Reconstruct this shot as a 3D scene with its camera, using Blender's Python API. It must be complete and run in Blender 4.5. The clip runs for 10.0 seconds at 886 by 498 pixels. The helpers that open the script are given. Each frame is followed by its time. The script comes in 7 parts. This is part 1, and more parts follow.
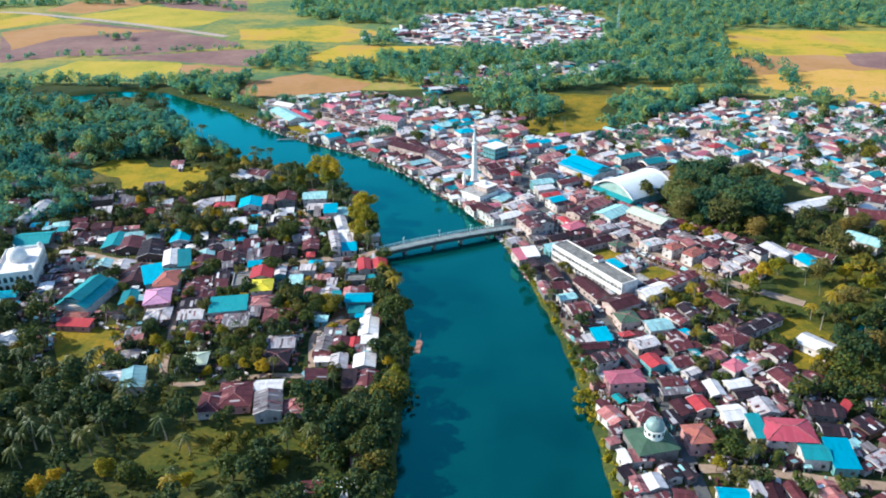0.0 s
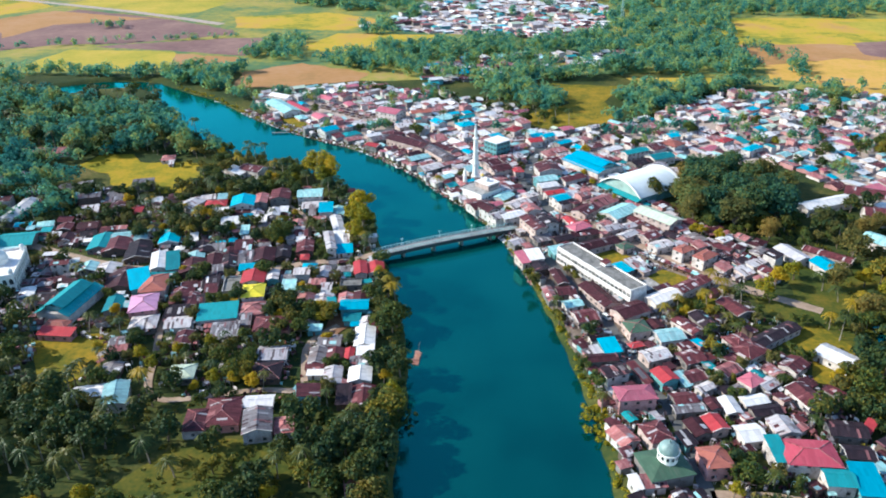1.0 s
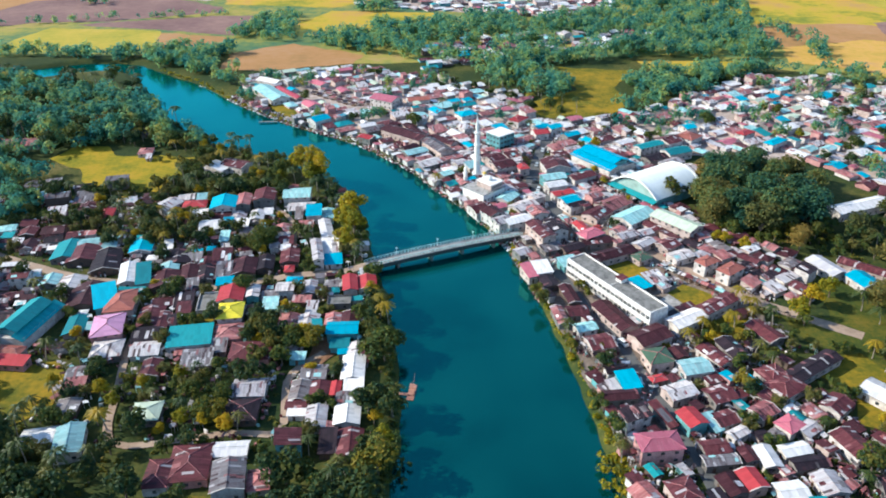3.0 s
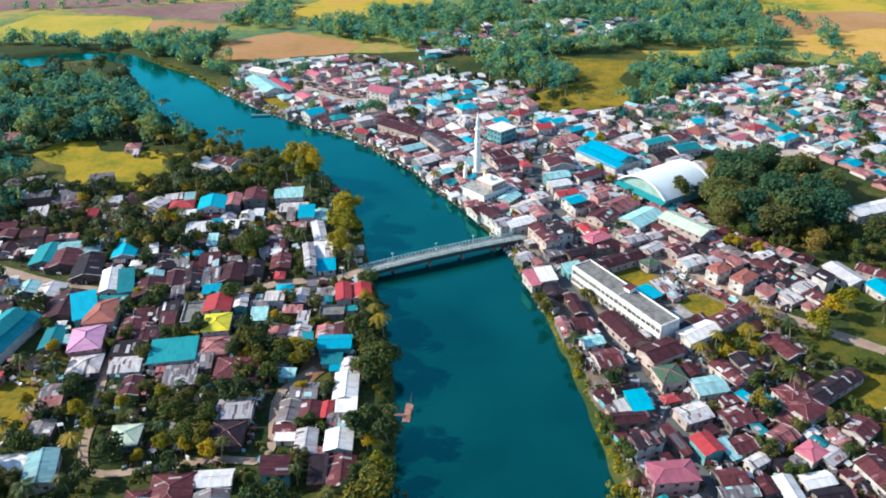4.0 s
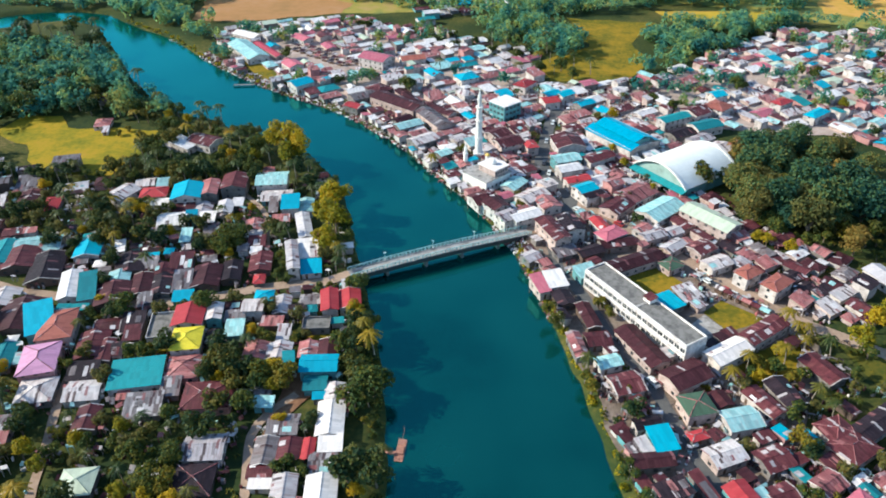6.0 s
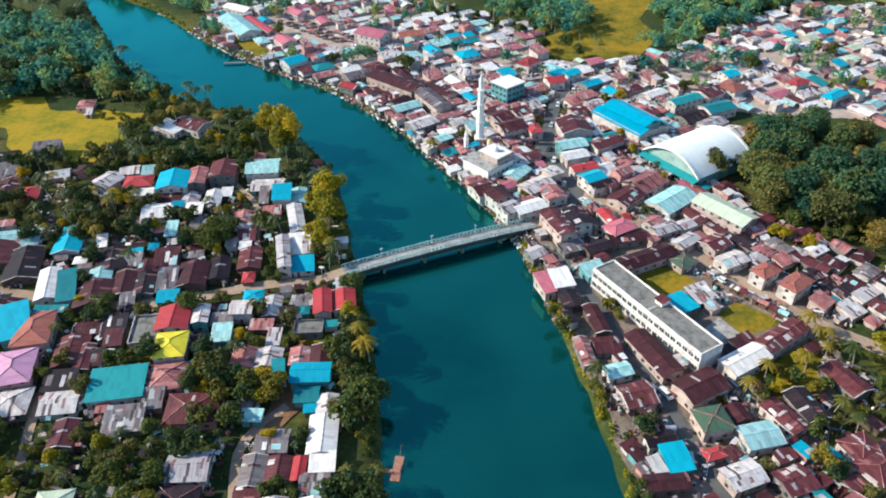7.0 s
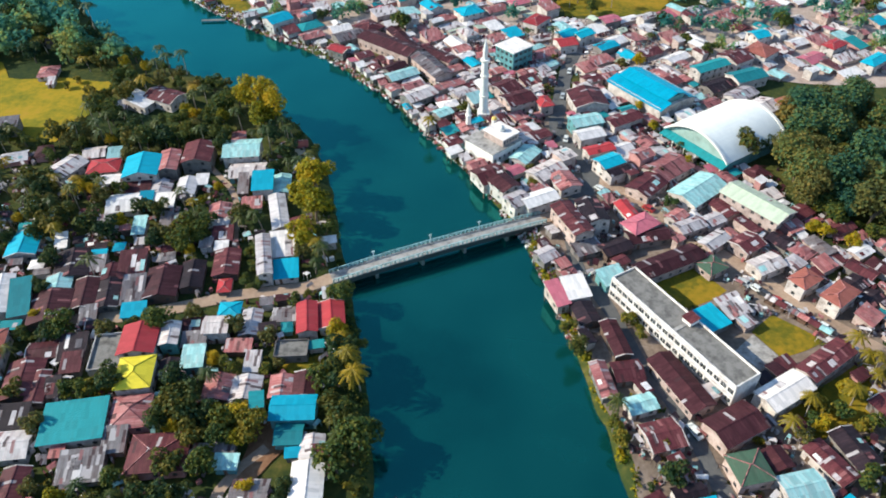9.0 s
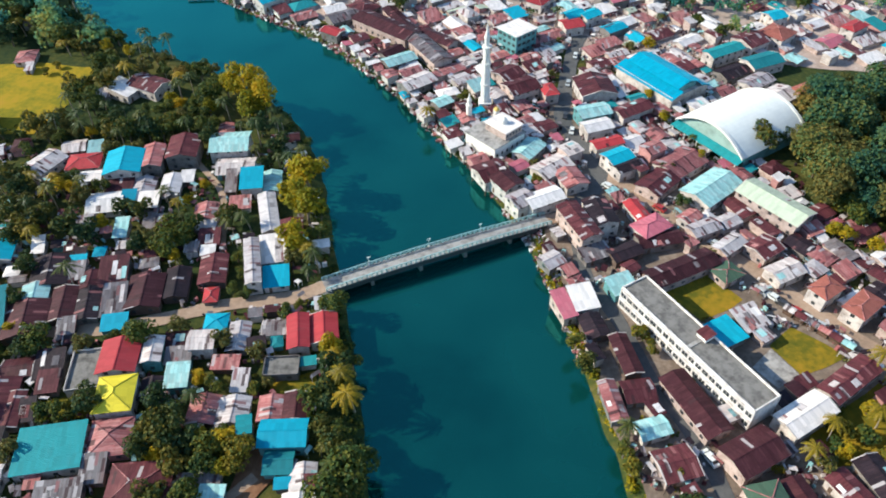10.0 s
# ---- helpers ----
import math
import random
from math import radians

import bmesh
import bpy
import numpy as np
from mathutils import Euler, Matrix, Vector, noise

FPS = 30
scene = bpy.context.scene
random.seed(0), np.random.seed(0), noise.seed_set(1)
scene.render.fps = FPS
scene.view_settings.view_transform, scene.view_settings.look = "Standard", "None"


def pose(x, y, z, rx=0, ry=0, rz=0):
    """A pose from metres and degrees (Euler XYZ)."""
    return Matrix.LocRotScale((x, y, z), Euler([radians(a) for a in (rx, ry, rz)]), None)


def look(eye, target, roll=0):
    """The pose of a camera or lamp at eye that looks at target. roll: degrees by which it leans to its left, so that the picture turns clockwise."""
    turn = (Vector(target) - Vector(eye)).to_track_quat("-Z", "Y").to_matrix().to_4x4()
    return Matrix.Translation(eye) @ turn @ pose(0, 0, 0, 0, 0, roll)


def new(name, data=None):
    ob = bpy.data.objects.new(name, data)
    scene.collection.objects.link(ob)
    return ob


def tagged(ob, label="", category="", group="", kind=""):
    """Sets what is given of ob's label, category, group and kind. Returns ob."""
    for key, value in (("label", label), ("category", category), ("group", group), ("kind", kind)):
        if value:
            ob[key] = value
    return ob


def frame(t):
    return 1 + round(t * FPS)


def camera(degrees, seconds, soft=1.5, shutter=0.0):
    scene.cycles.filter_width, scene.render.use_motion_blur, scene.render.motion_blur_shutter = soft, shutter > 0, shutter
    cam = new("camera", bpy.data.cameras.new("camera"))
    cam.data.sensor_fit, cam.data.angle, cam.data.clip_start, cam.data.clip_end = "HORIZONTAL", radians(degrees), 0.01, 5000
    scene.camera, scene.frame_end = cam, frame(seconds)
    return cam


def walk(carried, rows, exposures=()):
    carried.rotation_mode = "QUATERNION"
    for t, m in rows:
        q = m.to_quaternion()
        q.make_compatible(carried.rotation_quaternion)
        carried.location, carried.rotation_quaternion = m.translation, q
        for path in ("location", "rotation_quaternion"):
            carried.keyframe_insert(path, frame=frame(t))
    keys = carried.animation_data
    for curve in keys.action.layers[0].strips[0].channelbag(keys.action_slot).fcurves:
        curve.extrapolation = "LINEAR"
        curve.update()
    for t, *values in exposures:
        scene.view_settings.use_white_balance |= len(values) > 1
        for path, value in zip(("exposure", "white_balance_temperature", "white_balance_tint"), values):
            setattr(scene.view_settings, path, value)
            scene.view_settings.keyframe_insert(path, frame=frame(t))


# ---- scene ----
cam = camera(62.7, 10.0, soft=1.9)
METRES, EYE = 170.84, 153.0
ROWS = [
    (0.0, 0.0, 0.0, 0.0, -0.31, -25.58, 0.64),
    (0.5, 0.0008, 0.0468, 0.0004, -0.29, -26.13, 0.64),
    (1.0, 0.0013, 0.0951, 0.0002, -0.28, -26.62, 0.63),
    (1.5, 0.0023, 0.1448, 0.0001, -0.28, -27.12, 0.62),
    (2.0, 0.0029, 0.1946, -0.001, -0.28, -27.58, 0.59),
    (2.5, 0.0036, 0.245, -0.0017, -0.28, -28.08, 0.56),
    (4.0, 0.0067, 0.396, -0.0014, -0.3, -29.8, 0.45),
    (4.5, 0.0078, 0.4463, -0.0017, -0.32, -30.52, 0.42),
    (5.0, 0.0085, 0.4967, -0.0027, -0.33, -31.36, 0.38),
    (5.5, 0.0094, 0.5474, -0.0031, -0.34, -32.36, 0.38),
    (7.0, 0.0112, 0.6981, -0.0045, -0.36, -35.95, 0.36),
    (7.5, 0.0117, 0.7478, -0.0044, -0.37, -37.17, 0.36),
    (8.0, 0.0121, 0.7981, -0.0048, -0.37, -38.44, 0.38),
    (8.5, 0.0124, 0.8491, -0.0052, -0.4, -39.68, 0.39),
    (9.0, 0.0127, 0.9003, -0.0052, -0.42, -40.93, 0.41),
    (9.5, 0.0127, 0.95, -0.0052, -0.46, -42.17, 0.4),
    (10.0, 0.0136, 0.9998, -0.0058, -0.49, -43.48, 0.42),
]
walk(cam, [(t, pose(METRES * x, METRES * y, EYE + METRES * z, 90 + pitch, roll, yaw)) for t, x, y, z, yaw, pitch, roll in ROWS],
     exposures=[(0.0, 0.84, 6000, -1), (5.0, 0.73, 6250, -2), (10.0, 0.66, 6550, -1)])

# ---- light ----
SUN_AZIMUTH, SUN_HEIGHT = -85.0, 31.0
world = bpy.data.worlds.new("sky")
scene.world = world
world.use_nodes = True
sky = world.node_tree.nodes.new("ShaderNodeTexSky")
sky.sky_type, sky.sun_disc = "NISHITA", False
sky.dust_density, sky.ozone_density = 0.2, 3.0
sky.sun_elevation, sky.sun_rotation = radians(SUN_HEIGHT), radians(SUN_AZIMUTH)
background = world.node_tree.nodes["Background"]
background.inputs["Strength"].default_value = 0.17
world.node_tree.links.new(sky.outputs[0], background.inputs["Color"])
sun_data = bpy.data.lights.new("sun", "SUN")
sun_data.energy, sun_data.angle, sun_data.color = 5.0, radians(0.6), (1.0, 0.92, 0.8)
sun = new("sun", sun_data)
flat = math.cos(radians(SUN_HEIGHT))
sun_way = Vector((math.sin(radians(SUN_AZIMUTH)) * flat, math.cos(radians(SUN_AZIMUTH)) * flat, math.sin(radians(SUN_HEIGHT))))
sun.matrix_world = look(sun_way * 900 + Vector((0, 300, 0)), (0, 300, 0))


# ---- materials ----
def shader(name, rough=0.8, metal=0.0):
    mat = bpy.data.materials.new(name)
    mat.use_nodes = True
    tree = mat.node_tree
    bsdf = tree.nodes["Principled BSDF"]
    bsdf.inputs["Roughness"].default_value = rough
    bsdf.inputs["Metallic"].default_value = metal
    return mat, tree, bsdf


def coords(tree, scale=(1, 1, 1), world_space=False):
    """Object coordinates, or world ones, times scale."""
    if world_space:
        out = tree.nodes.new("ShaderNodeNewGeometry").outputs["Position"]
    else:
        out = tree.nodes.new("ShaderNodeTexCoord").outputs["Object"]
    mapping = tree.nodes.new("ShaderNodeMapping")
    mapping.inputs["Scale"].default_value = scale
    tree.links.new(out, mapping.inputs["Vector"])
    return mapping.outputs[0]


def grain(tree, vector, scale, detail=4.0, rough=0.6):
    n = tree.nodes.new("ShaderNodeTexNoise")
    n.inputs["Scale"].default_value, n.inputs["Detail"].default_value, n.inputs["Roughness"].default_value = scale, detail, rough
    tree.links.new(vector, n.inputs["Vector"])
    return n.outputs[0]


def ramp(tree, fac, stops):
    r = tree.nodes.new("ShaderNodeValToRGB")
    el = r.color_ramp.elements
    while len(el) < len(stops):
        el.new(0.5)
    for e, (p, c) in zip(el, stops):
        e.position, e.color = p, (*c, 1) if len(c) == 3 else c
    tree.links.new(fac, r.inputs[0])
    return r.outputs[0]


def grey(v):
    return (v, v, v)


def mix(tree, fac, a, b, how="MIX"):
    m = tree.nodes.new("ShaderNodeMix")
    m.data_type, m.blend_type = "RGBA", how
    for socket, value in ((m.inputs[0], fac), (m.inputs[6], a), (m.inputs[7], b)):
        if isinstance(value, (int, float)):
            socket.default_value = value
        elif isinstance(value, tuple):
            socket.default_value = (*value, 1)
        else:
            tree.links.new(value, socket)
    return m.outputs[2]


def bump(tree, bsdf, height, strength=0.4, distance=0.1):
    b = tree.nodes.new("ShaderNodeBump")
    b.inputs["Strength"].default_value, b.inputs["Distance"].default_value = strength, distance
    tree.links.new(height, b.inputs["Height"])
    tree.links.new(b.outputs[0], bsdf.inputs["Normal"])


def shifted(tree, vector):
    """The coordinates moved by each object's own random number."""
    info = tree.nodes.new("ShaderNodeObjectInfo")
    scale = tree.nodes.new("ShaderNodeVectorMath")
    scale.operation = "MULTIPLY_ADD"
    tree.links.new(info.outputs["Random"], scale.inputs[0])
    scale.inputs[1].default_value = (91, 53, 37)
    tree.links.new(vector, scale.inputs[2])
    return scale.outputs[0], info.outputs["Random"]


def tin(name, base, worn, amount=0.5, rough=0.6, metal=0.0, sheet=0.8, odd=0.0):
    """Corrugated roof sheet: ribs and streaks run down the slope (local y), sheets lie side by side along x."""
    mat, tree, bsdf = shader(name, rough, metal)
    bsdf.inputs["Specular IOR Level"].default_value = 0.12
    vec, rnd = shifted(tree, coords(tree))
    sheets = tree.nodes.new("ShaderNodeTexBrick")
    sheets.offset, sheets.squash = 0.35, 1.0
    for key, value in (("Color1", (0.5, 0.5, 0.5, 1)), ("Color2", (1.1, 1.08, 1.06, 1)), ("Mortar", (0.5, 0.48, 0.48, 1)), ("Scale", 1.0), ("Mortar Size", 0.02),
                       ("Brick Width", 0.95), ("Row Height", 2.6), ("Bias", 0.25)):
        sheets.inputs[key].default_value = value
    tree.links.new(vec, sheets.inputs["Vector"])
    streak_map = tree.nodes.new("ShaderNodeMapping")
    streak_map.inputs["Scale"].default_value = (2.4, 0.16, 0.16)
    tree.links.new(vec, streak_map.inputs["Vector"])
    streak = grain(tree, streak_map.outputs[0], 1.0, 6, 0.7)
    blotch = grain(tree, vec, 0.3, 6, 0.65)
    lo = 0.6 - 0.28 * amount
    wear = mix(tree, 0.35, streak, blotch)
    col = mix(tree, ramp(tree, wear, [(lo, grey(0)), (lo + 0.22, grey(1))]), base, worn)
    col = mix(tree, sheet, col, sheets.outputs["Color"], "MULTIPLY")
    if odd:
        # single sheets replaced by paler zinc, others gone dark with rust
        for seed, colour, share in ((17.3, (0.42, 0.39, 0.4), odd * 0.9), (41.9, (0.05, 0.024, 0.028), odd), (63.1, (0.24, 0.1, 0.105), odd * 0.7)):
            move = tree.nodes.new("ShaderNodeMapping")
            move.inputs["Location"].default_value = (seed, seed * 0.7, 0)
            tree.links.new(vec, move.inputs["Vector"])
            lot = tree.nodes.new("ShaderNodeTexBrick")
            lot.offset = 0.4
            for key, value in (("Color1", (0, 0, 0, 1)), ("Color2", (1, 1, 1, 1)), ("Mortar", (0, 0, 0, 1)), ("Scale", 1.0), ("Mortar Size", 0.0), ("Brick Width", 0.8), ("Row Height", 3.3)):
                lot.inputs[key].default_value = value
            tree.links.new(move.outputs[0], lot.inputs["Vector"])
            col = mix(tree, ramp(tree, lot.outputs["Color"], [(1 - share - 0.01, grey(0)), (1 - share, grey(0.85))]), col, colour)
    col = mix(tree, 1.0, col, ramp(tree, rnd, [(0, (0.62, 0.6, 0.64)), (0.5, (0.92, 0.9, 0.9)), (1, (1.05, 0.98, 0.94))]), "MULTIPLY")
    tree.links.new(col, bsdf.inputs["Base Color"])
    rib = tree.nodes.new("ShaderNodeTexWave")
    rib.inputs["Scale"].default_value, rib.inputs["Distortion"].default_value = 1.3, 0.3
    tree.links.new(vec, rib.inputs["Vector"])
    bump(tree, bsdf, mix(tree, 0.4, rib.outputs[0], streak), 0.5, 0.06)
    return mat


def plaster(name, colour, dirt=(0.5, 0.44, 0.4), rough=0.85, fine=2.2):
    mat, tree, bsdf = shader(name, rough)
    vec, rnd = shifted(tree, coords(tree))
    n = mix(tree, 0.4, grain(tree, vec, 0.35, 6), grain(tree, vec, fine, 5))
    col = mix(tree, 1.0, colour, ramp(tree, n, [(0.34, dirt), (0.55, grey(0.95)), (0.75, grey(1.05))]), "MULTIPLY")
    col = mix(tree, 1.0, col, ramp(tree, rnd, [(0, grey(0.78)), (1, (1, 0.97, 0.93))]), "MULTIPLY")
    tree.links.new(col, bsdf.inputs["Base Color"])
    bump(tree, bsdf, n, 0.3, 0.05)
    return mat


def leafy(name, stops, gloss=0.6, through_light=0.36, woods=0.0):
    """Foliage; colour varies from leaf clump to leaf clump and from tree to tree, and some light comes through."""
    mat, tree, bsdf = shader(name, gloss)
    geo = tree.nodes.new("ShaderNodeNewGeometry")
    info = tree.nodes.new("ShaderNodeObjectInfo")
    n = grain(tree, coords(tree), 0.8, 3)
    fac = mix(tree, 0.3, mix(tree, 0.5, geo.outputs["Random Per Island"], info.outputs["Random"]), n)
    if woods:
        stand = grain(tree, coords(tree, world_space=True), woods, 2, 0.4)
        fac = mix(tree, 0.86, geo.outputs["Random Per Island"], stand)
    col = ramp(tree, fac, stops)
    tree.links.new(col, bsdf.inputs["Base Color"])
    bsdf.inputs["Specular IOR Level"].default_value = 0.15
    thin = tree.nodes.new("ShaderNodeBsdfTranslucent")
    tree.links.new(col, thin.inputs["Color"])
    blend = tree.nodes.new("ShaderNodeMixShader")
    blend.inputs[0].default_value = through_light
    tree.links.new(bsdf.outputs[0], blend.inputs[1])
    tree.links.new(thin.outputs[0], blend.inputs[2])
    tree.links.new(blend.outputs[0], tree.nodes["Material Output"].inputs["Surface"])
    return mat


def soil(name, stops, scale=0.05, fine=0.9, stripes=0.0, angle=0.0, contrast=0.35, relief=0.15):
    """Open ground: broad patches, fine grain and, for fields, furrows."""
    mat, tree, bsdf = shader(name, 0.95)
    vec = coords(tree, world_space=True)
    n = mix(tree, contrast, grain(tree, vec, scale, 6, 0.62), grain(tree, vec, fine, 4))
    if stripes:
        turn = tree.nodes.new("ShaderNodeMapping")
        turn.inputs["Rotation"].default_value = (0, 0, radians(angle))
        tree.links.new(vec, turn.inputs["Vector"])
        w = tree.nodes.new("ShaderNodeTexWave")
        w.inputs["Scale"].default_value, w.inputs["Distortion"].default_value = stripes, 3.0
        w.inputs["Detail"].default_value = 3.0
        tree.links.new(turn.outputs[0], w.inputs["Vector"])
        n = mix(tree, 0.16, n, w.outputs[0])
    tree.links.new(ramp(tree, n, stops), bsdf.inputs["Base Color"])
    bsdf.inputs["Specular IOR Level"].default_value = 0.1
    bump(tree, bsdf, n, 0.5, relief)
    return mat


ROOFS = {
    "maroon": tin("rusted_maroon_tin", (0.1, 0.028, 0.036), (0.2, 0.075, 0.075), 0.4, odd=0.05),
    "brown": tin("old_brown_tin", (0.055, 0.018, 0.024), (0.11, 0.04, 0.045), 0.4, odd=0.03),
    "dark": tin("dark_grey_tin", (0.026, 0.018, 0.025), (0.075, 0.042, 0.05), 0.35, odd=0.035),
    "rose": tin("faded_red_tin", (0.33, 0.11, 0.115), (0.5, 0.29, 0.275), 0.5, odd=0.09),
    "pink": tin("pink_painted_tin", (0.46, 0.13, 0.18), (0.52, 0.26, 0.29), 0.3, sheet=0.4),
    "crimson": tin("crimson_painted_tin", (0.46, 0.075, 0.11), (0.5, 0.16, 0.18), 0.25, sheet=0.4),
    "red": tin("red_painted_tin", (0.38, 0.045, 0.055), (0.36, 0.09, 0.09), 0.25, sheet=0.4),
    "orange": tin("terracotta_painted_tin", (0.34, 0.115, 0.09), (0.27, 0.09, 0.075), 0.35, sheet=0.5),
    "white": tin("bright_zinc_tin", (0.73, 0.69, 0.69), (0.56, 0.49, 0.48), 0.3, 0.5, sheet=0.5),
    "zinc": tin("weathered_zinc_tin", (0.56, 0.52, 0.53), (0.3, 0.19, 0.185), 0.45, 0.55, sheet=0.6, odd=0.1),
    "grey": tin("dull_grey_tin", (0.2, 0.185, 0.2), (0.13, 0.085, 0.085), 0.5, odd=0.12),
    "pale": tin("pale_aqua_tin", (0.3, 0.55, 0.57), (0.5, 0.54, 0.53), 0.4),
    "cyan": tin("cyan_painted_tin", (0.015, 0.33, 0.47), (0.04, 0.29, 0.39), 0.15, 0.5, sheet=0.4),
    "blue": tin("sky_blue_painted_tin", (0.01, 0.36, 0.54), (0.02, 0.32, 0.46), 0.12, 0.5, sheet=0.4),
    "teal": tin("teal_painted_tin", (0.025, 0.25, 0.28), (0.05, 0.19, 0.21), 0.25, sheet=0.4),
    "green": tin("moss_green_tin", (0.06, 0.11, 0.075), (0.1, 0.12, 0.09), 0.4, sheet=0.4),
    "yellow": tin("yellow_painted_tin", (0.66, 0.55, 0.05), (0.56, 0.45, 0.07), 0.15, sheet=0.4),
    "mauve": tin("mauve_painted_tin", (0.5, 0.25, 0.4), (0.55, 0.36, 0.47), 0.3, sheet=0.4),
    "cream": tin("cream_green_tin", (0.5, 0.56, 0.44), (0.42, 0.45, 0.37), 0.3, sheet=0.4),
}
ROOF_WORDS = {
    "maroon": "rusted maroon", "brown": "old brown", "dark": "dark grey", "rose": "faded red", "pink": "pink", "crimson": "crimson red", "red": "bright red",
    "orange": "terracotta orange", "white": "bright white zinc", "zinc": "weathered zinc", "grey": "dull grey", "pale": "pale aqua",
    "cyan": "cyan blue", "blue": "sky blue", "teal": "teal green", "green": "mossy green", "yellow": "yellow", "mauve": "mauve pink", "cream": "pale cream-green",
}
WALLS = {
    "white": plaster("white_painted_wall", (0.62, 0.55, 0.53), (0.35, 0.31, 0.3)),
    "grey": plaster("bare_concrete_wall", (0.21, 0.185, 0.18), (0.4, 0.37, 0.36)),
    "wood": plaster("weathered_board_wall", (0.12, 0.08, 0.066)),
    "cream": plaster("cream_painted_wall", (0.54, 0.41, 0.38), (0.35, 0.31, 0.29)),
    "aqua": plaster("aqua_painted_wall", (0.13, 0.33, 0.36)),
    "pink": plaster("pink_painted_wall", (0.5, 0.25, 0.25)),
}
CONCRETE = plaster("stained_concrete", (0.4, 0.37, 0.36), (0.3, 0.28, 0.28), 0.9, 0.8)
ROOF_CONCRETE = plaster("dark_roof_concrete", (0.2, 0.185, 0.18), (0.25, 0.24, 0.24), 0.9, 0.6)
WHITE = plaster("clean_white_paint", (0.82, 0.79, 0.77), (0.82, 0.78, 0.76))
DOME_PAINT = plaster("grey_green_dome_paint", (0.2, 0.28, 0.28), (0.6, 0.6, 0.6), 0.5)
HALL_FRONT = plaster("grey_green_hall_front", (0.34, 0.45, 0.42), (0.6, 0.6, 0.58), 0.5)
SCHOOL_WALL = plaster("weathered_cream_paint", (0.8, 0.74, 0.73), (0.52, 0.47, 0.45), 0.85, 0.9)
OPENING = plaster("dark_window_opening", (0.03, 0.035, 0.045), (0.5, 0.5, 0.5), 0.3)
WOOD = plaster("brown_door_wood", (0.14, 0.08, 0.055))
DARK_STEEL = plaster("dark_weathered_steel", (0.045, 0.05, 0.055), (0.6, 0.5, 0.45), 0.6)
STEEL = plaster("pale_cyan_painted_steel", (0.36, 0.56, 0.58), (0.5, 0.45, 0.42), 0.5)
BARK = plaster("grey_brown_bark", (0.2, 0.15, 0.11), (0.4, 0.36, 0.34))
PALM_BARK = plaster("pale_palm_bark", (0.36, 0.3, 0.24), (0.5, 0.45, 0.4))
ASPHALT = soil("worn_asphalt", [(0.3, (0.06, 0.06, 0.065)), (0.6, (0.115, 0.11, 0.11)), (0.8, (0.2, 0.17, 0.15))], 0.12, 1.2, relief=0.02)
DIRT_ROAD = soil("sandy_concrete_road", [(0.3, (0.2, 0.135, 0.1)), (0.55, (0.34, 0.235, 0.175)), (0.75, (0.42, 0.32, 0.26))], 0.1, 1.0, relief=0.05)
GRASS = soil("sunlit_grass", [(0.3, (0.045, 0.065, 0.01)), (0.44, (0.115, 0.1, 0.012)), (0.55, (0.235, 0.15, 0.014)), (0.66, (0.3, 0.165, 0.02)), (0.75, (0.22, 0.14, 0.03))], 0.06, 0.5)
SUNNY_GRASS = soil("sunny_meadow_grass", [(0.3, (0.075, 0.09, 0.012)), (0.42, (0.17, 0.15, 0.014)), (0.54, (0.3, 0.2, 0.016)), (0.66, (0.35, 0.2, 0.026)), (0.78, (0.22, 0.16, 0.03))], 0.045, 0.4)
YELLOW_FIELD = soil("ripe_yellow_field", [(0.3, (0.09, 0.13, 0.03)), (0.42, (0.2, 0.19, 0.025)), (0.5, (0.4, 0.27, 0.03)), (0.58, (0.42, 0.24, 0.05)), (0.68, (0.32, 0.18, 0.09)), (0.8, (0.4, 0.29, 0.08))], 0.014, 0.12, contrast=0.25)
GREEN_FIELD = soil("yellow_green_field", [(0.3, (0.16, 0.165, 0.03)), (0.46, (0.31, 0.25, 0.035)), (0.58, (0.4, 0.28, 0.045)), (0.72, (0.44, 0.29, 0.08))], 0.016, 0.14)
TAN_FIELD = soil("tan_stubble_field", [(0.3, (0.22, 0.13, 0.05)), (0.5, (0.34, 0.17, 0.07)), (0.72, (0.37, 0.21, 0.12))], 0.016, 0.14)
BROWN_FIELD = soil("ploughed_brown_field", [(0.3, (0.12, 0.065, 0.065)), (0.5, (0.19, 0.105, 0.095)), (0.72, (0.28, 0.165, 0.135))], 0.016, 0.14)
OCHRE_FIELD = soil("dry_ochre_field", [(0.3, (0.26, 0.2, 0.04)), (0.44, (0.42, 0.25, 0.05)), (0.56, (0.5, 0.27, 0.07)), (0.7, (0.4, 0.22, 0.1))], 0.02, 0.16)
MEADOW = soil("rough_dark_meadow", [(0.3, (0.02, 0.035, 0.01)), (0.45, (0.05, 0.062, 0.012)), (0.58, (0.11, 0.09, 0.014)), (0.72, (0.17, 0.1, 0.025))], 0.08, 0.7)
RED_EARTH = soil("reddish_bare_earth", [(0.3, (0.09, 0.045, 0.025)), (0.5, (0.19, 0.095, 0.055)), (0.72, (0.28, 0.16, 0.1))], 0.15, 0.9)
DIRT = soil("bare_earth", [(0.3, (0.085, 0.062, 0.048)), (0.5, (0.17, 0.125, 0.1)), (0.72, (0.32, 0.245, 0.205))], 0.12, 0.8)
PALE_EARTH = soil("pale_sandy_earth", [(0.3, (0.2, 0.145, 0.12)), (0.5, (0.36, 0.27, 0.235)), (0.72, (0.5, 0.4, 0.36))], 0.12, 0.8)
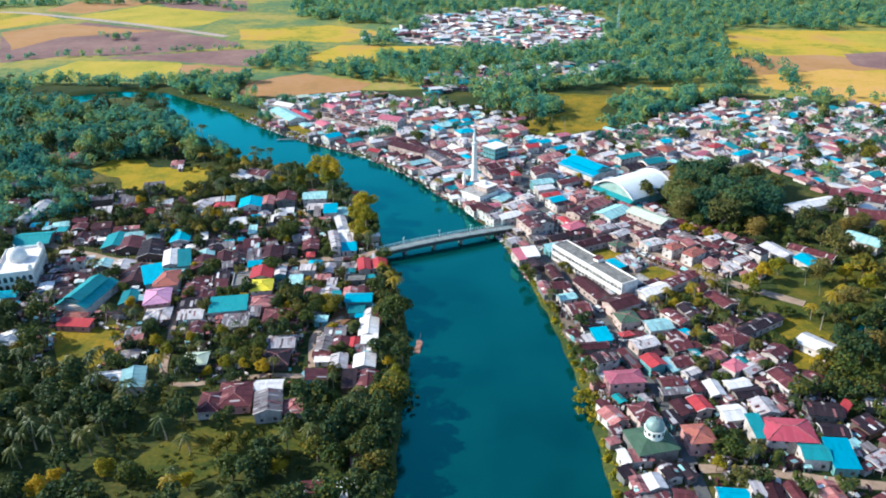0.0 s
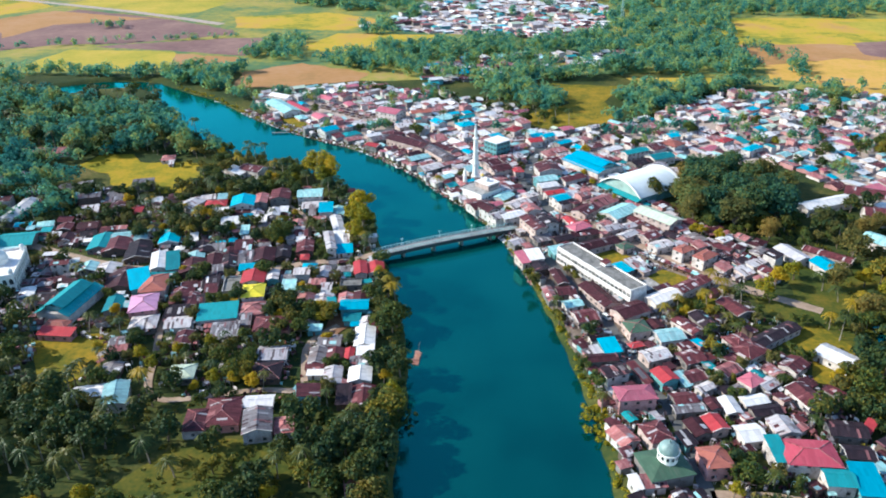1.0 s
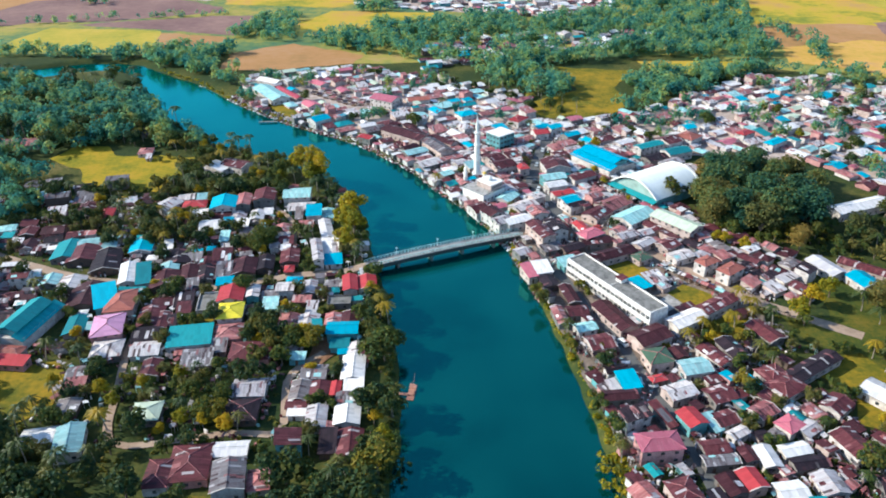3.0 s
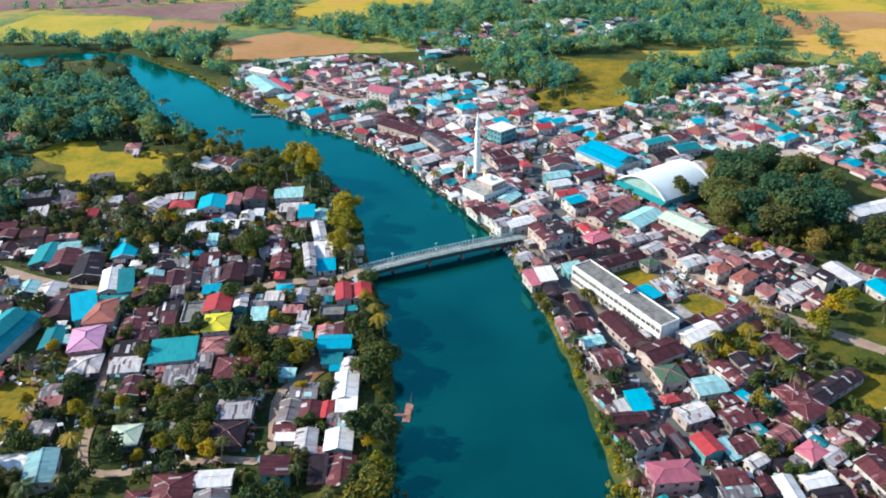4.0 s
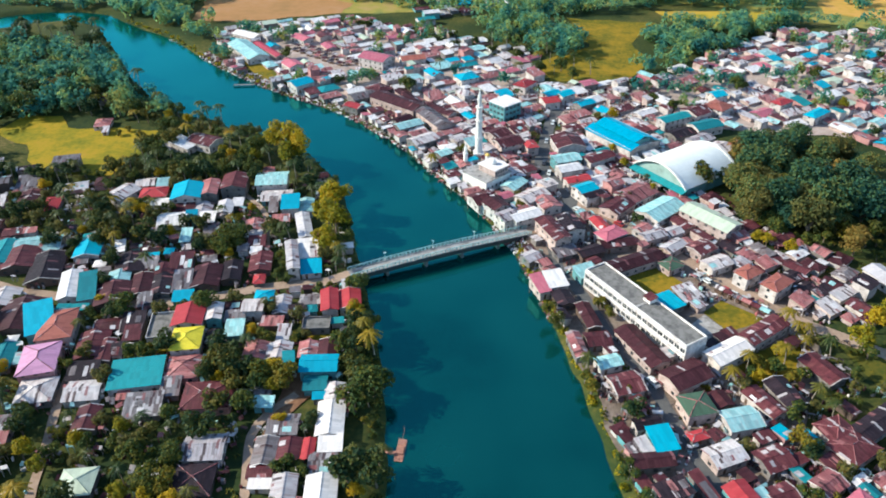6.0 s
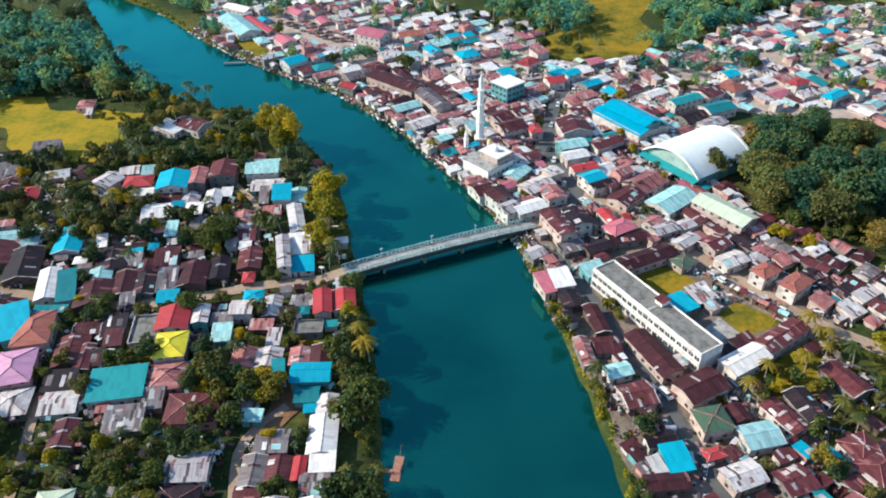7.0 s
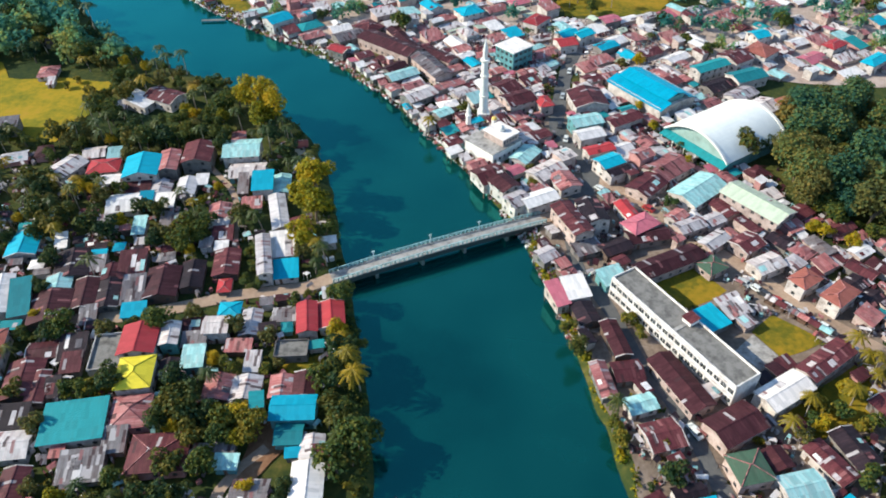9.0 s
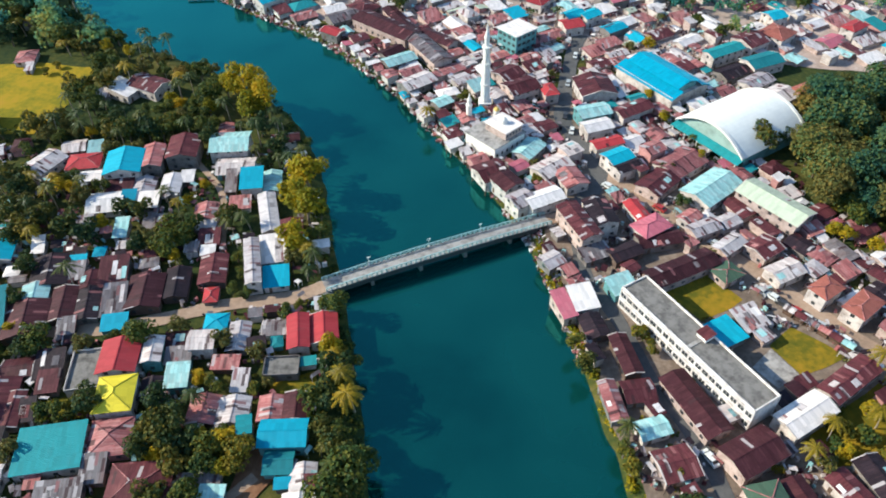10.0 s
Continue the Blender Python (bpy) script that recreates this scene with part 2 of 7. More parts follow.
LEAF = leafy("broad_leaves", [(0.2, (0.022, 0.052, 0.022)), (0.4, (0.052, 0.082, 0.02)), (0.58, (0.13, 0.122, 0.018)), (0.85, (0.28, 0.18, 0.018))])
GOLD_LEAF = leafy("golden_leaves", [(0.15, (0.07, 0.095, 0.014)), (0.4, (0.24, 0.21, 0.014)), (0.62, (0.44, 0.29, 0.016)), (0.9, (0.56, 0.31, 0.02))], 0.6, 0.45)
GROVE_LEAF = leafy("olive_green_leaves", [(0.22, (0.018, 0.068, 0.055)), (0.42, (0.04, 0.1, 0.054)), (0.58, (0.085, 0.125, 0.04)), (0.8, (0.2, 0.155, 0.036))])
OLIVE_LEAF = leafy("dry_olive_leaves", [(0.2, (0.05, 0.07, 0.026)), (0.45, (0.12, 0.11, 0.03)), (0.65, (0.21, 0.14, 0.032)), (0.85, (0.3, 0.17, 0.04))])
DARK_LEAF = leafy("dark_leaves", [(0.2, (0.014, 0.038, 0.022)), (0.42, (0.034, 0.06, 0.02)), (0.6, (0.085, 0.088, 0.018)), (0.85, (0.2, 0.135, 0.022))])
FROND = leafy("palm_fronds", [(0.2, (0.022, 0.048, 0.02)), (0.5, (0.06, 0.08, 0.02)), (0.8, (0.18, 0.14, 0.024))], 0.45)
GOLD_FROND = leafy("golden_palm_fronds", [(0.2, (0.1, 0.095, 0.015)), (0.5, (0.25, 0.175, 0.014)), (0.8, (0.42, 0.25, 0.022))], 0.45)
# Haze over the far woods is put into these paler, teal leaf tones.
FAR_HAZE_LEAF = leafy("distant_foliage", [(0.3, (0.035, 0.15, 0.15)), (0.42, (0.08, 0.24, 0.18)), (0.53, (0.19, 0.34, 0.17)), (0.62, (0.3, 0.38, 0.13)), (0.74, (0.42, 0.38, 0.1))], 0.8, 0.6, 0.11)
# River woods: green leaves, lifted towards teal to stand in for haze.
RIVER_HAZE_LEAF = leafy("river_wood_leaves", [(0.32, (0.035, 0.16, 0.15)), (0.46, (0.08, 0.225, 0.165)), (0.57, (0.165, 0.28, 0.12)), (0.66, (0.31, 0.31, 0.09)), (0.76, (0.42, 0.31, 0.08))], 0.8, 0.5, 0.07)
FARMLAND = soil("open_farmland", [(0.3, (0.04, 0.105, 0.075)), (0.45, (0.1, 0.15, 0.06)), (0.56, (0.27, 0.22, 0.05)), (0.7, (0.36, 0.22, 0.1))], 0.01, 0.1)

ground_mat, tree, bsdf = shader("mixed_ground", 0.95)
vec = coords(tree, world_space=True)
broad = grain(tree, vec, 0.02, 6, 0.62)
fine = grain(tree, vec, 0.5, 5, 0.6)
cover = mix(tree, 0.4, broad, fine)
col = ramp(tree, cover, [(0.34, (0.014, 0.028, 0.012)), (0.48, (0.034, 0.046, 0.014)), (0.58, (0.075, 0.07, 0.018)), (0.7, (0.17, 0.12, 0.05))])
tree.links.new(col, bsdf.inputs["Base Color"])
bsdf.inputs["Specular IOR Level"].default_value = 0.1
bump(tree, bsdf, fine, 0.6, 0.25)
GROUND = ground_mat

WATER, tree, bsdf = shader("teal_river_water", 0.4)
vec = coords(tree, world_space=True)
# Broad random patches of darker teal in the base colour.
patchy = grain(tree, vec, 0.02, 4, 0.5)
tree.links.new(ramp(tree, patchy, [(0.33, (0.001, 0.017, 0.016)), (0.45, (0.002, 0.029, 0.027)), (0.6, (0.003, 0.037, 0.034))]), bsdf.inputs["Base Color"])
bsdf.inputs["Specular IOR Level"].default_value = 0.0
ripple = mix(tree, 0.5, grain(tree, vec, 0.35, 4), grain(tree, vec, 1.6, 3))
bump(tree, bsdf, ripple, 0.2, 0.1)
gloss = tree.nodes.new("ShaderNodeBsdfGlossy")
gloss.inputs["Color"].default_value, gloss.inputs["Roughness"].default_value = (0.15, 0.97, 0.93, 1), 0.14
edge = tree.nodes.new("ShaderNodeFresnel")
edge.inputs["IOR"].default_value = 1.85
blend = tree.nodes.new("ShaderNodeMixShader")
tree.links.new(bsdf.inputs["Normal"].links[0].from_socket, gloss.inputs["Normal"])
tree.links.new(edge.outputs[0], blend.inputs[0])
tree.links.new(bsdf.outputs[0], blend.inputs[1])
tree.links.new(gloss.outputs[0], blend.inputs[2])
tree.links.new(blend.outputs[0], tree.nodes["Material Output"].inputs["Surface"])

VAULT = plaster("white_vault_sheeting", (0.84, 0.84, 0.83), (0.85, 0.86, 0.88), 0.5)
GOLD = plaster("golden_paint", (0.62, 0.42, 0.1), (0.8, 0.7, 0.6), 0.4)
RAFT_WOOD = plaster("red_brown_raft_wood", (0.5, 0.24, 0.18))
TYRE = plaster("black_rubber", (0.02, 0.02, 0.02))
PAINTS = {name: plaster(name + "_car_paint", c, (0.9, 0.9, 0.9), 0.3) for name, c in
          (("white", (0.75, 0.75, 0.75)), ("silver", (0.45, 0.47, 0.5)), ("red", (0.4, 0.04, 0.04)), ("blue", (0.04, 0.12, 0.3)), ("dark", (0.05, 0.05, 0.06)))}


# ---- building blocks ----
from mathutils.geometry import delaunay_2d_cdt


def part(name, verts, faces, material, parent=None, label="", m=None, smooth=False):
    """Links one mesh object, under its thing when a parent is given. verts are in the parent's space."""
    mesh = bpy.data.meshes.new(name)
    mesh.from_pydata([tuple(v) for v in verts], [], faces)
    for one in material if isinstance(material, (list, tuple)) else [material]:
        mesh.materials.append(one)
    if smooth:
        mesh.polygons.foreach_set("use_smooth", [True] * len(mesh.polygons))
    ob = new(name, mesh)
    ob.parent = parent
    if m is not None:
        ob.matrix_basis = m
    if label:
        ob["label"] = label
    return ob


def again(ob, parent, m):
    """One more object on the same mesh."""
    other = new(ob.name.split(".")[0], ob.data)
    other.parent, other.matrix_basis = parent, m
    return other


def anchor(name, x, y, z=0.0, rot=0.0):
    ob = new(name)
    ob.empty_display_size = 0.5
    ob.matrix_basis = pose(x, y, z, 0, 0, rot)
    return ob


class Shape:
    """Collects the boxes, slabs and turned forms of one part."""

    def __init__(self):
        self.v, self.f = [], []

    def add(self, verts, faces):
        n = len(self.v)
        self.v += [tuple(p) for p in verts]
        self.f += [tuple(n + i for i in face) for face in faces]
        return self

    def box(self, x0, x1, y0, y1, z0, z1):
        return self.add([(x0, y0, z0), (x1, y0, z0), (x1, y1, z0), (x0, y1, z0), (x0, y0, z1), (x1, y0, z1), (x1, y1, z1), (x0, y1, z1)],
                        [(0, 3, 2, 1), (4, 5, 6, 7), (0, 1, 5, 4), (1, 2, 6, 5), (2, 3, 7, 6), (3, 0, 4, 7)])

    def slab(self, corners, thick=0.08):
        """A sheet with the given upper corners, counter-clockwise from above, and a thickness downwards."""
        n = len(corners)
        low = [(x, y, z - thick) for x, y, z in corners]
        return self.add([*corners, *low], [tuple(range(n)), tuple(range(2 * n - 1, n - 1, -1)), *[(i, n + i, n + (i + 1) % n, (i + 1) % n) for i in range(n)]])

    def band(self, profile, y0, y1, thick):
        """One bent sheet: (x, z) points swept from y0 to y1."""
        n, m = len(self.v), len(profile)
        for x, z in profile:
            self.v += [(x, y0, z), (x, y1, z), (x, y0, z - thick), (x, y1, z - thick)]
        for k in range(m - 1):
            a, b = n + 4 * k, n + 4 * k + 4
            self.f += [(a, b, b + 1, a + 1), (a + 2, a + 3, b + 3, b + 2), (a, a + 2, b + 2, b), (a + 1, b + 1, b + 3, a + 3)]
        e = n + 4 * (m - 1)
        self.f += [(n, n + 1, n + 3, n + 2), (e, e + 2, e + 3, e + 1)]
        return self

    def turned(self, profile, sides=16, x=0, y=0):
        """A form turned round the z axis from (radius, z) pairs."""
        n = len(self.v)
        for r, z in profile:
            for k in range(sides):
                a = math.tau * k / sides
                self.v.append((x + r * math.cos(a), y + r * math.sin(a), z))
        for j in range(len(profile) - 1):
            for k in range(sides):
                a, b = n + j * sides + k, n + j * sides + (k + 1) % sides
                self.f.append((a, b, b + sides, a + sides))
        self.f.append(tuple(n + (len(profile) - 1) * sides + k for k in range(sides)))
        return self

    def tube(self, path, radii, sides=6):
        n = len(self.v)
        for i, (p, r) in enumerate(zip(path, radii)):
            p = Vector(p)
            way = Vector(path[min(i + 1, len(path) - 1)]) - Vector(path[max(i - 1, 0)])
            side = way.cross(Vector((0.3, 1, 0.1))).normalized()
            up = side.cross(way).normalized()
            for k in range(sides):
                a = math.tau * k / sides
                self.v.append(tuple(p + (side * math.cos(a) + up * math.sin(a)) * r))
        for j in range(len(path) - 1):
            for k in range(sides):
                a, b = n + j * sides + k, n + j * sides + (k + 1) % sides
                self.f.append((a, b, b + sides, a + sides))
        self.f.append(tuple(n + k for k in range(sides)))
        self.f.append(tuple(n + (len(path) - 1) * sides + k for k in reversed(range(sides))))
        return self

    def to(self, name, material, parent=None, label="", m=None, smooth=False):
        return part(name, self.v, self.f, material, parent, label, m, smooth)


# ---- river, ground, fields, roads ----
LEFT_BANK = [(-15, -400), (-15, 150), (-13, 200), (-15, 245), (-21, 290), (-28, 318), (-34, 348), (-42, 380), (-58, 412), (-85, 437), (-112, 455),
             (-150, 480), (-180, 519), (-210, 570), (-240, 620), (-255, 638), (-285, 642), (-320, 624), (-440, 575), (-900, 500)]
RIGHT_BANK = [(48, -400), (48, 157), (49, 190), (47, 226), (43, 262), (37, 296), (31, 328), (24, 348), (14, 372), (0, 394), (-16, 424), (-36, 450),
              (-55, 472), (-90, 499), (-133, 540), (-164, 577), (-188, 605), (-224, 636), (-255, 664), (-300, 670), (-345, 650), (-450, 602), (-900, 530)]
WATER_LEVEL = -2.5


def smooth_line(points, step=6.0):
    """A Catmull-Rom line through the points."""
    pts = [Vector(p) for p in points]
    out = []
    for i in range(len(pts) - 1):
        a, b, c, d = pts[max(i - 1, 0)], pts[i], pts[i + 1], pts[min(i + 2, len(pts) - 1)]
        n = max(1, int((c - b).length / step))
        for k in range(n):
            t = k / n
            out.append(0.5 * (2 * b + (c - a) * t + (2 * a - 5 * b + 4 * c - d) * t * t + (3 * b - a - 3 * c + d) * t ** 3))
    out.append(pts[-1])
    return out


LEFT_LINE, RIGHT_LINE = smooth_line(LEFT_BANK), smooth_line(RIGHT_BANK)
RIVER = np.array([tuple(p) for p in LEFT_LINE] + [tuple(p) for p in reversed(RIGHT_LINE)])


def line_distance(px, py, line, closed=False):
    a = np.asarray(line, float)
    b = np.roll(a, -1, 0) if closed else a[1:]
    a = a if closed else a[:-1]
    best = np.full(np.shape(px), 1e9)
    for (ax, ay), (bx, by) in zip(a, b):
        dx, dy = bx - ax, by - ay
        t = np.clip(((px - ax) * dx + (py - ay) * dy) / (dx * dx + dy * dy + 1e-9), 0, 1)
        best = np.minimum(best, np.hypot(px - ax - t * dx, py - ay - t * dy))
    return best


def within(px, py, polygon):
    poly = np.asarray(polygon, float)
    inside = np.zeros(np.shape(px), bool)
    for (ax, ay), (bx, by) in zip(poly, np.roll(poly, -1, 0)):
        cross = ((ay > py) != (by > py)) & (px < (bx - ax) * (py - ay) / (by - ay + 1e-12) + ax)
        inside ^= cross
    return inside


def shore(px, py):
    """Metres to the waterline, negative over the river."""
    px, py = np.asarray(px, float), np.asarray(py, float)
    d = line_distance(px, py, RIVER, True)
    return np.where(within(px, py, RIVER), -d, d)


def axis(a, b, step, far):
    out, s = list(np.arange(a, b + 0.1, step)), step
    while out[-1] < far[1]:
        s *= 1.22
        out.append(out[-1] + s)
    s = step
    while out[0] > far[0]:
        s *= 1.22
        out.insert(0, out[0] - s)
    return np.array(out)


def lay_ground():
    xs, ys = axis(-350, 130, 3.0, (-4500, 4500)), axis(110, 700, 3.0, (-2500, 4800))
    gx, gy = np.meshgrid(xs, ys)
    d = shore(gx, gy)
    ripple = np.sin(gx * 0.21 + np.sin(gy * 0.13) * 2) * np.sin(gy * 0.17) * 0.8
    e = d + ripple * np.clip(1 - np.abs(d) / 14, 0, 1)
    z = np.where(e > 0, WATER_LEVEL + (0 - WATER_LEVEL) * np.clip(e / 5.0, 0, 1) ** 0.8, WATER_LEVEL + np.maximum(e * 0.5, -4.5))
    nx, ny = len(xs), len(ys)
    verts = np.stack([gx, gy, z], -1).reshape(-1, 3)
    i = (np.arange(ny - 1)[:, None] * nx + np.arange(nx - 1)).ravel()
    faces = np.stack([i, i + 1, i + nx + 1, i + nx], -1)
    ob = part("ground", verts.tolist(), faces.tolist(), GROUND, smooth=True)
    tagged(ob, "flat green and brown earth of the river valley", "ground", kind="structure")


def lay_water():
    xs, ys = np.arange(-900, 80, 6.0), np.arange(-400, 720, 6.0)
    gx, gy = np.meshgrid(xs, ys)
    near = shore(gx, gy) < 7
    nx = len(xs)
    cell = near[:-1, :-1] | near[1:, :-1] | near[:-1, 1:] | near[1:, 1:]
    i = (np.arange(len(ys) - 1)[:, None] * nx + np.arange(nx - 1))[cell]
    faces = np.stack([i, i + 1, i + nx + 1, i + nx], -1)
    used = np.unique(faces)
    verts = np.stack([gx.ravel(), gy.ravel(), np.full(gx.size, WATER_LEVEL)], -1)[used]
    ob = part("water", verts.tolist(), np.searchsorted(used, faces).tolist(), WATER, smooth=True)
    tagged(ob, "calm teal river water with darker patches", "river", kind="structure")


LAID = [0]


def patch(name, polygon, material, label, z=0.06, category="field"):
    """A flat piece of land of its own: field, lawn, yard. Each lies a little over the one before."""
    LAID[0] += 1
    z += 0.006 * LAID[0]
    line = []
    for a, b in zip(polygon, polygon[1:] + polygon[:1]):
        n = max(1, int(math.dist(a, b) / 7))
        for k in range(n):
            p = Vector(a).lerp(Vector(b), k / n)
            line.append(p + Vector((noise.noise((p.x * 0.06, p.y * 0.06, 1)), noise.noise((p.x * 0.06, p.y * 0.06, 7)))) * min(4.0, math.dist(a, b) * 0.12))
    n = len(line)
    points, _, faces, _, _, _ = delaunay_2d_cdt([Vector(q) for q in line], [(i, (i + 1) % n) for i in range(n)], [list(range(n))], 1, 0.01)
    data = bpy.data.meshes.new(name)
    data.from_pydata([(q.x, q.y, z) for q in points], [], faces)
    data.materials.append(material)
    return tagged(new(name, data), label, category, kind="structure")


ROADS = []


def road(name, points, width, material, label, z=0.1):
    z += 0.2
    line = smooth_line(points, 4.0)
    verts = []
    for i, p in enumerate(line):
        way = (line[min(i + 1, len(line) - 1)] - line[max(i - 1, 0)]).normalized()
        side = Vector((-way.y, way.x)) * width * 0.5 * (1 + 0.08 * math.sin(i * 1.7))
        verts += [(*(p + side), z), (*(p - side), z)]
    s = Shape().add(verts, [(2 * i, 2 * i + 1, 2 * i + 3, 2 * i + 2) for i in range(len(line) - 1)])
    ROADS.append((np.array([tuple(p) for p in line]), width))
    return tagged(s.to(name, material), label, "road", kind="structure")


lay_ground()
lay_water()

patch("farmland", [(-1400, 1900), (-1400, 560), (-440, 640), (-420, 690), (-180, 690), (-60, 650), (40, 660), (200, 670), (300, 600), (420, 570), (900, 600), (1200, 1900)], FARMLAND, "patchwork of green and yellow farmland", 0.03, "farmland")
patch("field", [(-574, 978), (-515, 1095), (-363, 1007), (-248, 913), (-235, 885), (-350, 836), (-426, 834), (-477, 800)], BROWN_FIELD, "ploughed reddish-brown field")
patch("field", [(-592, 1010), (-544, 1085), (-380, 1005), (-489, 965), (-505, 880)], TAN_FIELD, "pale tan strip of stubble beside ploughed land")
patch("field", [(-500, 1340), (-335, 1330), (-304, 1195), (-418, 1205)], BROWN_FIELD, "far reddish-brown ploughed field")
patch("field", [(-900, 1300), (-638, 1200), (-563, 1127), (-608, 1040), (-800, 1000)], YELLOW_FIELD, "bright yellow ripe field")
patch("field", [(-559, 1156), (-493, 1282), (-311, 1165), (-331, 1054), (-371, 1032)], GREEN_FIELD, "olive-yellow crop field")
patch("field", [(-640, 1230), (-560, 1190), (-480, 1330), (-640, 1420)], TAN_FIELD, "tan stubble field")
patch("field", [(-411, 718), (-395, 807), (-277, 787), (-266, 769), (-265, 715), (-376, 704)], GREEN_FIELD, "yellow-green crop field beside the river woods")
patch("field", [(-271, 778), (-200, 754), (-192, 711), (-262, 710)], TAN_FIELD, "tan stubble field beside a green field")
patch("field", [(-375, 820), (-342, 834), (-235, 861), (-163, 860), (-175, 818), (-199, 764), (-278, 792)], BROWN_FIELD, "dark ploughed brown field")
patch("field", [(-180, 638), (-183, 693), (-135, 728), (-66, 680), (-71, 653), (-149, 632)], TAN_FIELD, "orange-tan bare field above the river bend")
patch("field", [(-146, 816), (-120, 884), (-6, 865), (-6, 824), (-77, 775), (-138, 785)], YELLOW_FIELD, "yellow strip of field among trees")
patch("field", [(-250, 930), (-120, 900), (-60, 960), (-150, 1040), (-270, 1010)], YELLOW_FIELD, "yellow field among scattered trees")
patch("field", [(94, 634), (155, 622), (127, 575), (133, 541), (109, 505), (65, 507), (64, 544), (98, 568)], GRASS, "yellow rice field behind the town")
patch("field", [(162, 651), (247, 647), (241, 616), (172, 610)], YELLOW_FIELD, "yellow rice strip between palms")
patch("field", [(290, 935), (346, 958), (640, 925), (640, 640), (352, 564), (317, 622), (326, 677), (309, 729), (308, 787)], YELLOW_FIELD, "wide orange-yellow field")
patch("field", [(314, 787), (404, 787), (461, 762), (432, 708), (336, 701)], TAN_FIELD, "tan stubble inside the yellow field", 0.12)
patch("field", [(308, 782), (341, 808), (362, 760), (384, 722), (299, 692)], TAN_FIELD, "pinkish-tan bare field in the yellow plain", 0.14)
patch("field", [(430, 790), (500, 805), (520, 720), (437, 705), (412, 732)], BROWN_FIELD, "reddish-brown bare field in the yellow plain", 0.14)
patch("field", [(299, 692), (384, 718), (430, 690), (520, 640), (352, 562), (329, 618), (284, 640)], OCHRE_FIELD, "orange-ochre field with dry grass", 0.16)
patch("field", [(470, 920), (560, 915), (620, 880), (560, 820), (490, 815), (480, 870)], GREEN_FIELD, "pale yellow-green field in the plain", 0.12)
patch("field", [(124, 286), (142, 272), (152, 300), (190, 300), (205, 290), (195, 215), (152, 198), (137, 213), (150, 236), (145, 252), (131, 250)], MEADOW, "rough grass under golden trees", 0.07)
patch("field", [(122.5, 243), (131, 250), (145, 252.5), (150, 236), (136, 213), (125.5, 216), (131, 228)], GRASS, "dry ochre grass plot behind houses", 0.09)
patch("field", [(86.7, 263.5), (94.8, 270), (106.9, 277), (119.4, 284), (112, 263), (98, 257), (88.5, 257)], GRASS, "yellow grass strip with palms", 0.09)
patch("pond", [(163, 250), (180, 253), (172, 234), (160, 234)], WATER, "small still pond among trees", 0.15, "pond")
patch("field", [(-226, 442), (-218, 464), (-199, 462), (-190, 447), (-141, 444), (-140, 421), (-147, 395), (-173, 396), (-192, 410), (-201, 428)], SUNNY_GRASS, "yellow-green meadow among trees")
patch("field", [(-156, 248), (-143, 250), (-132, 253), (-125, 242), (-124, 228), (-133, 219), (-142, 221)], GRASS, "sunlit grass clearing beside houses")
patch("field", [(-84, 187), (-67, 193), (-41, 186), (-40, 176), (-81, 162), (-98, 165)], MEADOW, "rough green-brown grass clearing at the woods")
patch("field", [(-125, 549), (-117, 558), (-95, 524), (-99, 511)], GRASS, "yellow-green grassy river bank", category="bank")
patch("yard", [(-104, 578), (-88, 580), (-46, 536), (-62, 522), (-84, 544)], PALE_EARTH, "bare pale earth of an open yard", category="yard")
patch("lawn", [(65.5, 311.5), (79.3, 319), (87, 309), (82.5, 305.5), (73.6, 300.5)], GRASS, "bright green lawn of a walled yard", 0.09, "lawn")
patch("lawn", [(88.7, 291.8), (96.6, 298.6), (107.3, 288), (94, 281.8)], GRASS, "sunlit lawn beside a concrete court", 0.09, "lawn")
patch("lawn", [(-43, 282), (-31, 285.5), (-29, 279.5), (-40, 277.5)], GRASS, "small green lawn beside the riverside houses", 0.09, "lawn")
patch("lawn", [(-100, 277), (-86, 280), (-83.5, 272.5), (-98, 271.5)], GRASS, "yellow-green lawn between the houses", 0.09, "lawn")
patch("yard", [(-45, 266), (-40, 264), (-36, 256), (-39, 252), (-42, 247), (-42, 240), (-48, 240), (-47, 249), (-46, 256)], RED_EARTH, "bare reddish-brown earth lane between houses", 0.09, "yard")
patch("court", [(88.9, 290.8), (93.6, 282.0), (86.3, 278.2), (82.0, 285.2)], CONCRETE, "stained concrete court", 0.1, "court")
patch("yard", [(-33, 470), (-85, 508), (-130, 552), (-140, 600), (-60, 625), (50, 545), (58, 505), (110, 495), (190, 555), (240, 590), (330, 570), (400, 540), (400, 410), (235, 360), (205, 425), (120, 445), (20, 455)], PALE_EARTH, "dusty pale ground of the further town quarter", -0.03, category="yard")
patch("yard", [(-60, 905), (-20, 1000), (-30, 1105), (175, 1180), (226, 1085), (195, 905), (137, 836), (46, 855)], PALE_EARTH, "pale ground of a distant town", -0.02, category="yard")
patch("yard", [(34, 330), (42, 420), (70, 430), (126, 300), (118, 270), (74, 200), (54, 200)], DIRT, "dusty pale ground between the houses", -0.04, category="yard")

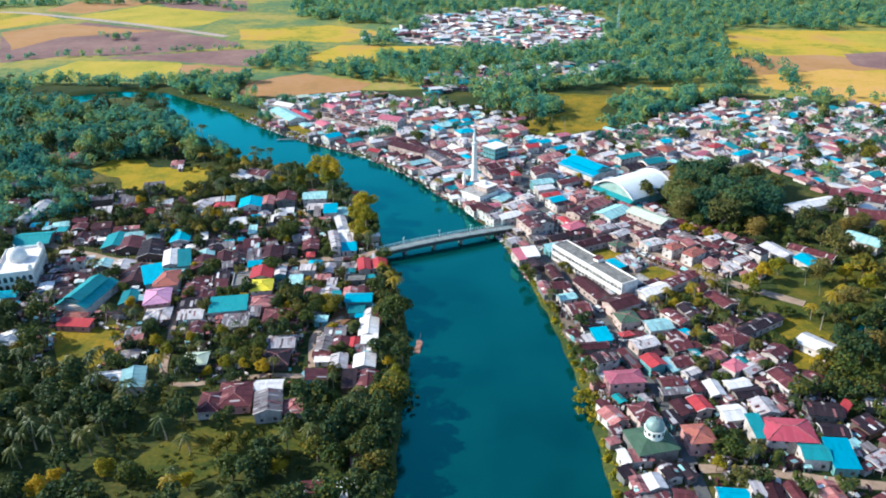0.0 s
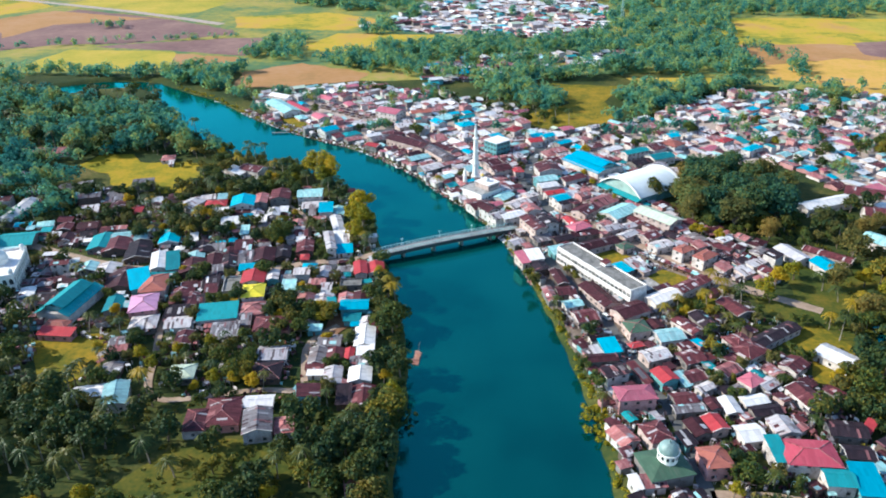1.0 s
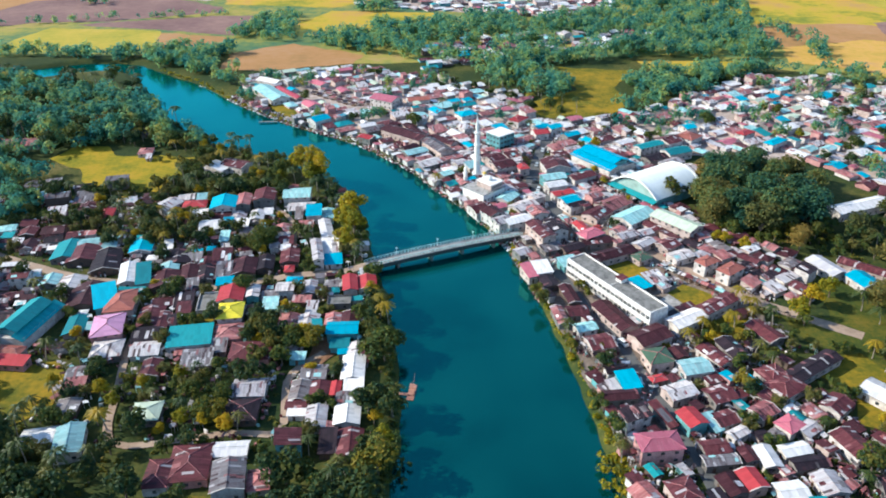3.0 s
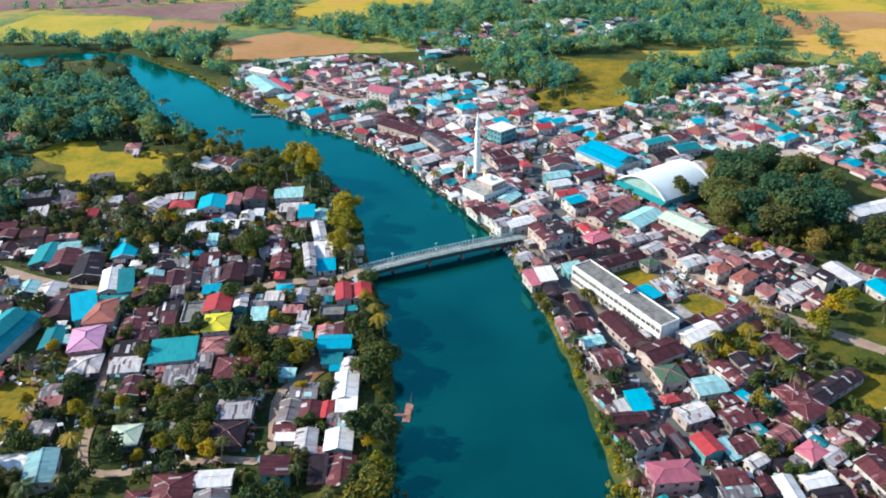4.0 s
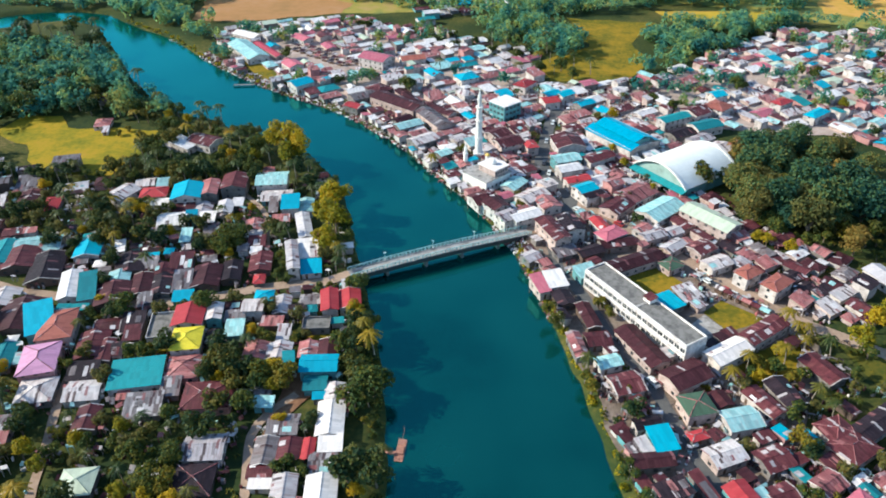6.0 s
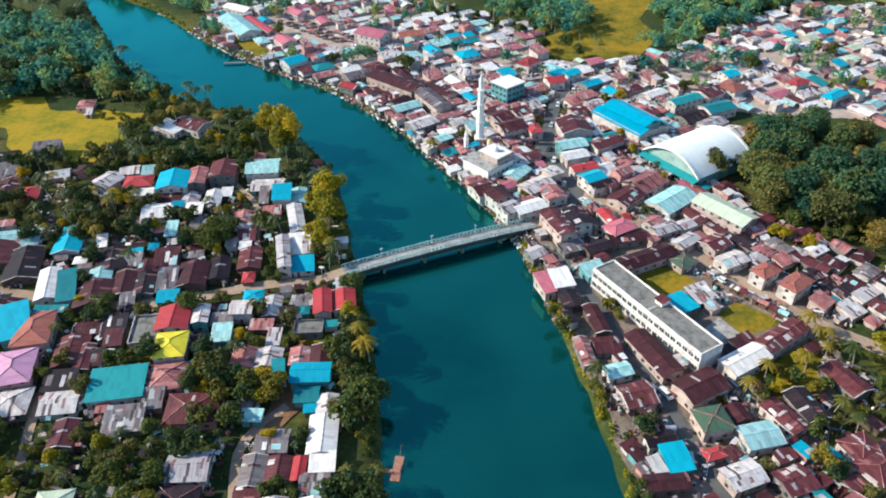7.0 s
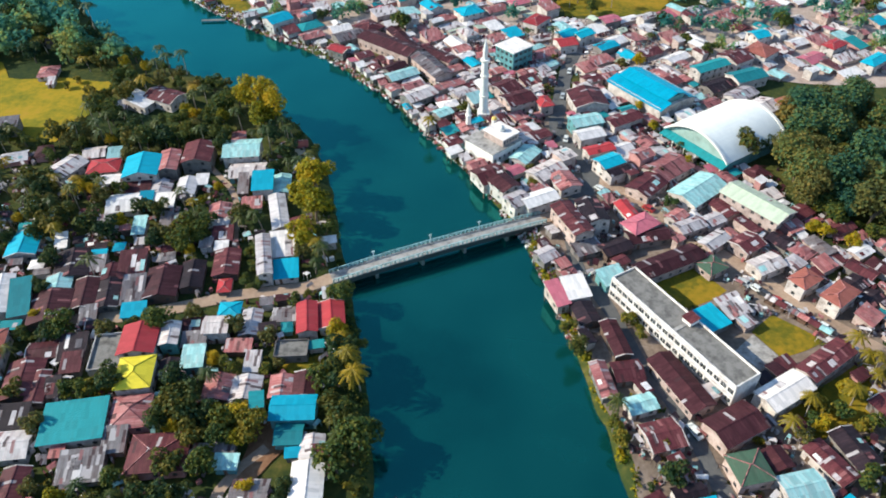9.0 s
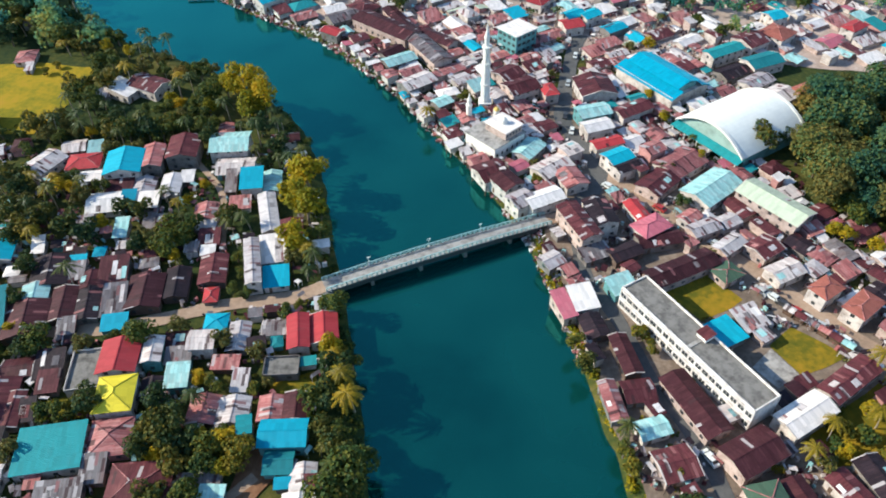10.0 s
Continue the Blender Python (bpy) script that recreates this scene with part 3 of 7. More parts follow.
road("road", [(-215, 340), (-199, 331), (-151, 309), (-121, 303), (-103, 300), (-83, 302), (-59, 309), (-44, 311), (-31.5, 315)], 4.6, DIRT_ROAD, "sandy worn road leading to the bridge")
road("road", [(35.6, 343), (46, 350), (56, 368), (50, 390), (48, 404), (56, 441), (64, 466)], 6.0, ASPHALT, "grey asphalt street through the town", 0.12)
road("road", [(56, 368), (67, 356), (82, 334), (93, 321), (106, 303), (119, 287), (150, 262)], 5.5, DIRT_ROAD, "dusty pale street lined with parked cars")
road("road", [(44, 340), (44, 319), (50, 303), (55, 282), (62, 264), (66, 243), (69, 230), (73, 205), (74, 180), (73, 154), (74, 60)], 4.2, ASPHALT, "narrow grey street along the river houses")
road("road", [(74, 166), (90, 165), (126, 158), (200, 150)], 3.6, DIRT_ROAD, "earth lane between houses")
road("path", [(-110, 300), (-111, 264), (-105, 234), (-101, 217), (-93, 211), (-64, 216), (-49, 217), (-51, 240), (-46, 251), (-41, 256)], 2.6, DIRT_ROAD, "winding sandy footpath between houses", 0.11)
road("path", [(-86, 380), (-77, 369), (-70, 358), (-66, 340), (-62, 311)], 2.2, DIRT_ROAD, "narrow sandy footpath", 0.11)
road("track", [(-705, 1219), (-638, 1194), (-420, 1061), (-273, 955)], 13.0, PALE_EARTH, "pale farm track between fields")


GRID, GRID_X, GRID_Y = 3.0, -330, 100


def grid_of(values):
    gx, gy = np.meshgrid(np.arange(GRID_X, 450, GRID), np.arange(GRID_Y, 720, GRID))
    return values(gx, gy)


SHORE_GRID = grid_of(shore)
ROAD_GRID = grid_of(lambda gx, gy: np.min([line_distance(gx, gy, line) - width / 2 for line, width in ROADS], axis=0))


def from_grid(grid, x, y):
    i, j = int((y - GRID_Y) / GRID + 0.5), int((x - GRID_X) / GRID + 0.5)
    return grid[min(max(i, 0), grid.shape[0] - 1), min(max(j, 0), grid.shape[1] - 1)]


# ---- houses ----
BUILT = []


def spots(x, y, w, d, rot):
    a = radians(rot)
    return (x, y, w / 2, d / 2, math.cos(a), math.sin(a))


def clash(p, q, gap=0.0):
    dx, dy = q[0] - p[0], q[1] - p[1]
    if dx * dx + dy * dy > (math.hypot(p[2], p[3]) + math.hypot(q[2], q[3]) + gap) ** 2:
        return False
    for c, s in ((p[4], p[5]), (-p[5], p[4]), (q[4], q[5]), (-q[5], q[4])):
        reach = sum(hw * abs(oc * c + os * s) + hd * abs(-os * c + oc * s) for _, _, hw, hd, oc, os in (p, q))
        if abs(dx * c + dy * s) > reach + gap:
            return False
    return True


def roof_slabs(s, kind, w, d, h, rise, o=0.45, thick=0.1):
    W, D = w / 2 + o, d / 2 + o
    low = h - o * rise / (d / 2) if kind != "shed" else h
    if kind == "gable":
        s.slab([(-W, -D, low), (W, -D, low), (W, 0, h + rise), (-W, 0, h + rise)], thick)
        s.slab([(-W, 0, h + rise), (W, 0, h + rise), (W, D, low), (-W, D, low)], thick)
        s.box(-W, W, -0.18, 0.18, h + rise - 0.06, h + rise + 0.05)
    elif kind == "hip":
        r = max(0.15, W - D)
        t = h + rise
        s.slab([(-W, -D, low), (W, -D, low), (r, 0, t), (-r, 0, t)], thick)
        s.slab([(-r, 0, t), (r, 0, t), (W, D, low), (-W, D, low)], thick)
        s.slab([(-W, D, low), (-W, -D, low), (-r, 0, t)], thick)
        s.slab([(W, -D, low), (W, D, low), (r, 0, t)], thick)
    elif kind == "shed":
        s.slab([(-W, -D, h), (W, -D, h), (W, D, h + rise), (-W, D, h + rise)], thick)


def wall_form(s, kind, w, d, h, rise, base=-0.4):
    W, D = w / 2, d / 2
    if kind == "shed":
        k = rise * 0.5 / (D + 0.45) * 0.45
        s.add([(-W, -D, base), (W, -D, base), (W, D, base), (-W, D, base), (-W, -D, h), (W, -D, h), (W, D, h + rise - 2 * k), (-W, D, h + rise - 2 * k)],
              [(0, 3, 2, 1), (4, 5, 6, 7), (0, 1, 5, 4), (1, 2, 6, 5), (2, 3, 7, 6), (3, 0, 4, 7)])
    else:
        s.box(-W, W, -D, D, base, h - 0.02)
        if kind == "gable":
            t = h + rise - 0.12
            s.add([(-W, -D, h - 0.1), (-W, D, h - 0.1), (-W, 0, t), (W, -D, h - 0.1), (W, D, h - 0.1), (W, 0, t)], [(0, 2, 1), (3, 4, 5), (0, 3, 5, 2), (1, 2, 5, 4)])


CAPS = {k: ROOFS[k] for k in ("yellow", "white", "cyan", "cream", "teal", "pink", "zinc")}
WINDOW = None
DOOR = None
STILT = None
COUNT, LIMIT = {}, 300
JOINED = {}


def joined_house(x, y, w, d, rot, h, roof, colour, wall, pitch):
    """A further house, gathered with others into one mass."""
    rise = math.tan(radians(pitch)) * (d / 2 if roof != "shed" else d * 0.6)
    m = pose(x, y, 0, 0, 0, rot)
    near = from_grid(SHORE_GRID, x, y) < 7
    base = -0.35 if near else -0.6
    if near:
        posts = JOINED.setdefault(WOOD.name, (WOOD, Shape()))[1]
        for u in (-1, 1):
            for v in (-1, 1):
                one = Shape().box(u * (w / 2 - 0.3) - 0.13, u * (w / 2 - 0.3) + 0.13, v * (d / 2 - 0.3) - 0.13, v * (d / 2 - 0.3) + 0.13, -4.6, -0.34)
                posts.add([m @ Vector(p) for p in one.v], one.f)
    for material, form, more in ((WALLS[wall], wall_form, (base,)), (ROOFS[colour], roof_slabs, ())):
        s = Shape()
        form(s, roof, w, d, h, rise, *more)
        JOINED.setdefault(material.name, (material, Shape()))[1].add([m @ Vector(v) for v in s.v], s.f)
    if roof == "gable" and y < 560:
        W, D, low, top = w / 2 + 0.4, d / 2 + 0.4, h - 0.4 * rise / (d / 2), h + rise
        for _ in range(random.randint(0, 3)):
            side, x0, f0 = random.choice((-1, 1)), random.uniform(-W, W - 1.5), random.uniform(0, 0.5)
            x1, f1 = x0 + random.uniform(0.8, 1.5 + w * 0.25), f0 + random.uniform(0.25, 0.5)
            q = [(min(max(a, -W), W), side * D * (1 - f), low + (top - low) * f + 0.07) for a, f in ((x0, f0), (x1, f0), (x1, f1), (x0, f1))]
            s = Shape().slab(q if side < 0 else q[::-1], 0.04)
            material = ROOFS[random.choice(("white", "zinc", "rose", "maroon", "grey", "brown", "zinc"))]
            JOINED.setdefault(material.name, (material, Shape()))[1].add([m @ Vector(v) for v in s.v], s.f)


def lay_joined_houses():
    verts, faces, slots, mats = [], [], [], []
    for material, s in JOINED.values():
        faces += [tuple(len(verts) + i for i in f) for f in s.f]
        verts += s.v
        slots += [len(mats)] * len(s.f)
        mats.append(material)
    ob = part("town_houses", verts, faces, mats)
    ob.data.polygons.foreach_set("material_index", slots)
    tagged(ob, "crowded small houses with rusty, pale and blue roofs", "houses", kind="stuff")


def house(x, y, w, d, rot, h=3.2, roof="gable", colour="maroon", wall="grey", pitch=16, sheets=0, detail=True, name="house", label=""):
    """One dwelling: walls, roof with its thickness, patch sheets on it, windows and a door. w runs along the ridge."""
    global WINDOW, DOOR, STILT
    if roof in ("gable", "hip") and d > w:
        w, d, rot = d, w, rot + 90
    BUILT.append(spots(x, y, w, d, rot))
    if name == "house" and roof in ("shed", "flat") and h < 4.5:
        name = "shed"
    elif name == "house" and h > 4.9:
        name = "town_house"
    elif name == "house" and roof == "hip":
        name = "bungalow"
    COUNT[name] = COUNT.get(name, 0) + 1
    if COUNT[name] > LIMIT:
        return joined_house(x, y, w, d, rot, h, roof, colour, wall, pitch)
    thing = anchor(name, x, y, 0, rot)
    storeys = "two-storey" if h > 4.6 else "low"
    tagged(thing, label or f"{storeys} {wall if wall != 'wood' else 'wooden'} {name.replace('_', ' ')} with {ROOF_WORDS[colour]} {'hipped' if roof == 'hip' else 'corrugated'} roof", name.replace('_', ' '), name.replace('_', ' ') + "s of the river town")
    rise = math.tan(radians(pitch)) * (d / 2 if roof != "shed" else d * 0.6)
    s = Shape()
    near = from_grid(SHORE_GRID, x, y) < 7
    wall_form(s, roof, w, d, h, rise, -0.35 if near else -0.6)
    s.to("wall", WALLS[wall], thing)
    if near:
        for u in (-1, 1):
            for v in (-1, 1):
                m = pose(u * (w / 2 - 0.3), v * (d / 2 - 0.3), 0)
                if STILT is None:
                    STILT = Shape().box(-0.15, 0.15, -0.15, 0.15, -4.6, -0.34).to("stilt", WOOD, thing, m=m)
                else:
                    again(STILT, thing, m)
    if roof == "flat":
        s = Shape().box(-w / 2 - 0.1, w / 2 + 0.1, -d / 2 - 0.1, d / 2 + 0.1, h, h + 0.15)
        s.to("roof", ROOF_CONCRETE, thing)
        s = Shape()
        for a, b, c, e in ((-1, 1, -1, -1), (-1, 1, 1, 1), (-1, -1, -1, 1), (1, 1, -1, 1)):
            s.box(a * w / 2 - 0.12, b * w / 2 + 0.12, c * d / 2 - 0.12, e * d / 2 + 0.12, h + 0.15, h + 0.75)
        s.to("parapet", WALLS[wall], thing)
    else:
        s = Shape()
        roof_slabs(s, roof, w, d, h, rise)
        s.to("roof", ROOFS[colour], thing)
        if roof == "gable" and detail and int(abs(x) * 7 + y * 3) % 9 < 3:
            W, D, low, top = w / 2 + 0.45, d / 2 + 0.45, h - 0.45 * rise / (d / 2) + 0.05, h + rise + 0.05
            verge = Shape()
            verge.slab([(-0.13, -D, low), (0.13, -D, low), (0.13, 0, top), (-0.13, 0, top)], 0.2)
            verge.slab([(-0.13, 0, top), (0.13, 0, top), (0.13, D, low), (-0.13, D, low)], 0.2)
            board = verge.to("verge_board", WALLS["white"], thing, m=pose(-W, 0, 0))
            again(board, thing, pose(W, 0, 0))
        if roof == "hip" and detail:
            W, D, low, r = w / 2 + 0.45, d / 2 + 0.45, h - 0.45 * rise / (d / 2), max(0.15, w / 2 - d / 2)
            cap = Shape().tube([(-r, 0, h + rise), (r, 0, h + rise)], [0.14, 0.14], 5)
            for i in (-1, 1):
                for j in (-1, 1):
                    cap.tube([(i * r, 0, h + rise), (i * W, j * D, low + 0.02)], [0.13, 0.13], 5)
            cap.to("ridge_cap", CAPS.get(colour, ROOFS["rose"]), thing)
    if roof in ("gable", "shed"):
        for _ in range(sheets):
            sw, c = random.uniform(0.9, 2.6), random.choice(("white", "zinc", "rose", "maroon", "pale", "grey", "zinc"))
            cx = random.uniform(-w / 2 + sw / 2, w / 2 - sw / 2)
            side = random.choice((-1, 1)) if roof == "gable" else 1
            f0 = random.uniform(0, 0.45)
            f1 = f0 + random.uniform(0.3, 0.55)
            if roof == "gable":
                D, low, top = d / 2 + 0.45, h - 0.45 * rise / (d / 2), h + rise
                ys = [side * D * (1 - f) for f in (f0, f1)]
                zs = [low + (top - low) * f + 0.06 for f in (f0, f1)]
            else:
                D = d / 2 + 0.45
                ys, zs = [-D + 2 * D * f for f in (f0, f1)], [h + rise * f + 0.06 for f in (f0, f1)]
            quad = [(cx - sw / 2, ys[0], zs[0]), (cx + sw / 2, ys[0], zs[0]), (cx + sw / 2, ys[1], zs[1]), (cx - sw / 2, ys[1], zs[1])]
            if side < 0 or roof == "shed":
                Shape().slab(quad, 0.04).to("roof_sheet", ROOFS[c], thing)
            else:
                Shape().slab(quad[::-1], 0.04).to("roof_sheet", ROOFS[c], thing)
    if detail:
        if WINDOW is None:
            WINDOW = Shape().box(-0.55, 0.55, -0.05, 0.1, -0.5, 0.5).to("window", OPENING, thing)
            WINDOW.matrix_basis = pose(0, -d / 2, 1.6)
            DOOR = Shape().box(-0.45, 0.45, -0.05, 0.1, 0, 2.05).to("door", WOOD, thing)
            DOOR.matrix_basis = pose(-w / 2 + 0.9, -d / 2, 0)
        levels = [1.6] + ([4.4] if h > 4.6 else [])
        a = radians(rot)
        for turn, span, out in ((0, w, d), (90, d, w), (180, w, d), (270, d, w)):
            n = Vector((math.sin(a + radians(turn)), -math.cos(a + radians(turn))))
            if n.y > 0.35:
                continue
            count = max(1, int(span / 3.4))
            for level in levels:
                if level + 0.6 > h:
                    continue
                for k in range(count):
                    u = span * ((k + 0.5) / count - 0.5)
                    if level < 2 and k == 0 and turn in (0, 180):
                        again(DOOR, thing, pose(0, 0, 0, 0, 0, turn) @ pose(u, -out / 2, 0))
                    else:
                        again(WINDOW, thing, pose(0, 0, 0, 0, 0, turn) @ pose(u, -out / 2, level))
    return thing


TOWN_MIX = "maroon maroon maroon brown brown dark rose grey zinc maroon brown pale maroon grey brown dark white zinc maroon rose dark brown teal cyan".split()
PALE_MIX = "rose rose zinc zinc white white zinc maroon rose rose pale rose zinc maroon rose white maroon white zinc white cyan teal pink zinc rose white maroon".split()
# Pale far roofs; the extra white and zinc also stands in for haze.
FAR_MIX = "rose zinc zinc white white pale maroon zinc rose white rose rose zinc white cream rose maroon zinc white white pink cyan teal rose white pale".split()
VILLAGE_MIX = "maroon brown dark dark grey zinc white white rose brown maroon brown grey zinc pale grey teal cyan".split()
WALL_MIX = "white grey grey wood wood cream aqua white pink".split()


NOTED, CELLS = [0], {}


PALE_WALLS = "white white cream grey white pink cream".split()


def free(p, road_gap=0.6, river_gap=3.0, gap=0.5):
    x, y = p[0], p[1]
    for i in (-1, 0, 1):
        for j in (-1, 0, 1):
            cx, cy = x + i * p[2] * p[4] - j * p[3] * p[5], y + i * p[2] * p[5] + j * p[3] * p[4]
            if from_grid(ROAD_GRID, cx, cy) < road_gap or from_grid(SHORE_GRID, cx, cy) < river_gap:
                return False
    while NOTED[0] < len(BUILT):
        q = BUILT[NOTED[0]]
        NOTED[0] += 1
        r = math.hypot(q[2], q[3]) + 1
        for i in range(int((q[0] - r) // 16), int((q[0] + r) // 16) + 1):
            for j in range(int((q[1] - r) // 16), int((q[1] + r) // 16) + 1):
                CELLS.setdefault((i, j), []).append(q)
    r = math.hypot(p[2], p[3]) + 1
    for i in range(int((x - r) // 16), int((x + r) // 16) + 1):
        for j in range(int((y - r) // 16), int((y + r) // 16) + 1):
            if any(clash(p, q, gap) for q in CELLS.get((i, j), ())):
                return False
    return True


def massed_house(x, y, w, d, rot, h, roof, colour, wall, pitch, sheets, detail):
    if roof in ("gable", "hip") and d > w:
        w, d, rot = d, w, rot + 90
    BUILT.append(spots(x, y, w, d, rot))
    joined_house(x, y, w, d, rot, max(1.9, h - 0.7), roof, colour, wall, pitch)


def settle(zone, rot, tries, mix_of, big=(6, 11), spread=8.0, gap=0.4, detail=True, river_gap=1.0, two=0.25, sheets=3, shed=0.24, road_gap=0.9, joined=False, walls=None):
    """Fills what is still free of a zone with houses in one main direction."""
    zx, zy = [p[0] for p in zone], [p[1] for p in zone]
    made = 0
    for _ in range(tries):
        x, y = random.uniform(min(zx), max(zx)), random.uniform(min(zy), max(zy))
        w, d = random.uniform(*big), random.uniform(big[0] * 0.8, big[1] * 0.75)
        turn = rot + random.gauss(0, spread * 0.4) + random.choice((0, 0, 90))
        pick = [random.random() for _ in range(5)]
        if not within(np.array(x), np.array(y), zone):
            continue
        if not free(spots(x, y, w, d, turn), road_gap, river_gap, gap):
            continue
        h = random.uniform(4.7, 5.6) if pick[0] < two else (random.uniform(1.8, 2.5) if joined else random.uniform(2.2, 3.0))
        kind = "shed" if pick[1] < shed else ("gable" if pick[1] < 0.88 else "hip")
        make = massed_house if joined else house
        make(x, y, w, d, turn, h, kind, mix_of[int(pick[2] * len(mix_of))], (walls or WALL_MIX)[int(pick[3] * len(walls or WALL_MIX))], 8 + pick[4] * 14,
              random.randint(0, sheets), detail)
        made += 1
    return made


# ---- landmarks ----
def bridge():
    a, b = Vector((-31.5, 314.9)), Vector((35.6, 342.8))
    length, rot = (b - a).length, math.degrees(math.atan2(b.y - a.y, b.x - a.x))
    thing = tagged(anchor("bridge", *((a + b) / 2), 0, rot), "long narrow concrete road bridge with pale balustrades across the river", "bridge")
    h, L, W, top = 1.3, length / 2, 2.45, 1.3
    n = 24
    xs = [-L + 2 * L * k / n for k in range(n + 1)]
    rise = [0.9 * (1 - (x / L) ** 2) for x in xs]
    Shape().band([(x, top + r) for x, r in zip(xs, rise)], -W, W, 0.35).to("deck", CONCRETE, thing)
    for y in (-2.1, 0, 2.1):
        Shape().band([(x, top + r - 0.35) for x, r in zip(xs, rise)], y - 0.25, y + 0.25, 1.7).to("girder", DARK_STEEL, thing)
    for x in (-L * 0.62, -L * 0.2, L * 0.2, L * 0.62):
        Shape().box(x - 0.5, x + 0.5, -1.8, 1.8, -7, top - 0.4).to("pier", ROOF_CONCRETE, thing)
    for x in (-L, L):
        Shape().box(x - 1.5, x + 1.5, -W - 0.3, W + 0.3, -5, top - 0.36).to("abutment", CONCRETE, thing)
    post = None
    for side in (-1, 1):
        y = side * (W - 0.12)
        for lo, hi, wide in ((1.12, 1.3, 0.14), (0.5, 0.6, 0.06)):
            Shape().band([(x, top + r + hi) for x, r in zip(xs, rise)], y - wide, y + wide, hi - lo).to("handrail" if lo > 0.9 else "lower_rail", STEEL, thing)
        count = 48
        for k in range(count + 1):
            x = -L + 2 * L * k / count
            m = pose(x, y, top + 0.9 * (1 - (x / L) ** 2))
            if post is None:
                post = Shape().box(-0.15, 0.15, -0.12, 0.12, -0.05, 1.15).to("post", STEEL, thing, m=m)
            else:
                again(post, thing, m)
    for x in (-22.0, -3.0, 14.0):
        lamp = tagged(anchor("street_lamp", 0, 0), "slim pale lamp post on the bridge rail", "street lamp", "bridge lamps")
        lamp.matrix_basis = thing.matrix_basis @ pose(x, 2.3, top + 0.9 * (1 - (x / L) ** 2))
        Shape().tube([(0, 0, 0), (0, 0, 3.2)], [0.09, 0.06], 6).to("pole", WHITE, lamp)
        Shape().box(-0.5, 0.5, -0.12, 0.12, 3.15, 3.3).to("lamp_head", WHITE, lamp)
        Shape().box(-0.2, 0.2, -0.2, 0.2, 0, 0.9).to("base", WHITE, lamp)
    # roads reach the deck over short ramps
    for end, way in ((a, -1), (b, 1)):
        s = Shape().add([(way * L, -2.3, top - 0.02), (way * L, 2.3, top - 0.02), (way * (L + 11), 2.3, 0.33), (way * (L + 11), -2.3, 0.33),
                         (way * L, -2.9, -1), (way * L, 2.9, -1), (way * (L + 11), 2.9, -0.4), (way * (L + 11), -2.9, -0.4)],
                        [(0, 1, 2, 3), (0, 3, 7, 4), (1, 5, 6, 2), (3, 2, 6, 7)])
        ramp_ob = s.to("ramp", DIRT_ROAD)
        ramp_ob.matrix_basis = thing.matrix_basis
        tagged(ramp_ob, "sandy road ramp rising to the bridge", "road", kind="structure")


def school():
    x, y, L, W, rot, h = 66.6, 288.9, 46.5, 8.4, -60, 7.6
    BUILT.append(spots(x, y, L + 1, W + 1, rot))
    thing = tagged(anchor("school_building", x, y, 0, rot), "long white two-storey concrete building with flat dark roof", "building")
    Shape().box(-L / 2, L / 2, -W / 2, W / 2, -0.3, h).to("wall", SCHOOL_WALL, thing)
    Shape().box(-L / 2 + 0.3, 0.6, -W / 2 + 0.3, W / 2 - 0.3, h + 0.0, h + 0.12).box(1.6, L / 2 - 0.3, -W / 2 + 0.3, W / 2 - 0.3, h, h + 0.12).to("roof", ROOF_CONCRETE, thing)
    Shape().box(0.6, 1.6, -W / 2 + 0.3, W / 2 - 0.3, h, h + 0.3).to("roof_step", CONCRETE, thing)
    Shape().box(-0.6, 2.4, W / 2 - 3.4, W / 2 - 0.4, h, h + 1.7).to("stair_head", SCHOOL_WALL, thing)
    Shape().slab([(-0.9, W / 2 - 3.8, h + 1.75), (2.7, W / 2 - 3.8, h + 1.75), (2.7, W / 2 - 0.1, h + 2.1), (-0.9, W / 2 - 0.1, h + 2.1)], 0.1).to("stair_head_roof", ROOFS["maroon"], thing)
    for y0, y1, x0, x1 in ((-W / 2 - 0.12, -W / 2 + 0.22, -L / 2, L / 2), (W / 2 - 0.22, W / 2 + 0.12, -L / 2, L / 2), (-W / 2 + 0.23, W / 2 - 0.23, -L / 2, -L / 2 + 0.3), (-W / 2 + 0.23, W / 2 - 0.23, L / 2 - 0.3, L / 2)):
        Shape().box(x0, x1, y0, y1, h - 0.1, h + 0.6).to("parapet", SCHOOL_WALL, thing)
    for z in (3.75, 7.1):
        Shape().box(-L / 2, L / 2, -W / 2 - 0.5, -W / 2 - 0.003, z, z + 0.22).to("ledge", SCHOOL_WALL, thing)
    first = None
    bays = 20
    for side, turn in ((-1, 0), (1, 180)):
        for k in range(bays):
            u = -L / 2 + L * (k + 0.5) / bays
            for z in (1.9, 5.3):
                m = pose(u, side * W / 2, z, 0, 0, turn)
                if first is None:
                    first = Shape().box(-0.85, 0.85, -0.04, 0.1, -0.6, 0.75).to("window", OPENING, thing, m=m)
                    sill = Shape().box(-1.0, 1.0, -0.22, -0.05, -0.76, -0.61).box(-0.04, 0.04, -0.09, -0.05, -0.58, 0.74).to("sill", WHITE, first)
                else:
                    other = again(first, thing, m)
                    again(sill, other, Matrix())
        for k in range(0, bays + 1, 5):
            u = -L / 2 + L * k / bays
            Shape().box(u - 0.16, u + 0.16, min(side * W / 2, side * (W / 2 + 0.18)), max(side * W / 2, side * (W / 2 + 0.18)), 0, h - 0.12).to("pilaster", SCHOOL_WALL, thing)


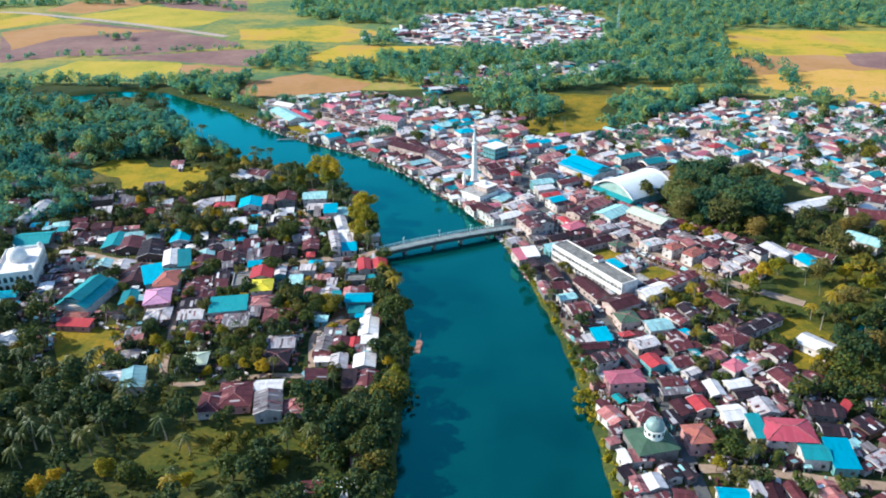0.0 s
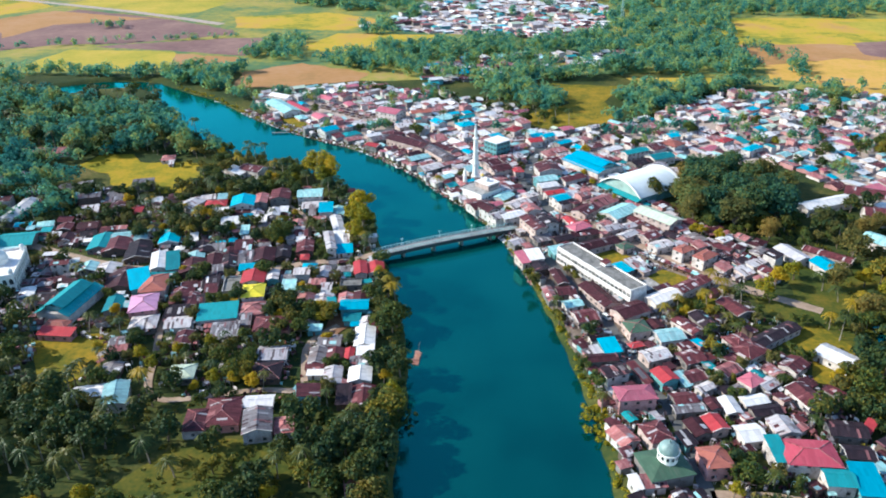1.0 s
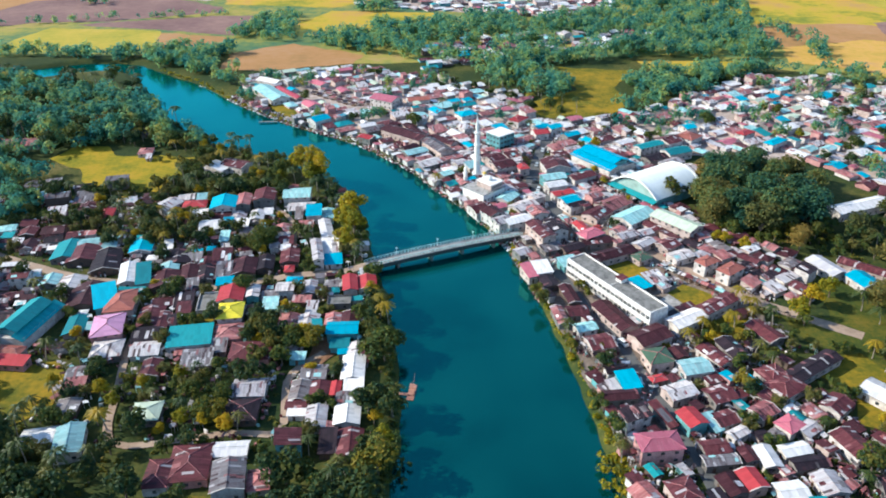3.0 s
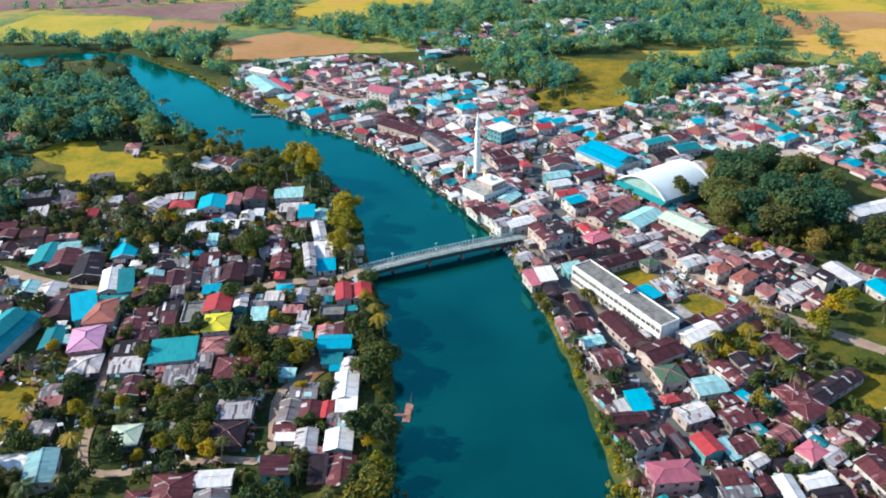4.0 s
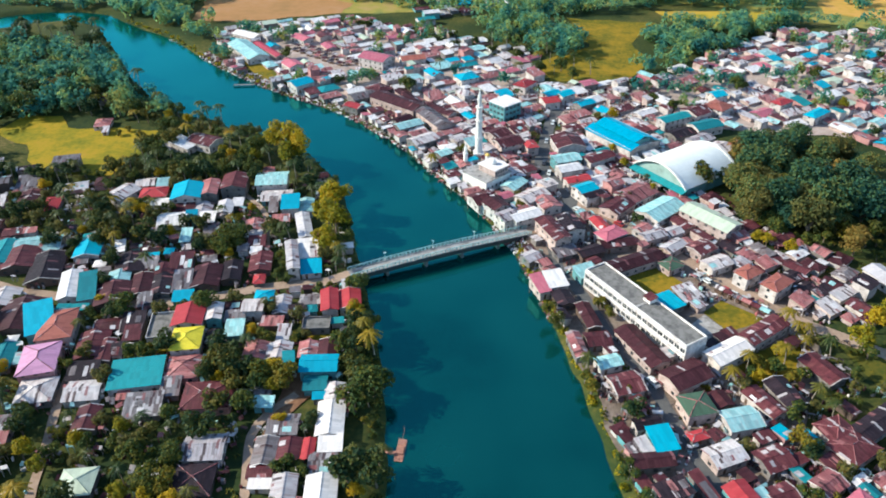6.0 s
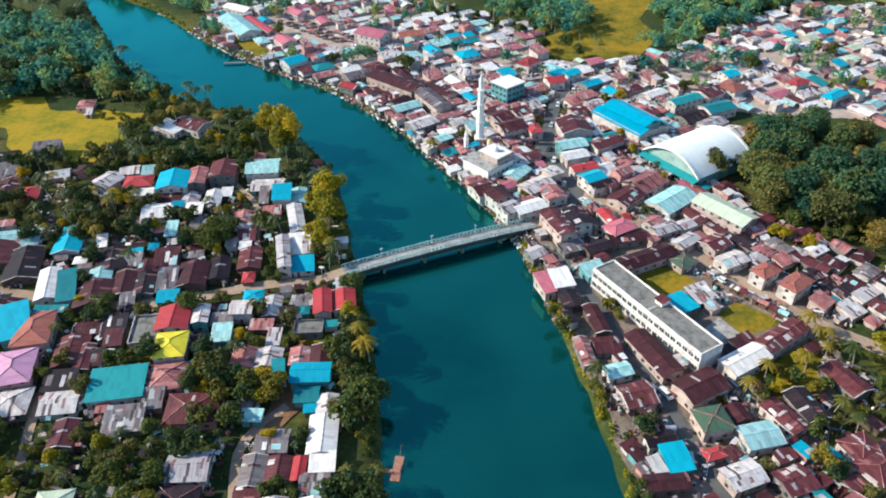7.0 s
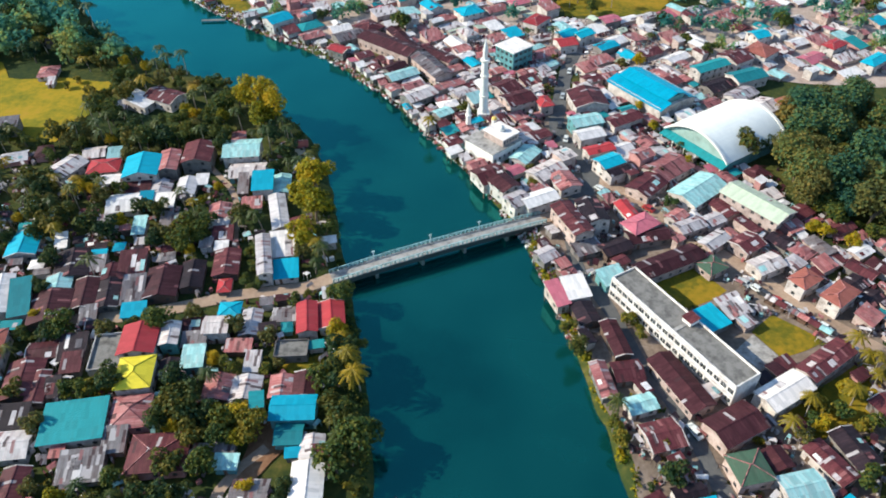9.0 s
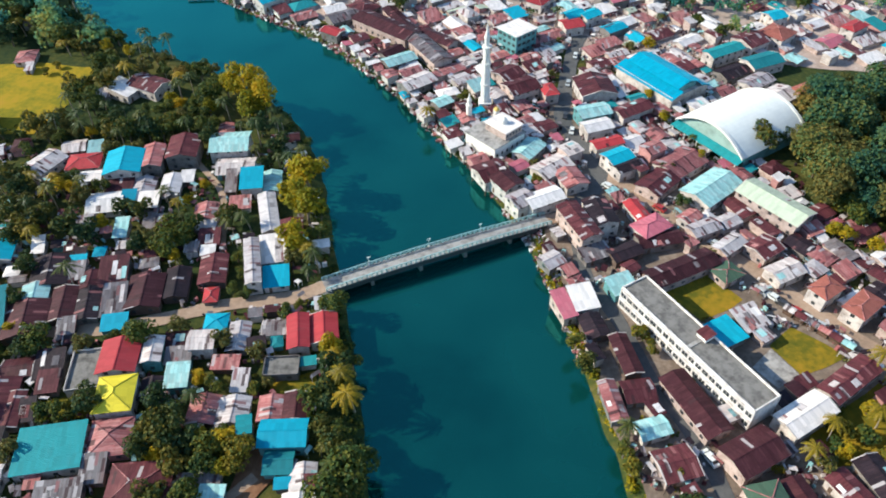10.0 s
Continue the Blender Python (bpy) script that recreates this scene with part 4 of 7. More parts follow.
def arched_hall():
    x, y, L, D, rot, h, rise = 109.5, 389.5, 30.0, 33.0, -57, 5.0, 6.2
    BUILT.append(spots(x, y, L + 1, D + 1, rot))
    thing = tagged(anchor("sports_hall", x, y, 0, rot), "large hall with white vaulted roof and pale glazed front", "hall")
    n = 20
    arc = [(-L / 2 + L * k / n, h + rise * (1 - (2 * k / n - 1) ** 2)) for k in range(n + 1)]
    Shape().band(arc, -D / 2, D / 2, 0.25).to("roof", VAULT, thing)
    for y0 in (-D / 2, D / 2):
        Shape().band([(x0, z0 + 0.25) for x0, z0 in arc], y0 - 0.6, y0 + 0.6, 0.7).to("rim", WHITE, thing)
        s = Shape()
        yy = y0 + (1.0 if y0 < 0 else -1.0)
        for (x0, z0), (x1, z1) in zip(arc, arc[1:]):
            s.add([(x0, yy, h - 0.6), (x1, yy, h - 0.6), (x1, yy, z1 - 0.2), (x0, yy, z0 - 0.2)], [(0, 1, 2, 3)])
        s.to("front_panel", HALL_FRONT, thing)
        # Dark band set on the panel as the shade under the rim.
        Shape().band([(x0 * 0.97, z0 - 0.35) for x0, z0 in arc[2:-2]], min(yy, yy - 0.12 if y0 < 0 else yy + 0.12), max(yy, yy - 0.12 if y0 < 0 else yy + 0.12), 0.9).to("vent_strip", OPENING, thing)
    Shape().box(-L / 2 + 0.4, L / 2 - 0.4, -D / 2 + 1.2, D / 2 - 1.2, -0.3, h - 0.4).to("wall", WALLS["aqua"], thing)
    Shape().slab([(-L / 2, -D / 2 - 2.6, h - 1.6), (L / 2, -D / 2 - 2.6, h - 1.6), (L / 2, -D / 2 + 1.1, h - 0.7), (-L / 2, -D / 2 + 1.1, h - 0.7)], 0.15).to("canopy", ROOFS["teal"], thing)
    for k in range(6):
        u = -L / 2 + 1 + (L - 2) * k / 5
        Shape().box(u - 0.15, u + 0.15, -D / 2 - 2.4, -D / 2 - 2.1, -0.2, h - 1.75).to("column", WHITE, thing)


def stepped_hall(name, x, y, L, W, rot, h, colour, wall, label, lift=1.6):
    """A market hall: low aisles and a raised middle roof."""
    BUILT.append(spots(x, y, L, W, rot))
    thing = tagged(anchor(name, x, y, 0, rot), label, "hall")
    Shape().box(-L / 2 + 0.8, L / 2 - 0.8, -W / 2 + 0.8, W / 2 - 0.8, -0.3, h).to("wall", WALLS[wall], thing)
    mid = W * 0.23
    for side in (-1, 1):
        q = [(-L / 2, side * W / 2, h - 0.4), (L / 2, side * W / 2, h - 0.4), (L / 2, side * mid, h + 1.6), (-L / 2, side * mid, h + 1.6)]
        Shape().slab(q if side < 0 else q[::-1], 0.15).to("aisle_roof", ROOFS[colour], thing)
        q = [(-L / 2 + 2, side * (mid + 0.9), h + 1.5 + lift), (L / 2 - 2, side * (mid + 0.9), h + 1.5 + lift), (L / 2 - 2, 0, h + 3.2 + lift), (-L / 2 + 2, 0, h + 3.2 + lift)]
        Shape().slab(q if side < 0 else q[::-1], 0.15).to("upper_roof", ROOFS[colour], thing)
    Shape().box(-L / 2 + 2.6, L / 2 - 2.6, -mid, mid, h, h + 1.6 + lift).to("clerestory", WALLS["aqua"], thing)


def dome_part(parent, x, y, z, r, material, name="dome", drum=0.0, drum_mat=None):
    if drum:
        Shape().turned([(r * 0.98, z), (r * 0.98, z + drum), (r * 1.08, z + drum), (r * 1.08, z + drum + 0.25)], 20, x, y).to("drum", drum_mat or WHITE, parent)
        z += drum + 0.2
    prof = [(r * math.cos(a) * (1 + 0.06 * math.sin(2 * a)), z + r * 1.05 * math.sin(a)) for a in np.linspace(0, math.pi / 2 * 0.97, 10)]
    prof += [(0.1 * r, z + 1.1 * r), (0.03, z + 1.5 * r)]
    return Shape().turned(prof, 20, x, y).to(name, material, parent, smooth=True)


def river_mosque():
    thing = tagged(anchor("mosque", 21.5, 385.0, 0, 42), "white mosque with flat roof, upper hall and small domes", "mosque")
    BUILT.append(spots(21.5, 385, 16, 15, 42))
    Shape().box(-7.5, 7.5, -7.2, 7.2, -0.3, 5.4).to("wall", WHITE, thing)
    Shape().box(-7.9, 7.9, -7.6, 7.6, 5.4, 5.7).to("roof", CONCRETE, thing)
    Shape().box(-1.5, 6.8, -6.4, 3.4, 5.7, 8.6).to("upper_wall", WALLS["cream"], thing)
    Shape().box(-1.9, 7.2, -6.8, 3.8, 8.6, 8.85).to("upper_roof", ROOFS["white"], thing)
    w = None
    for u in (-0.6, 0.9, 2.4, 3.9, 5.4):
        m = pose(u, -6.4, 7.1)
        if w is None:
            w = Shape().box(-0.4, 0.4, -0.04, 0.1, -0.6, 0.6).to("window", OPENING, thing, m=m)
        else:
            again(w, thing, m)
    for k in range(6):
        again(w, thing, pose(-6.2 + k * 2.5, -7.2, 2.2))
    dome_part(thing, 6.2, 5.6, 5.7, 1.1, GOLD, "golden_dome", 3.2)
    dome_part(thing, 2.5, -1.5, 8.85, 1.3, WHITE, "dome", 0.6)
    small = tagged(anchor("turret", 12.8, 400.5, 0, 0), "short white turret with pointed top", "turret")
    Shape().turned([(1.0, -0.3), (1.0, 6.5), (1.3, 6.6), (1.3, 7.0), (0.8, 7.1), (0.8, 8.4), (0.95, 8.8), (0.5, 9.8), (0.05, 12)], 10).to("shaft", WHITE, small)


def minaret():
    thing = tagged(anchor("minaret", 19.2, 409.6), "tall slender white tapering minaret with pointed top", "tower")
    BUILT.append(spots(19.2, 409.6, 5, 5, 0))
    Shape().box(-2.4, 2.4, -2.4, 2.4, -0.3, 3.0).to("base", WHITE, thing)
    Shape().turned([(1.75, 3.0), (1.65, 9.0), (1.35, 19.0), (1.25, 25.0)], 10).to("shaft", WHITE, thing)
    for z, r in ((10.0, 1.95), (18.5, 1.75), (25.0, 1.8)):
        Shape().turned([(r - 0.5, z - 0.5), (r, z), (r, z + 0.6), (r - 0.4, z + 0.62)], 12).to("balcony", WHITE, thing)
    Shape().turned([(0.95, 25.4), (0.9, 28.4), (1.15, 28.6), (0.95, 29.5), (0.5, 31.5), (0.06, 34.5)], 10).to("cap", WHITE, thing)


def street_mosque():
    thing = tagged(anchor("domed_mosque", 62.6, 174.3, 0, 12), "small mosque with grey-green dome on a white arcaded drum", "mosque")
    BUILT.append(spots(62.6, 174.3, 13.5, 12, 12))
    Shape().box(-6.4, 6.4, -5.6, 5.6, -0.3, 4.6).to("wall", WALLS["grey"], thing)
    s = Shape()
    roof_slabs(s, "hip", 12.8, 11.2, 4.6, 1.6)
    s.to("roof", ROOFS["green"], thing)
    Shape().turned([(2.9, 4.6), (2.9, 8.4), (3.2, 8.5), (3.2, 8.8)], 20, 1.0, 0.4).to("drum", WHITE, thing)
    w = None
    for k in range(12):
        a = math.tau * k / 12
        m = pose(1.0 + 2.9 * math.cos(a), 0.4 + 2.9 * math.sin(a), 7.5, 0, 0, math.degrees(a) + 90)
        if w is None:
            w = Shape().box(-0.35, 0.35, -0.05, 0.1, -0.6, 0.5).to("window", OPENING, thing, m=m)
        else:
            again(w, thing, m)
    dome_part(thing, 1.0, 0.4, 8.8, 2.9, DOME_PAINT)


def garden_mosque():
    thing = tagged(anchor("arcaded_mosque", -191.0, 294.5, 0, 17), "large white mosque with arcaded walls and white dome", "mosque")
    BUILT.append(spots(-191, 294.5, 16, 28, 17))
    Shape().box(-7.6, 7.6, -13.5, 13.5, -0.3, 8.4).to("wall", WHITE, thing)
    Shape().box(-8.0, 8.0, -13.9, 13.9, 8.4, 8.7).to("roof", ROOFS["white"], thing)
    for x0, x1, y0, y1 in ((-8, 8, -13.9, -13.6), (-8, 8, 13.6, 13.9), (-8, -7.7, -13.6, 13.6), (7.7, 8, -13.6, 13.6)):
        Shape().box(x0, x1, y0, y1, 8.7, 9.7).to("parapet", WHITE, thing)
    w = None
    for z in (2.3, 6.0):
        for k in range(10):
            m = pose(7.6, -12.1 + k * 2.7, z, 0, 0, 90)
            if w is None:
                w = Shape().box(-0.75, 0.75, -0.05, 0.1, -1.1, 0.9).add([(-0.75, -0.05, 0.9), (0.75, -0.05, 0.9), (0.0, -0.05, 1.6)], [(0, 1, 2)]).to("arch", OPENING, thing, m=m)
            else:
                again(w, thing, m)
        for k in range(6):
            again(w, thing, pose(-6.2 + k * 2.5, -13.5, z))
    for k in range(11):
        Shape().box(7.6, 7.95, -13.6 + k * 2.7, -13.3 + k * 2.7, 0, 8.4).to("column", WHITE, thing)
    dome_part(thing, -1.0, 2.0, 8.7, 4.0, WHITE, "dome", 1.6)
    for x, y in ((-6.6, -12.4), (6.6, -12.4), (6.6, 12.4)):
        dome_part(thing, x, y, 8.7, 1.0, WHITE, "corner_dome", 1.8)


def white_block():
    thing = tagged(anchor("apartment_block", 35.0, 456.0, 0, 40), "aqua-walled three-storey concrete block with pale flat roof", "building")
    BUILT.append(spots(35, 456, 13, 12, 40))
    Shape().box(-6, 6, -5.5, 5.5, -0.3, 9.0).to("wall", WALLS["aqua"], thing)
    Shape().box(-6.4, 6.4, -5.9, 5.9, 9.0, 9.3).to("roof", ROOFS["white"], thing)
    w = None
    for z in (1.8, 4.7, 7.5):
        for u, turn, out in [(-4 + 2.7 * k, 0, 5.5) for k in range(4)] + [(-4 + 2.7 * k, 270, 6) for k in range(4)] + [(-4 + 2.7 * k, 90, 6) for k in range(4)]:
            m = pose(0, 0, 0, 0, 0, turn) @ pose(u, -out, z)
            if w is None:
                w = Shape().box(-0.8, 0.8, -0.05, 0.1, -0.6, 0.6).to("window", OPENING, thing, m=m)
            else:
                again(w, thing, m)


def raft():
    thing = tagged(anchor("raft", -10.0, 236.9, WATER_LEVEL, 82), "reddish-brown wooden fishing raft with thin mast", "boat")
    log = None
    for k in range(8):
        m = pose(0, -1.05 + 0.3 * k, 0.1, 0, 90, 0)
        if log is None:
            log = Shape().turned([(0.14, -3.9), (0.16, 3.9)], 8).to("log", RAFT_WOOD, thing, m=m)
        else:
            again(log, thing, m)
    Shape().box(-1.6, -0.4, 1.2, 4.6, 0.05, 0.22).to("side_deck", RAFT_WOOD, thing)
    Shape().box(-1.4, 1.2, -0.9, 0.9, 0.26, 0.55).to("platform", RAFT_WOOD, thing)
    Shape().slab([(0.6, -0.9, 1.7), (2.6, -0.9, 1.7), (2.6, 0.9, 1.9), (0.6, 0.9, 1.9)], 0.06).to("awning", RAFT_WOOD, thing)
    for x, y in ((0.7, -0.8), (2.5, -0.8), (0.7, 0.8), (2.5, 0.8)):
        Shape().tube([(x, y, 0.2), (x, y, 1.8)], [0.04, 0.04], 5).to("awning_post", RAFT_WOOD, thing)
    Shape().tube([(3.0, 0, 0.2), (4.4, -0.5, 4.6)], [0.06, 0.03], 5).to("mast", RAFT_WOOD, thing)


def car(x, y, rot, paint, label, size=1.0):
    thing = tagged(anchor("car", x, y, 0.31, rot), label, "car", "parked vehicles")
    s = Shape()
    prof = [(-2.2, 0.35), (-2.25, 0.8), (-2.0, 1.0), (-1.5, 1.05), (-1.0, 1.62), (1.1, 1.66), (1.75, 1.1), (2.2, 0.95), (2.25, 0.4)]
    n = len(prof)
    inset = [0, 0, 0, 0.02, 0.14, 0.14, 0.02, 0, 0]
    s.add([(a * size, -0.86 + i, b * size) for (a, b), i in zip(prof, inset)] + [(a * size, 0.86 - i, b * size) for (a, b), i in zip(prof, inset)],
          [tuple(range(n - 1, -1, -1)), tuple(range(n, 2 * n))] + [(k, (k + 1) % n, n + (k + 1) % n, n + k) for k in range(n)])
    s.to("body", PAINTS[paint], thing)
    Shape().add([(-1.44 * size, -0.74, 1.13 * size), (-1.06 * size, -0.66, 1.58 * size), (-1.06 * size, 0.66, 1.58 * size), (-1.44 * size, 0.74, 1.13 * size)], [(0, 1, 2, 3)]).to("rear_window", OPENING, thing, m=pose(-0.03, 0, 0.03))
    Shape().add([(1.66 * size, -0.74, 1.18 * size), (1.17 * size, -0.66, 1.6 * size), (1.17 * size, 0.66, 1.6 * size), (1.66 * size, 0.74, 1.18 * size)], [(0, 3, 2, 1)]).to("windscreen", OPENING, thing, m=pose(0.03, 0, 0.03))
    for side in (-1, 1):
        Shape().box(-1.1, 1.2, side * 0.8 - 0.03, side * 0.8 + 0.03, 1.1, 1.5).to("side_window", OPENING, thing)
        for u in (-1.4, 1.4):
            wheel = Shape().turned([(0.31, -0.1), (0.34, -0.06), (0.34, 0.06), (0.31, 0.1)], 12).to("wheel", TYRE, thing)
            wheel.matrix_basis = pose(u, side * 0.8, 0.3, 90, 0, 0)
    return thing


def stall(x, y, rot, colour, label):
    thing = tagged(anchor("market_stall", x, y, 0.1, rot), label, "stall", "street stalls")
    Shape().box(-1.3, 1.3, -0.9, 0.9, 0, 0.95).to("counter", WOOD, thing)
    s = Shape()
    roof_slabs(s, "gable", 2.8, 2.2, 2.2, 0.45, 0.2, 0.05)
    s.to("canopy", ROOFS[colour], thing)
    for u in (-1.3, 1.3):
        for v in (-1.0, 1.0):
            Shape().box(u - 0.04, u + 0.04, v - 0.04, v + 0.04, 0, 2.2).to("post", WOOD, thing)


def mast_tower():
    x, y = 214.0, 905.0
    thing = tagged(anchor("radio_mast", x, y), "thin distant lattice radio mast", "mast")
    for k in range(3):
        a = math.tau * k / 3
        Shape().tube([(2.2 * math.cos(a), 2.2 * math.sin(a), 0), (0.5 * math.cos(a), 0.5 * math.sin(a), 46)], [0.25, 0.15], 5).to("leg", STEEL, thing)
    for j in range(9):
        z = 3 + j * 4.8
        r = 2.2 - 1.7 * z / 46
        s = Shape()
        for k in range(3):
            a, b = math.tau * k / 3, math.tau * (k + 1) / 3
            s.tube([(r * math.cos(a), r * math.sin(a), z), (r * math.cos(b), r * math.sin(b), z + 2.2)], [0.1, 0.1], 4)
        s.to("brace", STEEL, thing)


BUILT += [spots(-114, 412, 24, 9, 0), spots(-20, 238, 9, 10, 0), spots(-36, 280.5, 8, 4, 12), spots(-92, 276, 9, 4, 8), spots(-44, 253, 4, 20, 10), spots(137, 240, 20, 12, 40), spots(132, 220, 8, 12, -25), spots(101, 266, 20, 8, 30), spots(-138, 236, 21, 24, -20), spots(-74, 552, 62, 18, -46), spots(-108, 528, 26, 10, -58), spots(76, 310, 20, 13, 35), spots(97.5, 290, 15, 15, 42), spots(88, 284.5, 9, 9, 30)]
bridge()
school()
arched_hall()
stepped_hall("market_hall", 88.9, 423.0, 31, 21, -57, 5.5, "blue", "white", "big market hall with bright blue stepped roof", 0.5)
stepped_hall("teal_hall", -151.6, 271.5, 24.5, 15.5, 80, 4.6, "teal", "white", "large hall with stepped teal roof", 0.5)
river_mosque()
minaret()
street_mosque()
garden_mosque()
white_block()
raft()
mast_tower()
house(-149, 254.5, 9, 5, -6, 3.6, "hip", "orange", "cream")
house(-147, 249.5, 13, 4.5, -6, 3.0, "shed", "red", "pink")


PLANNED = []


def tree(x, y, kind, size):
    """Keeps a place free for a tree, which is planted further down."""
    PLANNED.append((x, y, kind, size))
    BUILT.append(spots(x, y, 3.2, 3.2, 0))


house(-52.7, 321.7, 3.9, 17.9, 12, 5.4, "gable", "zinc", "white")
house(-48.1, 328.5, 7.0, 10.2, 10, 2.9, "shed", "white", "white", sheets=2)
house(-45.5, 317.5, 6.8, 7.1, 8, 2.5, "shed", "cyan", "white")
house(-64.3, 320.8, 7.2, 11.2, 6, 2.9, "gable", "maroon", "wood")
house(-68.5, 334.7, 5.8, 6.1, 6, 2.5, "shed", "maroon", "wood", sheets=1)
house(-67.9, 329.4, 3.7, 3.3, 6, 2.2, "shed", "white", "grey")
house(-72.2, 346.7, 6.8, 7.8, 6, 2.7, "gable", "rose", "grey", sheets=2)
house(-70.7, 340.7, 6.7, 3.6, 6, 2.4, "shed", "zinc", "grey")
house(-62.4, 351.2, 6.2, 5.1, 6, 2.4, "shed", "rose", "white", sheets=1)
house(-52.4, 346.2, 5.0, 18.3, 14, 2.9, "gable", "white", "white", sheets=2)
house(-59.9, 360.4, 6.7, 9.1, 6, 4.8, "shed", "cyan", "white")
house(-54.0, 362.0, 5.7, 10.4, 6, 2.7, "gable", "pale", "white")
house(-67.3, 361.9, 3.0, 9.8, 6, 2.5, "shed", "grey", "wood")
house(-87.1, 361.4, 6.0, 9.3, 4, 2.7, "gable", "white", "white")
house(-82.7, 365.2, 3.8, 5.0, 4, 2.4, "shed", "white", "grey")
house(-96.0, 360.9, 6.8, 7.4, 4, 2.5, "gable", "zinc", "grey")
house(-103.8, 360.7, 7.9, 6.2, 6, 2.4, "shed", "brown", "grey")
house(-105.8, 352.1, 10.6, 9.5, 8, 2.7, "gable", "white", "white", sheets=1)
house(-98.8, 353.4, 4.0, 6.5, 6, 2.9, "shed", "cyan", "aqua")
house(-93.0, 352.9, 7.3, 6.5, 4, 2.4, "shed", "white", "grey")
house(-96.8, 339.3, 3.5, 7.6, 6, 2.5, "shed", "pale", "white")
house(-110.0, 343.2, 5.0, 3.9, 10, 2.2, "shed", "zinc", "grey")
house(-89.1, 342.8, 3.2, 6.0, 4, 2.2, "shed", "grey", "grey")
house(-81.6, 312.1, 9.2, 12.5, 6, 3.1, "gable", "brown", "wood")
house(-73.6, 315.7, 6.4, 11.4, 6, 2.7, "gable", "dark", "wood")
house(-92.8, 319.9, 7.5, 10.5, 8, 2.7, "shed", "maroon", "grey", sheets=3)
house(-98.9, 317.4, 5.8, 6.5, 8, 2.5, "gable", "maroon", "grey", sheets=1)
house(-106.3, 325.5, 6.0, 2.9, 8, 2.5, "shed", "cyan", "white")
house(-104.6, 320.7, 5.2, 6.2, 8, 2.5, "shed", "grey", "grey")
house(-111.6, 320.7, 9.8, 12.2, 12, 2.9, "gable", "dark", "wood")
house(-103.4, 308.1, 6.2, 12.0, 10, 2.7, "gable", "brown", "wood")
house(-96.6, 308.2, 6.2, 11.9, 10, 2.5, "gable", "dark", "grey", sheets=1)
house(-89.2, 308.9, 5.9, 10.5, 8, 2.5, "shed", "grey", "grey", sheets=2)
house(-86.9, 301.2, 6.3, 4.8, 8, 2.2, "shed", "cyan", "aqua")
house(-112.3, 311.1, 6.9, 8.2, 12, 3.1, "gable", "pale", "white")
house(-119.4, 331.8, 3.0, 6.3, 14, 2.7, "shed", "white", "white")
house(-63.0, 311.3, 3.4, 5.1, 6, 2.2, "hip", "red", "grey")
house(-111.3, 302.3, 10.7, 12.5, 12, 2.9, "gable", "brown", "wood")
house(-99.3, 299.2, 4.2, 6.5, 10, 2.2, "shed", "grey", "wood")
house(-80.6, 287.7, 9.2, 10.2, 5, 5.0, "gable", "red", "white")
house(-78.0, 276.1, 8.6, 10.2, 7, 5.0, "hip", "yellow", "white")
house(-76.1, 265.0, 9.1, 9.5, 8, 3.2, "hip", "rose", "pink")
house(-88.9, 261.9, 14.6, 11.6, 9, 3.7, "shed", "teal", "white", pitch=5)
house(-72.9, 290.0, 4.5, 7.8, 6, 4.6, "gable", "zinc", "aqua")
house(-68.0, 294.5, 5.9, 4.5, 4, 2.5, "shed", "brown", "grey", sheets=1)
house(-66.3, 289.0, 6.0, 4.6, 4, 2.9, "shed", "grey", "aqua")
house(-64.6, 282.1, 5.2, 6.5, 4, 3.6, "shed", "pale", "aqua")
house(-60.8, 292.9, 6.4, 5.9, 2, 4.8, "gable", "zinc", "white")
house(-59.0, 300.5, 5.7, 5.5, 2, 2.9, "hip", "cyan", "aqua")
house(-52.0, 295.6, 5.0, 9.2, 2, 2.7, "gable", "zinc", "grey", sheets=2)
house(-43.0, 298.8, 5.7, 4.9, 4, 2.5, "gable", "grey", "white")
house(-36.0, 295.7, 5.2, 11.1, 8, 4.6, "gable", "red", "cream")
house(-29.5, 297.5, 6.8, 9.6, 8, 3.6, "gable", "red", "white")
house(-39.1, 285.5, 8.8, 5.8, 2, 2.4, "flat", "grey", "grey")
house(-48.8, 272.4, 6.9, 7.2, -1, 2.7, "gable", "zinc", "white")
house(-56.2, 272.8, 6.7, 7.6, -1, 2.5, "gable", "rose", "wood", sheets=2)
house(-39.7, 272.6, 5.6, 6.8, 2, 2.9, "gable", "rose", "white", sheets=1)
house(-33.6, 273.2, 5.6, 7.2, 2, 3.1, "gable", "brown", "wood")
house(-35.3, 264.7, 10.6, 6.9, 1, 4.6, "gable", "cyan", "aqua")
house(-35.6, 258.3, 6.2, 6.0, 1, 2.9, "gable", "teal", "aqua")
house(-29.4, 254.0, 5.3, 6.8, 4, 2.9, "gable", "zinc", "grey", sheets=2)
house(-55.0, 253.7, 5.3, 3.0, -2, 2.5, "shed", "zinc", "grey")
house(-49.2, 250.5, 5.0, 3.4, -2, 2.7, "shed", "pale", "aqua")
house(-65.6, 252.8, 13.3, 10.1, 4, 3.7, "hip", "maroon", "pink")
house(-77.6, 257.0, 4.9, 6.5, 6, 2.5, "shed", "grey", "grey")
house(-88.4, 284.8, 8.5, 12.5, 8, 2.9, "flat", "grey", "white")
house(-98.6, 286.6, 6.5, 8.2, 8, 2.7, "shed", "dark", "grey", sheets=2)
house(-97.2, 281.4, 4.7, 6.0, 8, 2.5, "shed", "maroon", "grey")
house(-106.7, 286.0, 7.4, 5.5, 8, 2.7, "gable", "maroon", "grey", sheets=1)
